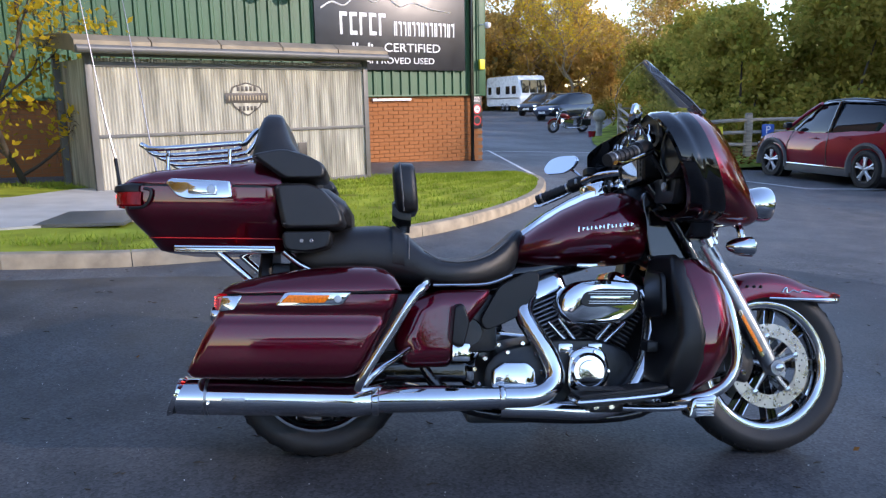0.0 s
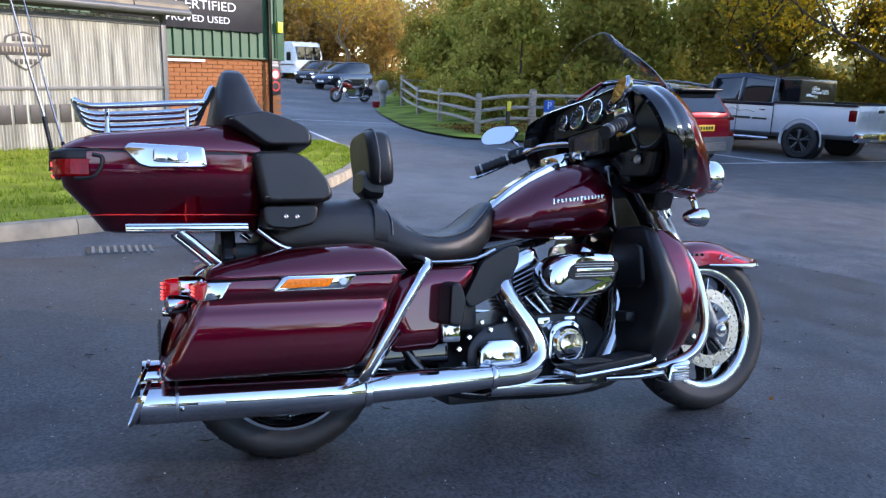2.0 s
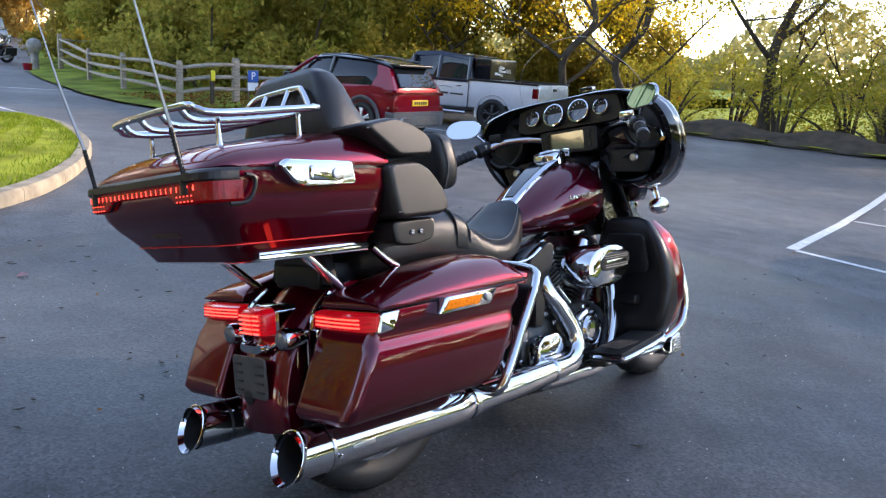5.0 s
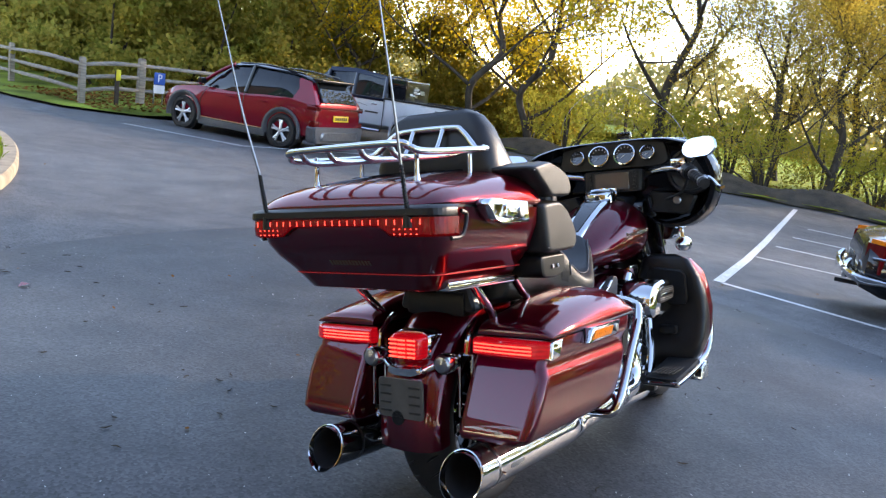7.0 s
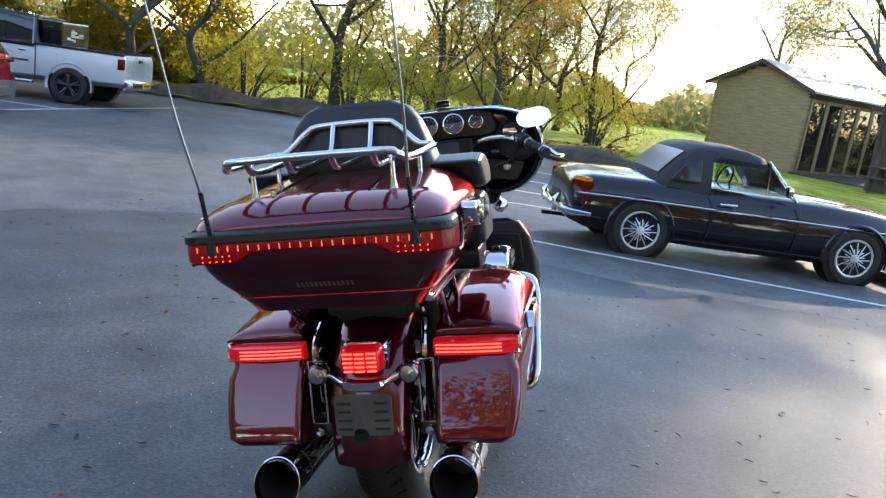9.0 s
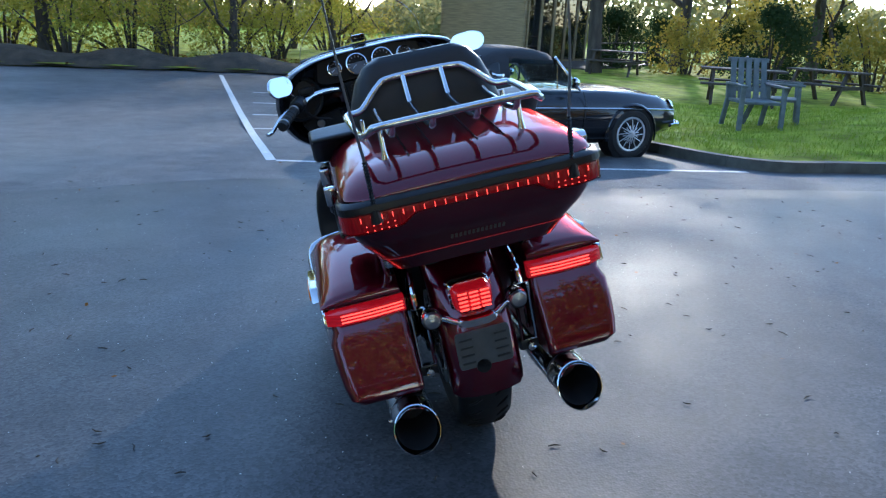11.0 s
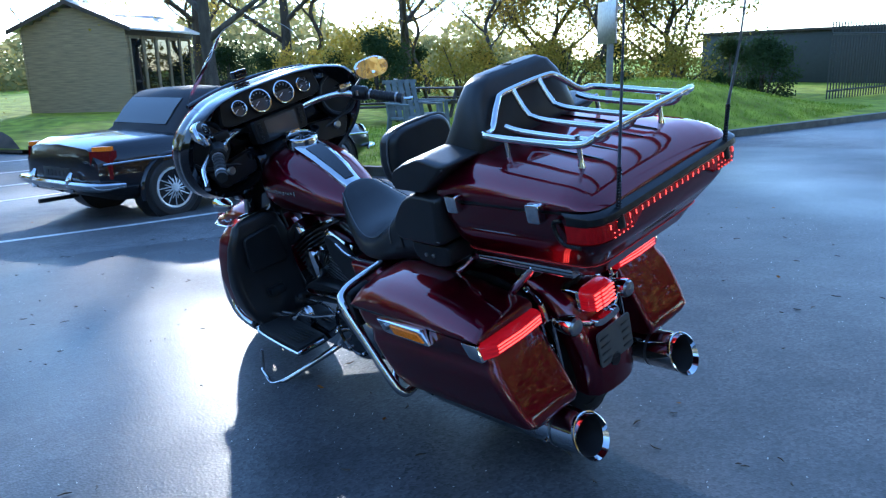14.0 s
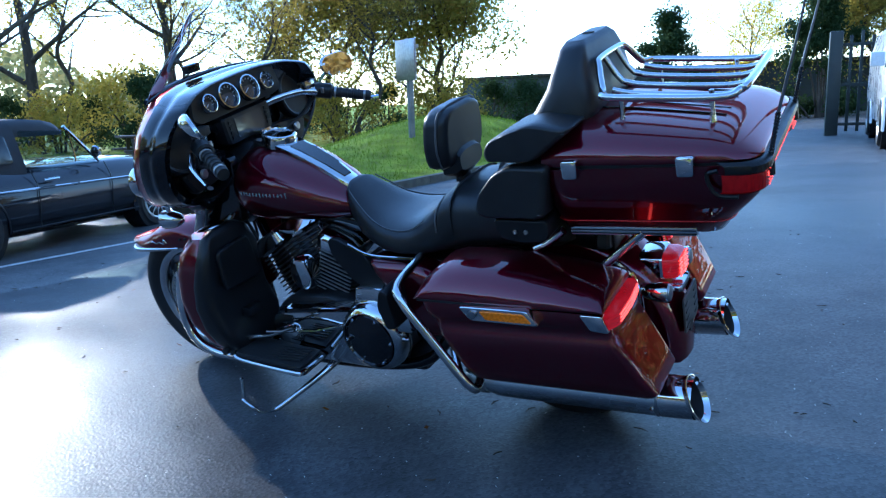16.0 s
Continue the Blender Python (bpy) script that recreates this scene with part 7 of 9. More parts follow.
def road_wheel(car, x, y, r, w, style, metal):
    s = 1 if y > 0 else -1
    h = w / 2
    c = (x, y, r)
    rim = r * 0.68
    tyre = part("wheel", lathe([(rim, -h * 0.8), (rim + 0.02, -h), (r - 0.03, -h), (r - 0.005, -h * 0.7), (r, 0), (r - 0.005, h * 0.7), (r - 0.03, h), (rim + 0.02, h), (rim, h * 0.8), (rim * 0.9, 0), (rim, -h * 0.8)], c, (0, 1, 0), 36), RUBBER, car, "black rubber tyre on its rim")
    part("rim", lathe([(rim * 1.02, s * h * 0.82), (rim * 0.98, s * h * 0.95), (rim * 0.9, s * h * 0.9), (rim * 0.88, s * h * 0.3), (0.0, s * h * 0.2)], c, (0, 1, 0), 36), metal if style == "wire" else BLACK_METAL, tyre)
    spokes = bmesh.new()
    if style == "wire":
        for k in range(48):
            a = 2 * math.pi * k / 48
            b = a + (0.35 if k % 2 else -0.35)
            tube([(x + 0.035 * math.cos(b), y + s * h * (1.05 if k % 4 < 2 else 0.7), r + 0.035 * math.sin(b)), (x + rim * 0.92 * math.cos(a), y + s * h * (0.5 if k % 2 else 0.75), r + rim * 0.92 * math.sin(a))], 0.0058, 5, spokes, steps=0)
    else:
        for k in range(5):
            for d in (-0.16, 0.16):
                a = 2 * math.pi * k / 5 + 0.3
                tube([(x + 0.04 * math.cos(a), y + s * h * 0.85, r + 0.04 * math.sin(a)), (x + rim * 0.6 * math.cos(a + d * 0.6), y + s * h * 0.86, r + rim * 0.6 * math.sin(a + d * 0.6)), (x + rim * 0.93 * math.cos(a + d), y + s * h * 0.8, r + rim * 0.93 * math.sin(a + d))], [0.03, 0.02, 0.022], 6, spokes, steps=0)
    part("spokes", spokes, metal, tyre, "wheel spokes")
    part("hub_cap", lathe([(0.0, s * h * 1.15), (0.03, s * h * 1.1), (0.045, s * h * 0.8)], c, (0, 1, 0), 16), metal, tyre)


def arch(car, x, y, r, material, w=0.06):
    """A wheel arch: dark opening and a lip over it."""
    s = 1 if y > 0 else -1
    part("wheel_well", lathe([(0.0, 0), (r * 1.13, 0), (r * 1.13, -0.22), (0.0, -0.22)], (x, y + s * 0.004, r), (0, s, 0), 32), PLASTIC, car)
    part("arch_lip", tube([(x + r * 1.2 * math.cos(a), y + s * 0.004, r + r * 1.2 * math.sin(a)) for a in (radians(-12 + 12 * k) for k in range(18))], w * 0.5, 8, steps=0, flat=0.5), material, car)


def window(car, pts, y, tilt, material=None, name="side_window"):
    """A side pane with the outline (x, z), leaning in by tilt for each metre of height."""
    s = 1 if y > 0 else -1
    zb = min(p[1] for p in pts)
    return part(name, slab(rounded(pts, 0.04), [(0.0, 0.0), (0.012, 0.0), (0.016, 0.01)], lambda u, v, d: (u, y + s * d - s * tilt * (v - zb), v)), material or CAR_GLASS, car)


def blank_plate(car, x, z, material, s=-1):
    p = part("number_plate", box(min(x, x + s * 0.015), max(x, x + s * 0.015), -0.25, 0.25, z, z + 0.11, 0.003), material, car)
    for k in range(6):
        part("plate_bar", box(min(x + s * 0.015, x + s * 0.018), max(x + s * 0.015, x + s * 0.018), -0.2 + 0.07 * k, -0.155 + 0.07 * k, z + 0.025, z + 0.085, 0), SIGN_BLACK, p)


WHEEL_ALLOY = mat("machined alloy", (0.6, 0.61, 0.63), 0.3, metal=0.7, var=0.1, bump=0)


def make_suv():
    car = thing("parked_suv", pose(9.38, 10.59, -0.378, 0, 0, 96.3), "dark red compact SUV with black roof parked by the fence", "car")
    clad = mat("grey body cladding", (0.085, 0.087, 0.092), 0.5, var=0.15, scale=20, bump=0.1)
    st = [(-1.98, 0.66, 0.42, 0.8), (-1.93, 0.76, 0.3, 0.94), (-1.7, 0.82, 0.22, 1.0), (-1.0, 0.845, 0.2, 0.98), (0.0, 0.845, 0.2, 0.95), (0.8, 0.845, 0.2, 0.93), (1.1, 0.84, 0.2, 0.92), (1.6, 0.81, 0.22, 0.85), (1.88, 0.74, 0.28, 0.74), (1.98, 0.62, 0.35, 0.6)]
    part("body", loft([car_ring(*s) for s in st]), CAR_RED, car, "dark red bodywork", 40)
    part("sill_cladding", box(-0.85, 0.85, -0.852, 0.852, 0.17, 0.32, 0.02), clad, car)
    cab = [(-1.85, 0.66, 0.98, 0.5, 1.02), (-1.62, 0.72, 0.98, 0.56, 1.36), (-1.2, 0.75, 0.97, 0.58, 1.45), (-0.3, 0.77, 0.95, 0.6, 1.475), (0.2, 0.77, 0.94, 0.58, 1.44), (0.55, 0.76, 0.93, 0.56, 1.28), (1.05, 0.72, 0.92, 0.6, 0.96)]
    part("cabin", loft([cabin_ring(*c) for c in cab]), CAR_GLASS, car, "dark tinted cabin glass", 40)
    part("roof", loft([[(x, y, z) for y, z in ((-w, zt - 0.035), (-w * 0.9, zt + 0.012), (0, zt + 0.035), (w * 0.9, zt + 0.012), (w, zt - 0.035))] for x, w, zt in ((-1.72, 0.56, 1.34), (-1.62, 0.58, 1.385), (-1.2, 0.6, 1.46), (-0.3, 0.615, 1.485), (0.2, 0.595, 1.45), (0.3, 0.58, 1.41))]), CAR_BLACK, car, "black roof panel")
    for s in (-1, 1):
        part("pillar", tube([(1.0, s * 0.715, 0.95), (0.55, s * 0.6, 1.27), (0.22, s * 0.592, 1.43)], 0.035, 8), CAR_RED, car)
        part("pillar", tube([(-0.25, s * 0.785, 0.94), (-0.3, s * 0.62, 1.46)], 0.03, 6, steps=0), CAR_BLACK, car)
        part("rear_quarter", slab(rounded([(-1.95, 0.9), (-1.2, 0.93), (-1.36, 1.1), (-1.36, 1.38), (-1.66, 1.33)], 0.05), [(0.66, 0.0), (0.775, 0.0), (0.8, 0.02)], lambda u, v, d: (u, s * (d - 0.03 - 0.42 * (v - 0.9)), v)), CAR_RED, car)
        part("tail_lamp", box(-1.97, -1.75, s * 0.72 - 0.08, s * 0.72 + 0.08, 0.82, 0.88, 0.015), RED_GLASS, car)
        part("lower_lamp", box(-1.98, -1.84, s * 0.74 - 0.08, s * 0.74 + 0.08, 0.5, 0.62, 0.03), RED_GLASS, car)
        part("door_mirror", side_slab([(0.72, 0.97), (0.84, 0.98), (0.83, 1.08), (0.74, 1.09)], s * 0.8, s * 0.95, 0.03, 0.03), CAR_BLACK, car)
        part("door_handle", box(0.0, 0.16, s * 0.85 - 0.012, s * 0.85 + 0.012, 0.8, 0.825, 0.006), CAR_RED, car)
        part("door_handle", box(-0.85, -0.69, s * 0.85 - 0.012, s * 0.85 + 0.012, 0.82, 0.845, 0.006), CAR_RED, car)
        part("door_gap", tube([(-0.28, s * 0.848, 0.32), (-0.26, s * 0.85, 0.65), (-0.25, s * 0.8, 0.93)], 0.006, 5), PLASTIC, car)
        part("door_gap", tube([(0.78, s * 0.846, 0.32), (0.82, s * 0.848, 0.65), (0.7, s * 0.8, 0.92)], 0.006, 5), PLASTIC, car)
        part("sill_trim", tube([(-0.8, s * 0.858, 0.32), (0.8, s * 0.858, 0.32)], 0.014, 6, steps=0), CHROME, car)
        part("roof_rail", tube([(-1.5, s * 0.56, 1.44), (-0.6, s * 0.58, 1.51), (0.1, s * 0.57, 1.475)], 0.018, 6), CAR_BLACK, car)
        for x in (-1.24, 1.24):
            arch(car, x, s * 0.82, 0.33, clad, 0.16), road_wheel(car, x, s * 0.775, 0.335, 0.2, "alloy", WHEEL_ALLOY)
        part("headlamp", box(1.78, 1.93, s * 0.62 - 0.1, s * 0.62 + 0.1, 0.55, 0.68, 0.03), SMOKED, car)
    part("bumper", front_slab([(-0.62, 0.26), (0.62, 0.26), (0.6, 0.42), (-0.6, 0.42)], -2.03, -1.9, 0.05, 0.03), DULL_METAL, car, "grey rear bumper")
    part("rear_window", loft([[(-1.955, -0.58, 0.98), (-1.955, 0.58, 0.98), (-1.92, 0.58, 0.98), (-1.92, -0.58, 0.98)], [(-1.72, -0.5, 1.33), (-1.72, 0.5, 1.33), (-1.68, 0.5, 1.33), (-1.68, -0.5, 1.33)]]), CAR_GLASS, car)
    part("spoiler", box(-1.86, -1.6, -0.54, 0.54, 1.34, 1.39, 0.02), CAR_BLACK, car)
    part("light_strip", box(-1.995, -1.93, -0.76, 0.76, 0.855, 0.885, 0.01), RED_GLASS, car)
    part("rear_cladding", front_slab([(-0.8, 0.2), (0.8, 0.2), (0.84, 0.52), (-0.84, 0.52)], -2.0, -1.78, 0.06, 0.03), clad, car)
    blank_plate(car, -1.985, 0.63, PLATE_YELLOW)


def make_pickup():
    car = thing("pickup_truck", pose(13.3, 10.95, -0.378, 0, 0, 101), "silver double-cab pickup truck with a dark cab parked nose in", "pickup truck")
    st = [(-2.7, 0.9, 0.5, 1.02), (-2.66, 0.93, 0.45, 1.12), (-1.6, 0.94, 0.42, 1.12), (-0.9, 0.94, 0.4, 1.12), (0.5, 0.94, 0.38, 1.1), (1.0, 0.94, 0.38, 1.1), (1.6, 0.93, 0.4, 1.08), (2.3, 0.9, 0.42, 1.02), (2.45, 0.8, 0.5, 0.85)]
    part("body", loft([car_ring(*s, 0.0, 0.97) for s in st]), SILVER, car, "silver lower bodywork", 40)
    cab = [(-0.95, 0.85, 1.1, 0.7, 1.14), (-0.82, 0.86, 1.1, 0.72, 1.66), (0.0, 0.87, 1.1, 0.74, 1.72), (0.7, 0.86, 1.1, 0.72, 1.68), (1.35, 0.82, 1.08, 0.74, 1.12)]
    part("cabin", loft([cabin_ring(*c) for c in cab]), CAR_GLASS, car, "dark cab glass", 40)
    part("cab_roof", loft([[(x, y, z) for y, z in ((-w, zt - 0.1), (-w * 0.92, zt), (0, zt + 0.03), (w * 0.92, zt), (w, zt - 0.1))] for x, w, zt in ((-0.88, 0.74, 1.64), (0.0, 0.765, 1.735), (0.72, 0.74, 1.69))]), NAVY, car, "dark blue cab roof")
    for s in (-1, 1):
        for x in (-0.88, -0.05, 0.72):
            part("pillar", tube([(x, s * 0.875, 1.1), (x * 0.97, s * 0.76, 1.62)], 0.045, 8, steps=0), NAVY, car)
        part("cab_side", box(-0.9, 1.0, s * 0.93 - 0.02, s * 0.93 + 0.02, 1.05, 1.12, 0.015), NAVY, car)
        part("bed_rail", box(-2.68, -0.9, s * 0.9 - 0.045, s * 0.9 + 0.045, 1.1, 1.15, 0.015), PLASTIC, car)
        part("tail_lamp", box(-2.69, -2.55, s * 0.87 - 0.075, s * 0.87 + 0.075, 0.82, 1.04, 0.02), RED_GLASS, car, "red tail lamp")
        part("door_gap", tube([(-0.05, s * 0.943, 0.45), (-0.05, s * 0.945, 1.1)], 0.007, 5, steps=0), PLASTIC, car)
        part("door_gap", tube([(-0.93, s * 0.943, 0.45), (-0.93, s * 0.945, 1.12)], 0.009, 5, steps=0), PLASTIC, car)
        part("side_step", tube([(-0.9, s * 0.96, 0.36), (0.95, s * 0.96, 0.36)], 0.035, 10, steps=0), CHROME, car)
        for x0, x1, z0, z1 in ((0.3, 0.38, 0.7, 0.84), (0.42, 0.5, 0.7, 0.84), (0.54, 0.62, 0.7, 0.84), (-0.8, -0.45, 0.75, 0.79), (-0.4, 0.22, 0.75, 0.8)):
            part("graphic_bar", box(x0, x1, s * 0.947 - 0.003, s * 0.947 + 0.003, z0, z1, 0.001), DARK_INK, car, "dark plain bar of the door graphics")
        part("ridge_line", tube([(-0.5, s * 0.948, 0.9), (-0.3, s * 0.949, 0.94), (-0.1, s * 0.95, 0.91), (0.05, s * 0.95, 0.98), (0.2, s * 0.95, 0.93), (0.35, s * 0.949, 1.0), (0.6, s * 0.948, 0.9)], 0.006, 5, steps=0), DARK_INK, car, "dark zigzag line of the door graphics")
        part("door_mirror", side_slab([(0.75, 1.14), (0.9, 1.15), (0.9, 1.32), (0.77, 1.32)], s * 0.93, s * 1.1, 0.03, 0.03), PLASTIC, car)
        part("door_handle", box(-0.75, -0.6, s * 0.95 - 0.01, s * 0.95 + 0.01, 0.95, 0.98, 0.006), CHROME, car)
        for x in (-1.6, 1.6):
            arch(car, x, s * 0.92, 0.37, SILVER, 0.08), road_wheel(car, x, s * 0.86, 0.37, 0.24, "alloy", BLACK_METAL)
    part("tailgate", front_slab([(-0.78, 0.6), (0.78, 0.6), (0.78, 1.12), (-0.78, 1.12)], -2.7, -2.64, 0.03, 0.01), WHITE_PAINT, car, "pale tailgate")
    part("tailgate_handle", box(-2.72, -2.69, -0.1, 0.1, 0.98, 1.04, 0.005), PLASTIC, car)
    part("bumper", box(-2.86, -2.66, -0.88, 0.88, 0.42, 0.6, 0.03), CHROME, car, "chrome step bumper")
    part("bed_load", box(-1.35, -0.92, -0.7, 0.7, 1.1, 1.62, 0.04), CAR_BLACK, car, "dark rear cab window with patterned film")
    for k in range(12):
        a, b = float(rng.uniform(-0.6, 0.4)), float(rng.uniform(1.2, 1.5))
        part("film_patch", box(-1.358, -1.35, a, a + float(rng.uniform(0.1, 0.3)), b, b + float(rng.uniform(0.03, 0.08)), 0.002), PALE_INK if k % 2 else DULL_METAL, car)
    blank_plate(car, -2.86, 0.46, PLATE_YELLOW)


DOOR_GLASS = clear_film("clear door glass", (0.8, 0.86, 0.86), 0.02)
HOOD_PANE = mat("cloudy plastic pane", (0.025, 0.027, 0.03), 0.18, spec=0.35, var=0.15, scale=4, bump=0.02)
WIRE = mat("silver wire wheel", (0.72, 0.72, 0.72), 0.3, metal=0.5, var=0.1, bump=0.02)


def make_roadster():
    h = math.degrees(math.atan2(-2.28, 0.39))
    car = thing("classic_roadster", pose(6.48, -2.55, ground_z(6.4, -2.5), 0, 0, h) @ Matrix.Diagonal((0.97, 0.97, 0.97, 1)), "black classic roadster with its soft top up and wire wheels", "car")
    st = [(-1.93, 0.5, 0.38, 0.6), (-1.88, 0.66, 0.3, 0.72), (-1.7, 0.72, 0.24, 0.78), (-1.15, 0.75, 0.2, 0.8), (-0.5, 0.755, 0.18, 0.79), (0.3, 0.755, 0.18, 0.79), (0.8, 0.75, 0.18, 0.79), (1.2, 0.74, 0.2, 0.77), (1.6, 0.7, 0.24, 0.73), (1.85, 0.64, 0.3, 0.66), (1.93, 0.5, 0.36, 0.56)]
    part("body", loft([car_ring(*s, 0.045, 0.86) for s in st]), CAR_BLACK, car, "glossy black bodywork", 45)
    cloth = mat("black hood cloth", (0.02, 0.02, 0.023), 0.7, var=0.2, scale=30, bump=0.3, fine=200)
    hood = [(-1.04, 0.6, 0.8, 0.52, 0.83), (-0.98, 0.62, 0.8, 0.54, 0.9), (-0.84, 0.645, 0.8, 0.55, 1.06), (-0.74, 0.655, 0.8, 0.545, 1.155), (-0.66, 0.66, 0.8, 0.545, 1.2), (-0.56, 0.665, 0.8, 0.55, 1.222), (-0.48, 0.668, 0.8, 0.55, 1.23)]
    part("soft_top", loft([cabin_ring(*c) for c in hood]), cloth, car, "black fabric soft top", 50)
    part("hood_roof", loft([cabin_ring(x, w + 0.015, 1.13, w, z) for x, w, z in ((-0.5, 0.55, 1.23), (-0.3, 0.55, 1.24), (-0.1, 0.545, 1.23), (0.04, 0.535, 1.2), (0.11, 0.525, 1.165))]), cloth, car, "", 50)
    part("rear_window", loft([[(x - 0.006, -w, z), (x - 0.006, w, z), (x + 0.012, w, z - 0.01), (x + 0.012, -w, z - 0.01)] for x, w, z in ((-0.995, 0.46, 0.9), (-0.865, 0.46, 1.055), (-0.76, 0.45, 1.15))]), HOOD_PANE, car, "clear plastic hood window", 30)
    for sy in (-0.3, 0.3):
        part("seat", box(-0.6, -0.43, sy - 0.22, sy + 0.22, 0.7, 1.02, 0.05), LEATHER, car)
    part("steering_wheel", tube([(0.05 + 0.05 * math.sin(a), 0.32 + 0.18 * math.cos(a), 0.86 + 0.16 * math.sin(a)) for a in (math.pi * k / 8 for k in range(17))], 0.012, 6, steps=0), PLASTIC, car)
    part("windscreen", loft([[(x, y, z) for y, z in ((-w, 0), (w, 0))] and [(x - 0.0, -w, z), (x, w, z), (x + 0.02, w, z), (x + 0.02, -w, z)] for x, w, z in ((0.44, 0.62, 0.8), (0.27, 0.58, 0.98), (0.12, 0.54, 1.15))]), clear_film("windscreen glass", (0.75, 0.8, 0.8)), car, "raked windscreen", 30)
    for s in (-1, 1):
        part("screen_pillar", tube([(0.46, s * 0.635, 0.79), (0.12, s * 0.55, 1.16)], 0.016, 8, steps=0), CHROME, car)
        window(car, [(-0.47, 0.83), (0.36, 0.83), (0.1, 1.12), (-0.45, 1.14)], s * 0.665, 0.3, DOOR_GLASS)
        part("quarter_frame", tube([(0.38, s * 0.685, 0.82), (0.12, s * 0.6, 1.12), (0.1, s * 0.69, 0.82)], 0.01, 6, steps=0), CHROME, car)
        window(car, [(-0.93, 0.85), (-0.6, 0.85), (-0.6, 1.1), (-0.74, 1.06)], s * 0.652, 0.32, HOOD_PANE, "quarter_window")
        part("side_trim", tube([(-1.85, s * 0.7, 0.6), (-1.2, s * 0.755, 0.615), (0.0, s * 0.762, 0.61), (1.2, s * 0.745, 0.6), (1.8, s * 0.67, 0.58)], 0.011, 6), CHROME, car, "chrome side strip")
        part("sill_strip", tube([(-0.8, s * 0.755, 0.26), (0.85, s * 0.755, 0.26)], 0.008, 6, steps=0), PLASTIC, car)
        part("door_gap", tube([(0.45, s * 0.756, 0.26), (0.47, s * 0.76, 0.6), (0.45, s * 0.7, 0.79)], 0.005, 5), PLASTIC, car)
        part("door_gap", tube([(-0.48, s * 0.757, 0.26), (-0.46, s * 0.76, 0.6), (-0.48, s * 0.7, 0.79)], 0.005, 5), PLASTIC, car)
        part("door_handle", tube([(-0.4, s * 0.77, 0.68), (-0.22, s * 0.77, 0.685)], 0.014, 8, steps=0), CHROME, car)
        part("door_mirror", lathe([(0, 0.02), (0.05, 0.015), (0.06, 0.0), (0.04, -0.04), (0, -0.05)], (0.27, s * 0.78, 0.9), (-1, 0, 0), 14), CHROME, car)
        part("tail_lamp", loft([[(x, s * y, z) for x, y in ((-1.9, 0.57), (-1.78, 0.7), (-1.7, 0.69), (-1.76, 0.56))] for z in (0.46, 0.56, 0.72)]), RED_GLASS, car, "upright red tail lamp")
        part("amber_lamp", loft([[(x, s * y, z) for x, y in ((-1.88, 0.59), (-1.79, 0.69), (-1.72, 0.68), (-1.78, 0.57))] for z in (0.722, 0.76)]), AMBER, car)
        part("over_rider", tube([(-1.99, s * 0.34, 0.34), (-2.0, s * 0.34, 0.45), (-1.97, s * 0.34, 0.52)], [0.03, 0.035, 0.015], 8), CHROME, car)
        part("headlamp", lathe([(0.0, 0.03), (0.06, 0.025), (0.085, 0.0), (0.09, -0.03)], (1.86, s * 0.5, 0.6), (1, 0, 0.1), 18), MIRROR, car)
        for x in (-1.155, 1.155):
            arch(car, x, s * 0.735, 0.295, CAR_BLACK, 0.05), road_wheel(car, x, s * 0.67, 0.3, 0.17, "wire", WIRE)
    part("bumper", tube([(-1.7, -0.78, 0.4), (-1.93, -0.68, 0.4), (-1.99, 0, 0.4), (-1.93, 0.68, 0.4), (-1.7, 0.78, 0.4)], [0.02, 0.04, 0.045, 0.04, 0.02], 10, flat=1.3), CHROME, car, "chrome rear bumper")
    part("bumper", tube([(1.72, -0.74, 0.4), (1.9, -0.62, 0.4), (1.98, 0, 0.4), (1.9, 0.62, 0.4), (1.72, 0.74, 0.4)], [0.02, 0.04, 0.045, 0.04, 0.02], 10, flat=1.3), CHROME, car, "chrome front bumper")
    part("exhaust_tip", tube([(-1.6, 0.3, 0.2), (-2.0, 0.3, 0.2)], 0.022, 10, steps=0), BLACK_METAL, car)
    part("bonnet_line", tube([(0.7, -0.5, 0.825), (1.2, -0.5, 0.805), (1.75, -0.45, 0.715)], 0.004, 5), PLASTIC, car)
    blank_plate(car, -1.92, 0.44, SIGN_BLACK)


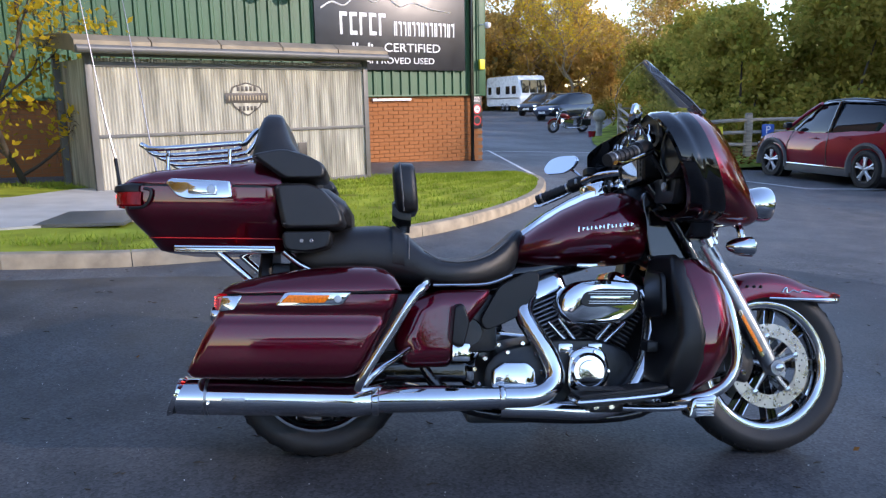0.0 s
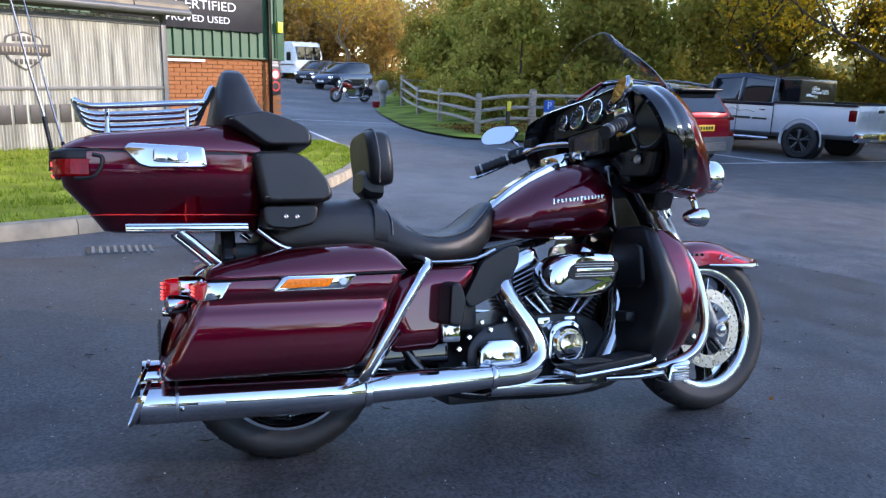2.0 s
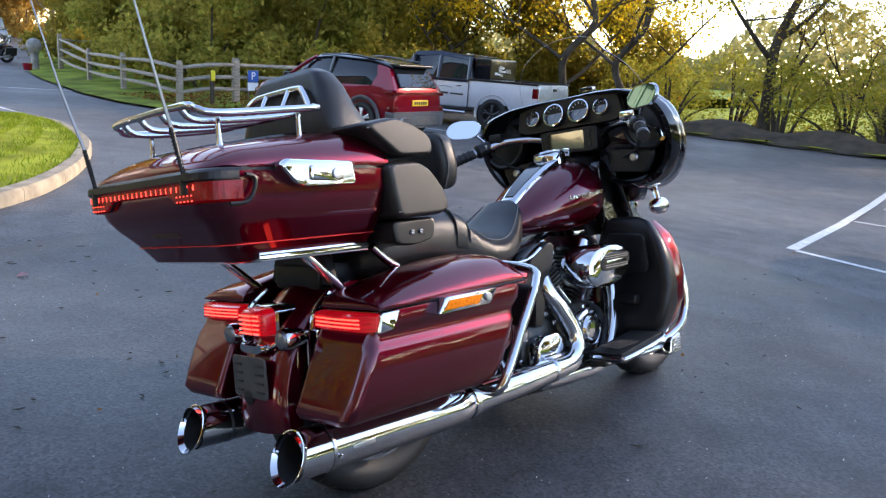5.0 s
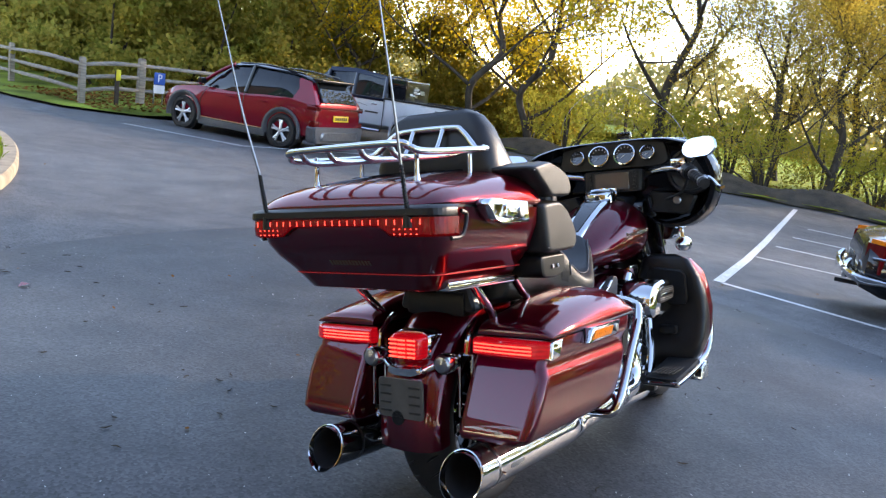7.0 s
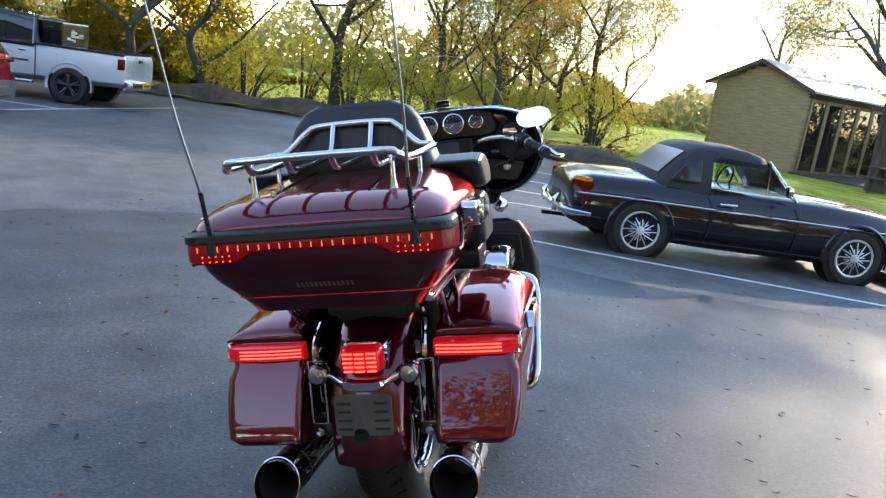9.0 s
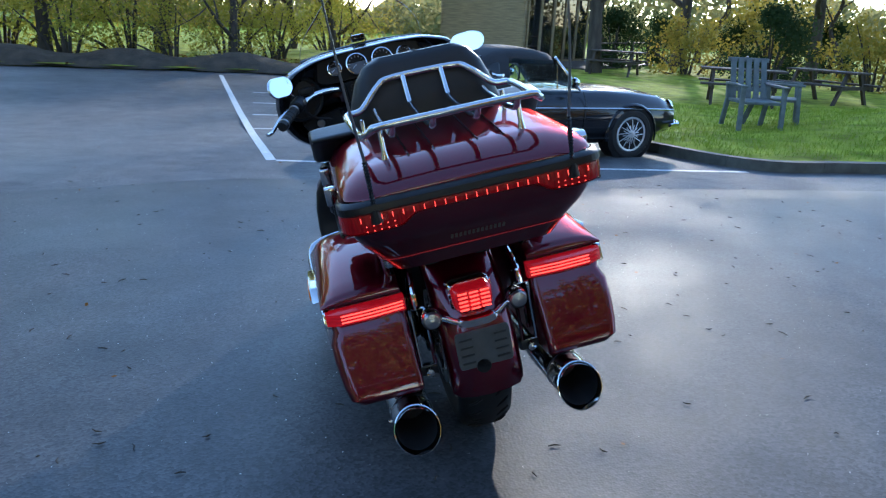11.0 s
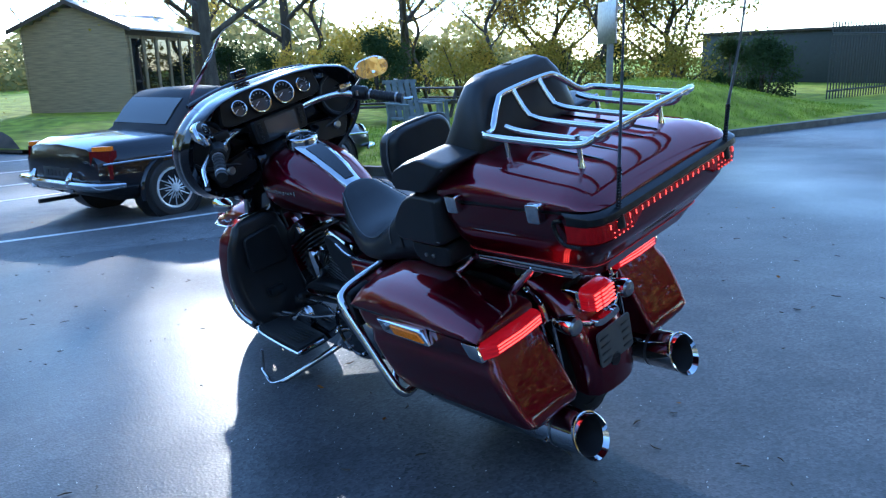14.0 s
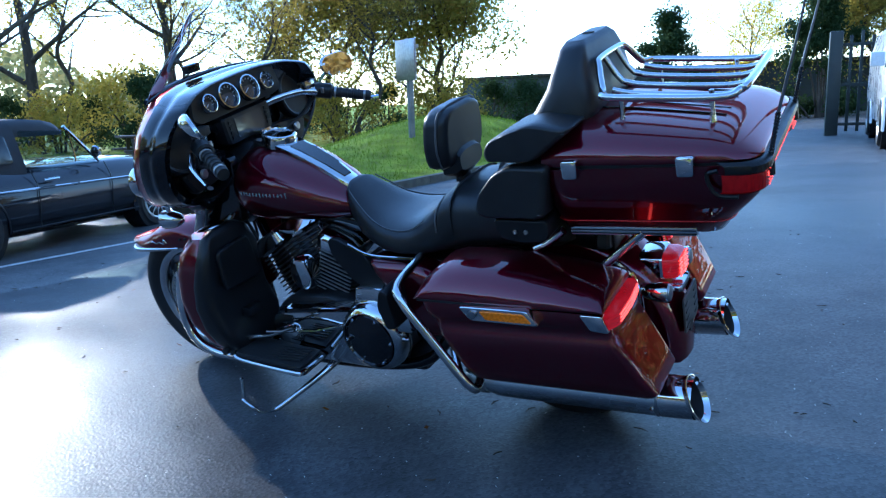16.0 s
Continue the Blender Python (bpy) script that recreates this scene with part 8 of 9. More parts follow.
def make_mpv(x, y, rz, label, paint, k=1.0):
    car = thing("parked_car", pose(x, y, ground_z(x, y), 0, 0, rz) @ Matrix.Diagonal((k, k, k, 1)), label, "car")
    st = [(-2.2, 0.7, 0.35, 0.9), (-2.1, 0.85, 0.25, 1.0), (-1.0, 0.9, 0.2, 1.0), (0.5, 0.9, 0.2, 0.98), (1.3, 0.88, 0.2, 0.95), (1.9, 0.84, 0.25, 0.82), (2.2, 0.7, 0.35, 0.6)]
    part("body", loft([car_ring(*s) for s in st]), paint, car, "", 40)
    cab = [(-2.1, 0.78, 1.0, 0.6, 1.1), (-1.95, 0.8, 1.0, 0.66, 1.6), (-0.8, 0.82, 1.0, 0.68, 1.7), (0.2, 0.82, 0.98, 0.66, 1.64), (1.4, 0.76, 0.95, 0.62, 1.0)]
    part("cabin", loft([cabin_ring(*c) for c in cab]), CAR_GLASS, car, "", 40)
    part("roof", loft([[(x, yy, z) for yy, z in ((-w, zt - 0.05), (0, zt + 0.03), (w, zt - 0.05))] for x, w, zt in ((-1.95, 0.68, 1.62), (-0.8, 0.7, 1.71), (0.25, 0.68, 1.65))]), paint, car)
    for s in (-1, 1):
        part("headlamp", box(1.85, 2.1, s * 0.66 - 0.12, s * 0.66 + 0.12, 0.6, 0.76, 0.04), MIRROR, car)
        for wx in (-1.35, 1.35):
            arch(car, wx, s * 0.87, 0.32, paint), road_wheel(car, wx, s * 0.8, 0.32, 0.2, "alloy", DULL_METAL)
    blank_plate(car, 2.2, 0.42, WHITE_PAINT, 1)


def make_caravan():
    van = thing("touring_caravan", pose(14.0, 62.4, ground_z(14.0, 62.4), 0, 0, 284) @ Matrix.Diagonal((1.1, 1.1, 1.1, 1)), "white touring caravan parked at the top of the drive", "caravan")
    prof = [(-3.6, 0.45), (-3.65, 1.6), (-3.55, 2.5), (-3.3, 2.66), (1.8, 2.66), (2.2, 2.52), (2.6, 1.6), (2.65, 0.8), (2.55, 0.4), (-3.4, 0.38)]
    part("body", side_slab(prof, -1.1, 1.1, 0.2, 0.06), WHITE_PAINT, van, "white moulded body")
    for s in (-1, 1):
        for x0, x1 in ((-3.2, -2.6), (-1.6, -0.9), (0.1, 0.8), (1.2, 1.9)):
            part("window", side_slab([(x0, 1.3), (x1, 1.3), (x1, 1.9), (x0, 1.9)], s * 1.09, s * 1.125, 0.06, 0.01), CAR_GLASS, van)
        part("stripe", box(-3.5, 2.4, s * 1.105 - 0.006, s * 1.105 + 0.006, 0.95, 1.05, 0.002), DULL_METAL, van)
        for x in (-0.5, 0.3):
            road_wheel(van, x, s * 1.0, 0.32, 0.2, "alloy", DULL_METAL)
    for y in (-0.65, 0.0, 0.65):
        part("front_window", front_slab([(y - 0.29, 1.35), (y + 0.29, 1.35), (y + 0.29, 2.3), (y - 0.29, 2.3)], 2.3, 2.645, 0.06, 0.02), CAR_GLASS, van)
    part("hitch", tube([(2.5, 0, 0.5), (3.6, 0, 0.5)], 0.05, 8, steps=0), DULL_METAL, van)
    part("jockey_wheel", lathe([(0.0, -0.05), (0.12, -0.05), (0.12, 0.05), (0, 0.05)], (3.3, 0.1, 0.12), (0, 1, 0), 14), RUBBER, van)
    part("jockey_stem", tube([(3.3, 0.1, 0.12), (3.3, 0.06, 0.6)], 0.03, 8, steps=0), DULL_METAL, van)


def make_cruiser():
    m = thing("parked_motorcycle", pose(10.5, 34.1, ground_z(10.5, 34.1), 0, 0, 195) @ pose(0, 0, 0, -10, 0, 0), "orange and chrome cruiser motorcycle parked across the drive", "motorcycle")
    for x in (-0.78, 0.86):
        w = part("wheel", lathe([(0.21, -0.06), (0.3, -0.06), (0.325, 0), (0.3, 0.06), (0.21, 0.06), (0.2, 0), (0.21, -0.06)], (x, 0, 0.325), (0, 1, 0), 28), RUBBER, m)
        part("rim", lathe([(0.21, -0.05), (0.2, 0), (0.21, 0.05)], (x, 0, 0.325), (0, 1, 0), 28), CHROME, w)
        sp = bmesh.new()
        for k in range(10):
            a = 2 * math.pi * k / 10
            tube([(x, 0, 0.325), (x + 0.2 * math.cos(a), 0, 0.325 + 0.2 * math.sin(a))], 0.01, 5, sp, steps=0)
        part("spokes", sp, CHROME, w)
    part("fuel_tank", loft([oval(x, 0, 0, hw, zb, zt, 16) for x, hw, zb, zt in ((0.0, 0.04, 0.72, 0.8), (0.15, 0.12, 0.68, 0.92), (0.4, 0.13, 0.7, 0.97), (0.55, 0.05, 0.78, 0.93))]), CRUISER_RED, m)
    part("engine", box(-0.15, 0.4, -0.16, 0.16, 0.28, 0.68, 0.05), CHROME, m)
    part("seat", loft([oval(x, 0, 0, hw, zb, zt, 14) for x, hw, zb, zt in ((-0.7, 0.08, 0.78, 0.86), (-0.4, 0.13, 0.66, 0.76), (-0.1, 0.12, 0.64, 0.72), (0.05, 0.07, 0.7, 0.78))]), LEATHER, m)
    part("sissy_bar", tube([(-0.7, -0.1, 0.7), (-0.85, -0.08, 1.1), (-0.85, 0.08, 1.1), (-0.7, 0.1, 0.7)], 0.014, 8), CHROME, m)
    part("pad", box(-0.87, -0.8, -0.1, 0.1, 0.88, 1.1, 0.02), LEATHER, m)
    for s in (-1, 1):
        part("fork_leg", tube([(0.86, s * 0.09, 0.325), (0.58, s * 0.09, 1.0)], 0.026, 10, steps=0), CHROME, m)
        part("exhaust", tube([(0.35, s * 0.16, 0.4), (0.2, s * 0.2, 0.26), (-0.9, s * 0.2, 0.3)], 0.04, 10), CHROME, m)
        part("saddlebag", box(-1.05, -0.55, s * 0.22 - 0.06, s * 0.22 + 0.06, 0.4, 0.7, 0.04), LEATHER, m)
    part("handlebar", tube([(0.3, -0.42, 1.05), (0.5, -0.3, 1.15), (0.56, 0, 1.05), (0.5, 0.3, 1.15), (0.3, 0.42, 1.05)], 0.014, 8), CHROME, m)
    part("headlight", lathe([(0, -0.1), (0.07, -0.06), (0.09, 0.02), (0.0, 0.04)], (0.72, 0, 0.95), (1, 0, 0), 16), CHROME, m)
    part("front_fender", tube([(0.86 + 0.36 * math.cos(a), 0, 0.325 + 0.36 * math.sin(a)) for a in (radians(20 + 20 * k) for k in range(8))], 0.07, 8, flat=0.4), CRUISER_RED, m)
    part("rear_fender", tube([(-0.78 + 0.37 * math.cos(a), 0, 0.325 + 0.37 * math.sin(a)) for a in (radians(60 + 20 * k) for k in range(7))], 0.08, 8, flat=0.4), CRUISER_RED, m)


def make_delivery_van():
    van = thing("delivery_van", pose(-1.95, -12.9, ground_z(-1.9, -12.9), 0, 0, 92), "white panel van facing the car park by the gate", "van")
    st = [(-2.6, 0.92, 0.3, 1.75), (-2.5, 0.95, 0.25, 1.85), (0.6, 0.95, 0.25, 1.85), (1.0, 0.93, 0.25, 1.8), (1.45, 0.9, 0.25, 1.15), (1.9, 0.88, 0.25, 0.95), (2.15, 0.82, 0.28, 0.8), (2.22, 0.7, 0.35, 0.62)]
    part("body", loft([car_ring(*s, 0.04, 0.9) for s in st]), WHITE_PAINT, van, "white bodywork", 40)
    part("windscreen", loft([[(x, y, z) for y in (-w, w)] + [(x + 0.03, y, z) for y in (w, -w)] for x, w, z in ((1.48, 0.78, 1.16), (1.05, 0.72, 1.76))]), CAR_GLASS, van)
    part("grille", box(2.16, 2.24, -0.55, 0.55, 0.55, 0.7, 0.02), PLASTIC, van), part("bumper_intake", box(2.16, 2.25, -0.6, 0.6, 0.36, 0.46, 0.02), PLASTIC, van)
    for s in (-1, 1):
        part("headlamp", box(1.98, 2.2, s * 0.68 - 0.12, s * 0.68 + 0.12, 0.72, 0.9, 0.04), MIRROR, van)
        part("door_mirror", box(1.2, 1.32, s * 1.02 - 0.1, s * 1.02 + 0.1, 1.2, 1.42, 0.03), WHITE_PAINT, van)
        window(van, [(0.5, 1.18), (1.35, 1.18), (1.0, 1.66), (0.5, 1.7)], s * 0.9, 0.15)
        for x in (-1.6, 1.5):
            arch(van, x, s * 0.92, 0.33, WHITE_PAINT), road_wheel(van, x, s * 0.86, 0.33, 0.22, "alloy", DULL_METAL)
    blank_plate(van, 2.23, 0.47, WHITE_PAINT, 1)


make_suv(), make_pickup(), make_roadster(), make_caravan(), make_cruiser(), make_delivery_van()
make_mpv(13.6, 46.2, 215, "dark blue people carrier parked beside the drive", NAVY), make_mpv(13.5, 52.4, 228, "dark car half hidden behind another", CAR_BLACK, 0.95)

# ---- shed, lawn furniture, gate ----
gx, gy = 25.8, -7.7
shed = thing("garden_cabin", pose(gx, gy, -0.42, 0, 0, 221.8), "timber garden cabin with a pale roof, glazed side and deck", "shed")
W, D, EH, PH = 1.75, 5.4, 2.9, 3.65
for k in range(22):
    z0 = 0.15 + 0.13 * k
    part("board", loft([[(x, y, z) for y, z in ((0, z0), (-0.035, z0), (-0.012, z0 + 0.13), (0, z0 + 0.13))] for x in (-W, W)]), SHED_WOOD, shed)
for k in range(6):
    z0 = EH + 0.13 * k
    w = W * (1 - (z0 + 0.06 - EH) / (PH - EH))
    if w > 0.1:
        part("board", loft([[(x, y, z) for y, z in ((0, z0), (-0.035, z0), (-0.012, z0 + 0.13), (0, z0 + 0.13))] for x in (-w, w)]), SHED_WOOD, shed)
part("wall", box(-W, W, 0.0, D, 0.0, EH, 0.0), SHED_WOOD, shed)
for s in (-1, 1):
    part("roof", loft([[(0, y, PH + 0.06), (s * (W + 0.35), y, EH - 0.09), (s * (W + 0.35), y, EH - 0.02), (0, y, PH + 0.14)] for y in (-0.3, D + 0.3)]), SHED_ROOF, shed, "pale sloping roof", 20)
    part("barge_board", loft([[(0, -0.31 + d, PH + 0.0), (s * (W + 0.36), -0.31 + d, EH - 0.16), (s * (W + 0.36), -0.31 + d, EH - 0.02), (0, -0.31 + d, PH + 0.14)] for d in (0, 0.03)]), DARK_WOOD, shed)
for k in range(5):
    y0 = 0.25 + 1.02 * k
    win = part("glazed_door", box(W + 0.0, W + 0.03, y0, y0 + 0.95, 0.3, 2.55, 0.0), CAR_GLASS, shed)
    for y in (y0, y0 + 0.95):
        part("frame", box(W + 0.0, W + 0.07, y - 0.05, y + 0.05, 0.15, 2.65, 0.005), SHED_WOOD, win)
part("corner_board", box(W - 0.02, W + 0.05, -0.05, 0.1, 0.1, EH, 0.006), SHED_WOOD, shed)
part("corner_board", box(-W - 0.05, -W + 0.02, -0.05, 0.1, 0.1, EH, 0.006), SHED_WOOD, shed)
part("eaves_board", box(W + 0.0, W + 0.06, 0.0, D, 2.66, EH - 0.05, 0.006), DARK_WOOD, shed)
part("deck", box(W + 0.03, W + 2.6, -0.2, D + 1.2, -0.1, 0.22, 0.01), DARK_WOOD, shed)
for y in (0.6, 2.4, 4.2, 6.0):
    part("rail_post", box(W + 2.45, W + 2.55, y - 0.05, y + 0.05, 0.2, 1.1, 0.01), DARK_WOOD, shed)
for z in (0.65, 1.05):
    part("hand_rail", tube([(W + 2.5, 0.6, z), (W + 2.5, 6.0, z)], 0.03, 6, steps=0), DARK_WOOD, shed)


def picnic_table(x, y, rz, z):
    t = thing("picnic_table", pose(x, y, z, 0, 0, rz), "dark timber picnic table with fixed benches on the lawn", "picnic table", "picnic tables on the lawn")
    for k in range(5):
        part("top_board", box(-0.85, 0.85, -0.36 + 0.147 * k, -0.225 + 0.147 * k, 0.7, 0.74, 0.005), DARK_WOOD, t)
    for s in (-1, 1):
        part("bench", box(-0.85, 0.85, s * 0.72 - 0.13, s * 0.72 + 0.13, 0.42, 0.46, 0.005), DARK_WOOD, t)
        for lx in (-0.6, 0.6):
            part("leg", loft([[(lx - 0.03, s * yy, zz), (lx + 0.03, s * yy, zz), (lx + 0.03, s * (yy + 0.1), zz), (lx - 0.03, s * (yy + 0.1), zz)] for yy, zz in ((0.62, 0), (0.2, 0.7))]), DARK_WOOD, t)
    for lx in (-0.6, 0.6):
        part("cross_bar", box(lx - 0.025, lx + 0.025, -0.8, 0.8, 0.34, 0.42, 0.004), DARK_WOOD, t)
    return t


picnic_table(12.4, -9.6, 60, lawn_z(12.4, -9.6)), picnic_table(13.2, -12.4, 20, lawn_z(13.2, -12.4)), picnic_table(20.5, -10.6, 50, lawn_z(20.5, -10.6))
CHAIR_PAINT = mat("weathered grey-green timber", (0.11, 0.13, 0.13), 0.7, var=0.3, scale=8, bump=0.3)
chair = thing("garden_chair", Matrix(), "weathered grey-green high-backed garden chair on the lawn", "chair", "garden chairs on the lawn")
part("seat", box(-0.3, 0.3, -0.3, 0.3, 0.38, 0.42, 0.01), CHAIR_PAINT, chair)
for k in range(5):
    part("back_slat", loft([[(-0.27 + 0.115 * k + d, y + e, z) for d, e in ((0, 0), (0.08, 0), (0.08, 0.025), (0, 0.025))] for y, z in ((0.26, 0.36), (0.5, 1.0))]), CHAIR_PAINT, chair)
for z, y in ((0.55, 0.32), (0.98, 0.48)):
    part("back_rail", box(-0.31, 0.31, y + 0.02, y + 0.055, z - 0.03, z + 0.03, 0.005), CHAIR_PAINT, chair)
for lx in (-0.3, 0.3):
    part("leg", loft([[(lx + u, y + v, z) for u, v in ((-0.03, -0.03), (0.03, -0.03), (0.03, 0.03), (-0.03, 0.03))] for y, z in ((-0.34, 0.0), (-0.28, 0.62))]), CHAIR_PAINT, chair)
    part("leg", loft([[(lx + u, y + v, z) for u, v in ((-0.03, -0.03), (0.03, -0.03), (0.03, 0.03), (-0.03, 0.03))] for y, z in ((0.44, 0.0), (0.3, 0.42), (0.36, 0.62))]), CHAIR_PAINT, chair)
    part("arm", box(lx - 0.045, lx + 0.045, -0.36, 0.38, 0.62, 0.65, 0.008), CHAIR_PAINT, chair)
chair.matrix_world = pose(8.35, -7.45, lawn_z(8.35, -7.45), 0, 0, -35)
copy_thing(chair, pose(7.9, -6.75, lawn_z(7.9, -6.75), 0, 0, -105))
post = thing("sign_post", pose(6.3, -9.9, lawn_z(6.3, -9.9), 0, 0, 62), "pale timber post carrying a grey sign seen edge on", "sign")
part("post", box(-0.045, 0.045, -0.045, 0.045, -0.1, 1.72, 0.008), STONE, post)
part("panel", box(0.05, 0.09, -0.32, 0.32, 1.0, 1.7, 0.008), DULL_METAL, post, "grey sign panel")
part("panel_rail", box(-0.05, 0.05, -0.25, 0.25, 1.55, 1.6, 0.004), DULL_METAL, post)


def palisade(a, b, height, label):
    a, b = Vector(a), Vector(b)
    f = thing("palisade_fence", Matrix.Translation((0, 0, 0)), label, "fence")
    n = int((b - a).length / 0.16)
    way = (b - a).normalized()
    for k in range(n + 1):
        p = a.lerp(b, k / n)
        g = ground_z(p.x, p.y)
        s = way * 0.04
        part("pale", loft([[p - s + Vector((0, 0, g + z)), p + Vector((way.y, -way.x, 0)) * 0.02 + Vector((0, 0, g + z)), p + s + Vector((0, 0, g + z)), p + Vector((-way.y, way.x, 0)) * 0.004 + Vector((0, 0, g + z))] for z in (0.02, height - 0.1)] + [[p + Vector((0, 0, g + height)) + d * 0.004 for d in (-way, Vector((way.y, -way.x, 0)), way, Vector((-way.y, way.x, 0)))]]), DARK_FENCE, f)
    for z in (0.35, height - 0.4):
        part("rail", tube([a + Vector((0, 0, ground_z(a.x, a.y) + z)), b + Vector((0, 0, ground_z(b.x, b.y) + z))], 0.03, 6, steps=0), DARK_FENCE, f)


palisade((6.7, -21.2, 0), (5.4, -31.0, 0), 2.3, "dark steel palisade fence along the boundary")
gate = thing("steel_gate", pose(-0.3, -15.9, ground_z(-0.3, -15.9), 0, 0, 186), "tall black steel gate standing closed between posts", "gate")
for gxp in (0.0, 3.6):
    part("gate_post", box(gxp - 0.12, gxp + 0.12, -0.12, 0.12, -0.1, 2.1, 0.02), DARK_FENCE, gate)
for k in range(16):
    part("bar", box(0.25 + 0.2 * k, 0.31 + 0.2 * k, -0.02, 0.02, 0.08, 2.0 + 0.1 * (k % 2), 0.004), DARK_FENCE, gate)
for z in (0.2, 1.0, 1.8):
    part("rail", box(0.12, 3.48, -0.025, 0.025, z, z + 0.06, 0.004), DARK_FENCE, gate)
shedwall = thing("dark_outbuilding", pose(12.0, -36.5, ground_z(9, -27), 0, 0, 172), "long low dark outbuilding behind the lawn", "building")
part("wall", box(-7, 17, -0.2, 3.0, -0.4, 2.5, 0.02), DARK_FENCE, shedwall)
part("roof", box(-7.2, 17.2, -0.4, 3.2, 2.5, 2.62, 0.02), DARK_WOOD, shedwall)
# ---- trees, hedges and distance ----
def branch(bm, p, way, length, r, level, r_gen, tips, bend=0.35, up=0.25):
    """A limb that forks; collects the places of its twigs."""
    n = 5 if level > 1 else 3
    pts, d = [p], way.normalized()
    for k in range(n):
        d = (d + Vector((r_gen.normal(0, bend), r_gen.normal(0, bend), r_gen.normal(up, bend * 0.6))) * 0.45).normalized()
        pts.append(pts[-1] + d * length / n)
    rs = [r * (1 - 0.75 * k / n) for k in range(n + 1)]
    tube(pts, rs, 7 if level > 2 else (5 if level > 1 else 4), bm, caps=False, steps=0)
    if level <= 2:
        tips += [tuple(q) for q in pts[2:]]
    if level == 0:
        return
    for k in range(4 if level > 1 else 3):
        f = 0.35 + 0.65 * (k + r_gen.random()) / 4
        i = min(n - 1, int(f * n))
        q = pts[i].lerp(pts[i + 1], f * n - i)
        side = Vector((r_gen.normal(), r_gen.normal(), r_gen.normal(0.2, 0.5))).normalized()
        branch(bm, q, (d * 0.55 + side).normalized(), length * r_gen.uniform(0.5, 0.75), max(0.006, rs[i] * 0.6), level - 1, r_gen, tips, bend, up)


def leaves(tips, count, size, spread, seed):
    g = np.random.default_rng(seed)
    c = np.asarray(tips)[g.integers(0, len(tips), count)] + g.normal(0, spread, (count, 3))
    u = g.normal(0, 1, (count, 3))
    u /= np.linalg.norm(u, axis=1)[:, None]
    v = np.cross(u, g.normal(0, 1, (count, 3)))
    v /= np.linalg.norm(v, axis=1)[:, None]
    s = g.uniform(0.6, 1.35, count)[:, None] * size
    return quads_mesh("crown", np.stack([c - u * s, c - v * s * 0.55, c + u * s, c + v * s * 0.55], 1))


def twigs_mesh(tips, count, seed, length=0.55, width=0.007):
    """Fine bare twigs fanning out from the ends of the limbs, too many to count."""
    g = np.random.default_rng(seed + 500)
    c = np.asarray(tips)[g.integers(0, len(tips), count)]
    mid = np.asarray(tips).mean(axis=0)
    d = (c - mid) * [1, 1, 0.6]
    d = d / (np.linalg.norm(d, axis=1)[:, None] + 1e-6) + g.normal(0, 0.55, (count, 3)) + [0, 0, 0.35]
    d = d / np.linalg.norm(d, axis=1)[:, None] * g.uniform(0.4, 1.3, (count, 1)) * length
    side = np.cross(d, g.normal(0, 1, (count, 3)))
    side = side / np.linalg.norm(side, axis=1)[:, None] * width
    return quads_mesh("twigs", np.stack([c - side, c + side, c + d + side * 0.3, c + d - side * 0.3], 1))


def tree(name, label, category, height, trunk_r, limbs, count, size, spread, leaf, bark, seed, low=0.3, reach=0.42, lean=0.05, sprays=2600, fine=0.0007):
    g = np.random.default_rng(seed)
    ob = thing(name, Matrix(), label, category)
    bm, tips = bmesh.new(), []
    pts, p = [], Vector((0, 0, -0.3))
    for k in range(8):
        pts.append(p)
        p = p + Vector((g.normal(0, lean), g.normal(0, lean), 0.14)) * height
    tube(pts, [trunk_r * (1.25 if k == 0 else 1 - 0.11 * k) for k in range(8)], 10, bm, caps=False)
    for k in range(limbs):
        f = low + (0.98 - low) * (k + 0.5 * g.random()) / limbs
        i = min(6, int(f * 7))
        q = pts[i].lerp(pts[i + 1], f * 7 - i)
        a = 2.4 * k + g.uniform(-0.4, 0.4)
        way = Vector((math.cos(a), math.sin(a), 0.35 + 0.8 * f))
        branch(bm, q, way, height * reach * (1.15 - 0.6 * f), trunk_r * (0.55 - 0.3 * f), 3 if limbs < 8 else 2, g, tips, 0.22, 0.2)
    part("trunk", bm, bark, ob, "", 60)
    tagged(link("twig_spray", twigs_mesh(tips, sprays, seed, height * 0.075, height * fine), bark, ob, "", 0), kind="stuff")
    link("crown", leaves(tips, count, size, spread, seed), leaf, ob, "", 0)
    return ob


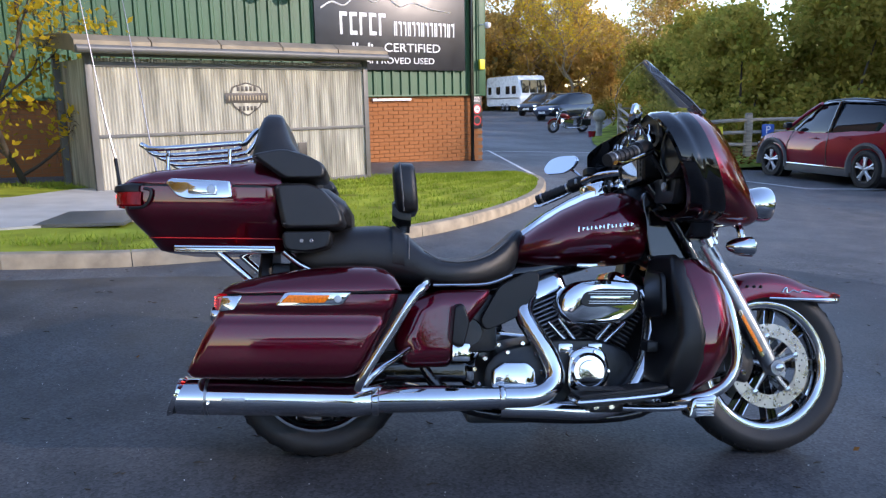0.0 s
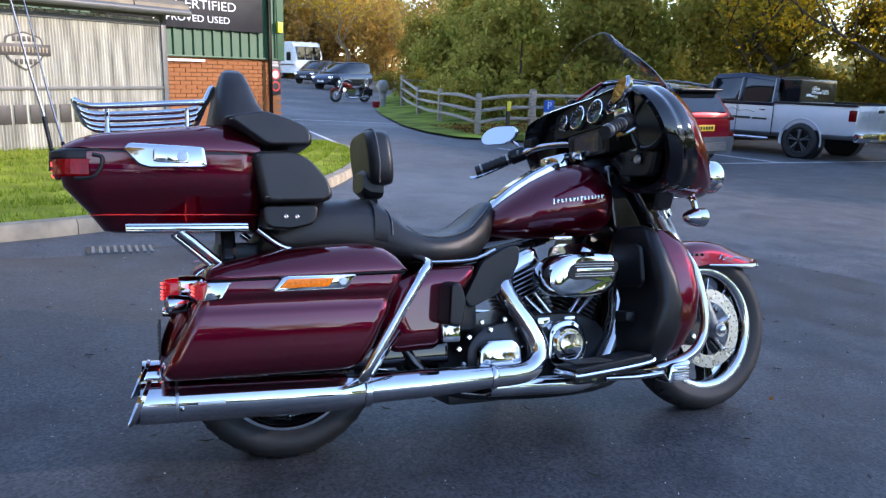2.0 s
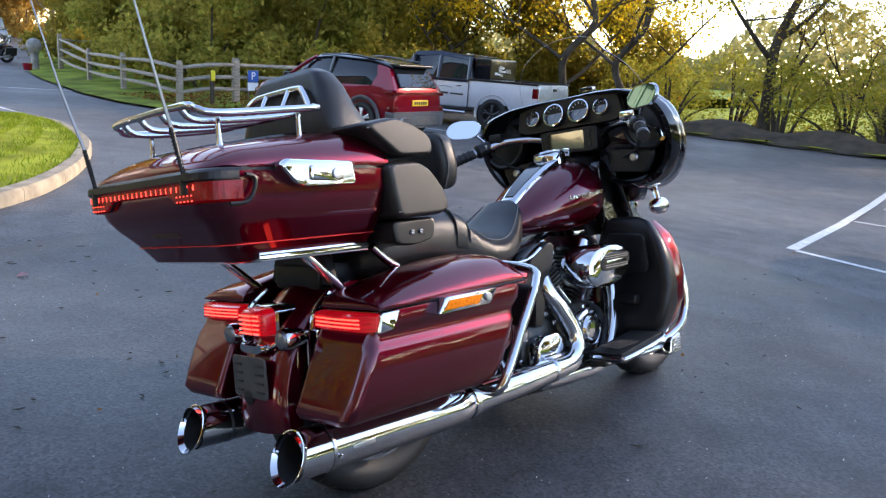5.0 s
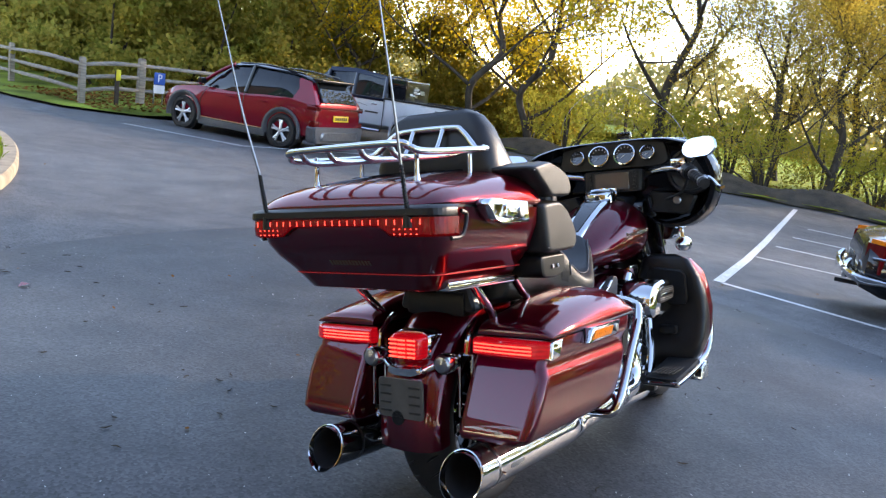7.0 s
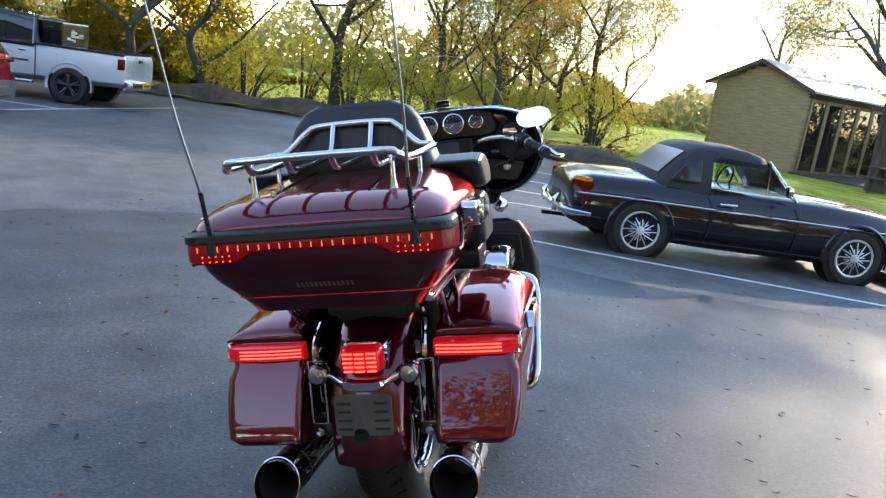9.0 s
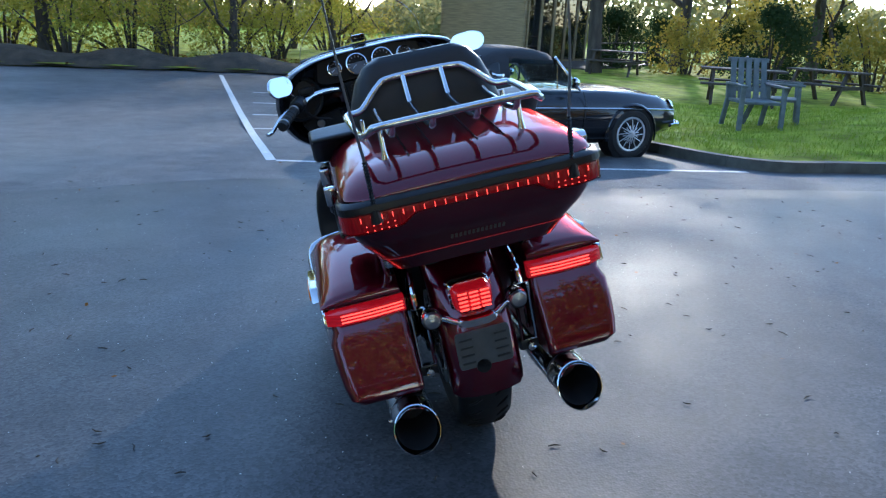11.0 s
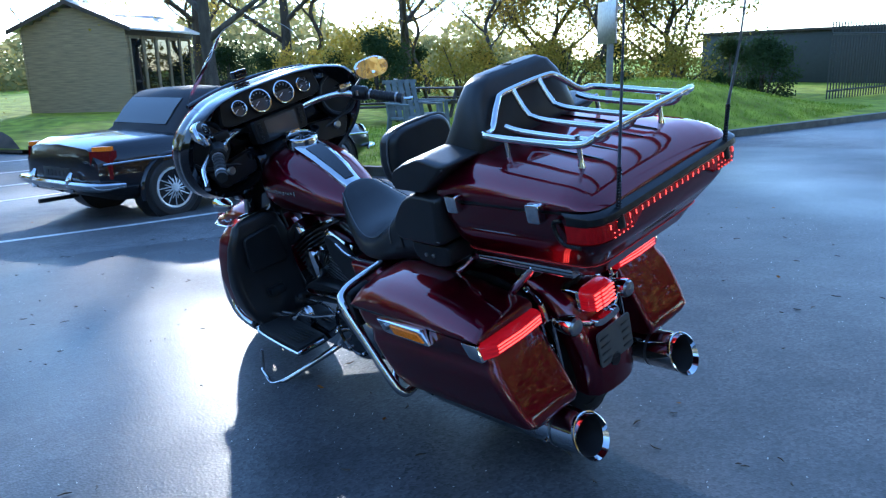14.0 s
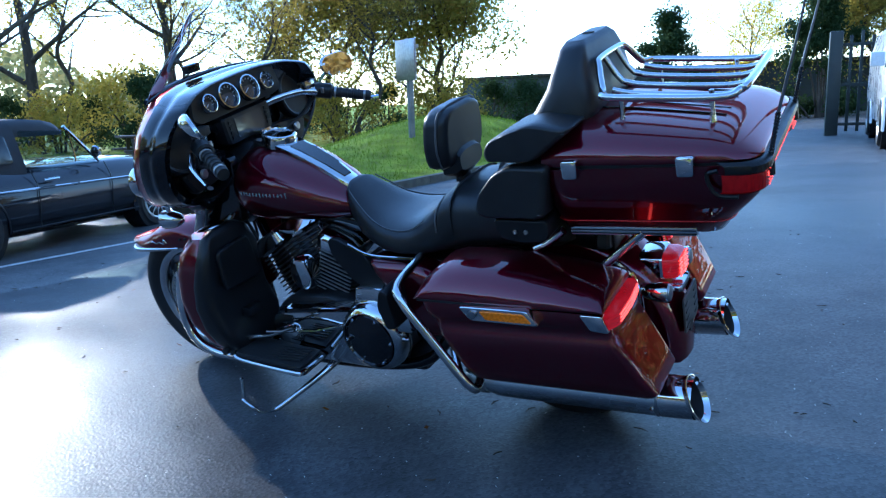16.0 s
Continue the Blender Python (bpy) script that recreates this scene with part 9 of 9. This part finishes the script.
def bush(name, label, category, height, width, count, size, leaf, seed, stems=9):
    """Leaves thick over an uneven dome, with stems inside."""
    g = np.random.default_rng(seed)
    ob = thing(name, Matrix(), label, category)
    bm, tips = bmesh.new(), []
    lumps = []
    for k in range(26):
        a, r, z = g.uniform(0, 6.28), math.sqrt(g.random()), g.random()
        w = width * math.sqrt(max(0.05, 1 - (z * 1.02) ** 2.2)) * 0.85
        lumps.append((w * r * math.cos(a), w * r * math.sin(a), z * height * 0.88 + 0.15, g.uniform(0.25, 0.55) * width * 0.6))
    for k in range(stems):
        x, y, z, _ = lumps[k]
        tube([(x * 0.2, y * 0.2, -0.2), (x * 0.5, y * 0.5, z * 0.5), (x, y, z)], [0.05, 0.035, 0.01], 5, bm, caps=False)
    tagged(part("stem", bm, BARK, ob, "", 60), kind="stuff")
    n = count // len(lumps)
    c = []
    for x, y, z, r in lumps:
        d = g.normal(0, 1, (n, 3))
        d /= np.linalg.norm(d, axis=1)[:, None]
        c.append(np.array([x, y, z]) + d * r * (g.random((n, 1)) ** 0.35) * [1, 1, 0.85])
    c = np.concatenate(c)
    c = c + g.normal(0, 0.07 * width, c.shape) * (g.random((len(c), 1)) ** 2 * 2.2)
    c = c[c[:, 2] > 0.02]
    m = len(c)
    u = g.normal(0, 1, (m, 3))
    u /= np.linalg.norm(u, axis=1)[:, None]
    v = np.cross(u, g.normal(0, 1, (m, 3)))
    v /= np.linalg.norm(v, axis=1)[:, None]
    s = g.uniform(0.6, 1.35, m)[:, None] * size
    link("crown", quads_mesh("crown", np.stack([c - u * s, c - v * s * 0.6, c + u * s, c + v * s * 0.6], 1)), leaf, ob, "", 0)
    return ob


def base_z(x, y):
    if y > 13 and x > interp(y, VERGE_EDGE):
        return verge_z(x, y) - 0.05
    if y <= 12.8 and x > interp(y, LAWN_EDGE):
        return lawn_z(x, y) - 0.08
    return ground_z(x, y) - 0.1


def plant(ob, spots, group):
    """The first spot takes the thing itself, the others copies of it. Spots: x, y, turn, scale."""
    tagged(ob, "", "", group)
    for i, (x, y, turn, k) in enumerate(spots):
        m = pose(x, y, base_z(x, y), 0, 0, turn) @ Matrix.Diagonal((k, k, k, 1))
        if i == 0:
            ob.matrix_world = m
        else:
            copy_thing(ob, m)


plant(bush("hedge_bush", "dense green hedge bush behind the rail fence", "bush", 4.2, 2.4, 16000, 0.082, LEAF_GREEN, 11), [(11.2, 18.5, 0, 1.0), (13.6, 17.4, 70, 1.05), (16.4, 16.9, 150, 0.95), (12.6, 22.5, 220, 1.1), (15.5, 21, 300, 1.2), (19.2, 16.2, 40, 1.0), (14.2, 27.5, 100, 1.2), (18.5, 25, 10, 1.4)], "hedge")
plant(bush("hedge_bush", "olive hedge bush thinning to brown", "bush", 3.8, 2.2, 15000, 0.074, LEAF_OLIVE, 12), [(21.8, 14.8, 0, 1.0), (14.2, 33.5, 70, 1.1), (17.5, 32, 150, 1.3), (22, 19.5, 200, 1.4), (24.5, 12.5, 260, 1.1), (20, 40, 30, 1.6), (9, 74, 120, 1.6)], "hedge")
plant(bush("wood_edge", "dense golden brown autumn thicket behind the yard", "bush", 6.5, 4.2, 10000, 0.17, LEAF_BROWN, 31), [(12.5, 72, 0, 1.0), (18, 69, 60, 1.1), (22.5, 63, 130, 1.05), (7, 73, 190, 1.1), (1.5, 73, 250, 1.0), (25.5, 57, 310, 0.8), (15.5, 78, 20, 1.5), (23, 72, 80, 1.4), (-4, 73, 110, 1.1), (8.5, 80, 150, 1.5), (-17, -24, 10, 1.0), (-18.5, -17, 100, 1.15), (-17.5, -10, 200, 1.0), (-18.5, -4, 290, 1.15), (-17.5, 2.5, 40, 1.0), (-18.5, 9, 130, 1.1)], "autumn wood by the drive")
plant(tree("autumn_tree", "tall russet autumn tree with pale branches", "tree", 10, 0.16, 9, 6500, 0.155, 0.42, LEAF_BROWN, PALE_BARK, 21, 0.2), [(23.5, 50, 0, 0.8), (8.5, 67, 140, 1.1), (3, 68, 200, 1.0), (25, 33, 90, 0.95), (-3, 70, 20, 1.1), (21, 68, 320, 1.25), (12, 71, 15, 1.3), (17.5, 74, 75, 1.4), (6, 75, 155, 1.35), (0, 74, 235, 1.3), (-14, -11, 0, 1.15), (-15, -6.5, 50, 1.25), (-14.5, -2, 130, 1.15), (-15.5, 2.5, 210, 1.2), (-14.5, -15.5, 280, 1.2), (-13, -20, 330, 1.2), (-19, -8, 90, 1.4)], "autumn wood by the drive")
plant(tree("pale_tree", "thinly leaved tree with pale sunlit branches", "tree", 9.5, 0.17, 10, 3600, 0.09, 0.42, LEAF_YELLOW, PALE_BARK, 41, 0.2), [(19.3, 62, 0, 1.0), (22, 56.5, 130, 0.9), (16.6, 67, 250, 1.1)], "autumn wood by the drive")
plant(tree("yellow_tree", "yellow-leaved tree overhanging the car park edge", "tree", 7.5, 0.14, 9, 15000, 0.062, 0.4, LEAF_YELLOW, BARK, 22, 0.15, 0.5), [(19.8, 12.0, 0, 1.0), (19.0, 17.5, 110, 1.0), (18.4, 15.2, 200, 0.9), (24.5, 14.5, 290, 1.15), (20.6, 9.8, 320, 0.95), (3.2, -33.5, 30, 0.62)], "yellow trees")
plant(tree("yellow_sapling", "small yellow-orange tree beside the brick wall", "tree", 3.3, 0.05, 8, 3200, 0.05, 0.16, LEAF_YELLOW, BARK, 23, 0.15, 0.4), [(-4.25, 7.7, 0, 1.0)], "saplings")
plant(tree("bare_oak", "half-bare oak with a dark trunk and thin brown leaves", "tree", 8.5, 0.25, 6, 21000, 0.052, 0.45, LEAF_GOLD, BARK, 24, 0.16, 0.52, 0.03), [(21.3, 6.0, 0, 0.78), (22.5, 3.0, 80, 0.76), (21.2, 1.0, 160, 0.7), (24.5, -2.0, 230, 0.76), (26.2, 3.2, 30, 0.8), (27.5, 1.2, 200, 0.85), (30, -1, 300, 0.85), (30, -9, 250, 0.85)], "oaks along the field")
plant(tree("nearly_bare_tree", "nearly bare tree with a pale trunk and open twigs", "tree", 8.5, 0.24, 6, 9000, 0.052, 0.45, LEAF_GOLD, BARK, 29, 0.24, 0.5, 0.03, 1800, 0.0005), [(21.3, -10.3, 215, 1.05), (27, -16.5, 45, 1.05), (22, -19, 130, 0.95), (31.5, -15, 300, 1.1)], "open trees by the cabin")
plant(tree("slim_tree", "slim ivy-clad tree with bare upper twigs", "tree", 8, 0.11, 9, 9000, 0.045, 0.4, LEAF_GOLD, BARK, 25, 0.3, 0.3), [(25.0, 0.5, 70, 0.85), (23.5, -0.5, 140, 0.75), (30.5, -4.0, 200, 0.85), (18, -19, 260, 1.0), (15, -21, 310, 1.05), (31, -20, 305, 1.5), (24, -22, 100, 1.1), (33, -16, 170, 1.2), (-1, -40, 120, 1.4)], "slim trees")
plant(bush("undergrowth", "thin brambly undergrowth below the field trees", "shrub", 1.7, 1.6, 2000, 0.042, LEAF_LIME, 13, 9), [(21.6, 10.4, 20, 1.1), (22.2, 3.9, 150, 1.15), (21.9, 1.2, 240, 1.0), (23.6, -2.2, 310, 1.1), (20.6, 8.6, 0, 1.0), (21, 5.4, 60, 1.1), (20.8, 2.6, 120, 0.9), (22.4, -0.2, 200, 0.9), (24.8, 11, 260, 1.2), (23, 7.5, 330, 1.2), (29.5, -2.5, 90, 1.1)], "undergrowth")
plant(bush("evergreen_shrub", "dark evergreen shrub behind the lawn", "shrub", 2.6, 1.9, 6000, 0.06, LEAF_DARK, 14), [(19.5, -15.5, 0, 0.9), (24.5, -12.5, 90, 0.9), (9.4, -23.2, 300, 0.8), (12.2, -26.6, 40, 0.85), (14.8, -27.0, 130, 0.8), (17.4, -26.8, 220, 0.9), (20.2, -25.8, 10, 0.85), (22.8, -24.2, 70, 0.8), (25.4, -22.6, 190, 0.9), (27.8, -19.8, 250, 0.8), (29.4, -17, 330, 0.85)], "shrubs behind the lawn")
plant(bush("scrub", "thin yellowing scrub between the lawn and the trees", "shrub", 2.2, 1.9, 3000, 0.055, LEAF_OLIVE, 17), [(17, -17.2, 60, 1.1), (14.5, -19.2, 120, 1.0), (12, -21.8, 200, 1.0), (22, -14, 260, 0.9), (27, -21, 150, 1.5)], "scrub behind the lawn")
plant(tree("round_tree", "round-headed brown and olive tree behind the lawn", "tree", 5.3, 0.13, 11, 26000, 0.065, 0.34, LEAF_OLIVE, BARK, 15, 0.2, 0.5), [(13.8, -24.2, 0, 1.15), (18.5, -24, 70, 1.1), (-1.6, -31, 200, 0.8)], "round trees")
plant(bush("conifer", "dark narrow conifer beyond the gate", "conifer", 4.6, 1.7, 14000, 0.06, LEAF_DARK, 16), [(0.3, -28, 0, 1.0), (6.6, -33, 90, 1.1)], "conifers")
g = np.random.default_rng(77)
a, rad = g.uniform(-0.93, 1.75, 60000), g.uniform(70, 100, 60000)
top = np.maximum(2, 5.6 + 2.2 * np.sin(a * 9) + 1.2 * np.sin(a * 23 + 1) + 0.8 * np.sin(a * 61))
c = np.stack([rad * np.cos(a), rad * np.sin(a), -0.6 + g.random(60000) ** 1.5 * top], 1)
u, v = g.normal(0, 0.24, c.shape), g.normal(0, 0.2, c.shape)
woods = link("far_woods", quads_mesh("far_woods", np.stack([c - u, c - v, c + u, c + v], 1)), LEAF_HAZE, None, "", 0)
tagged(woods, "hazy line of distant autumn woodland across the field", "woodland", "", "stuff")
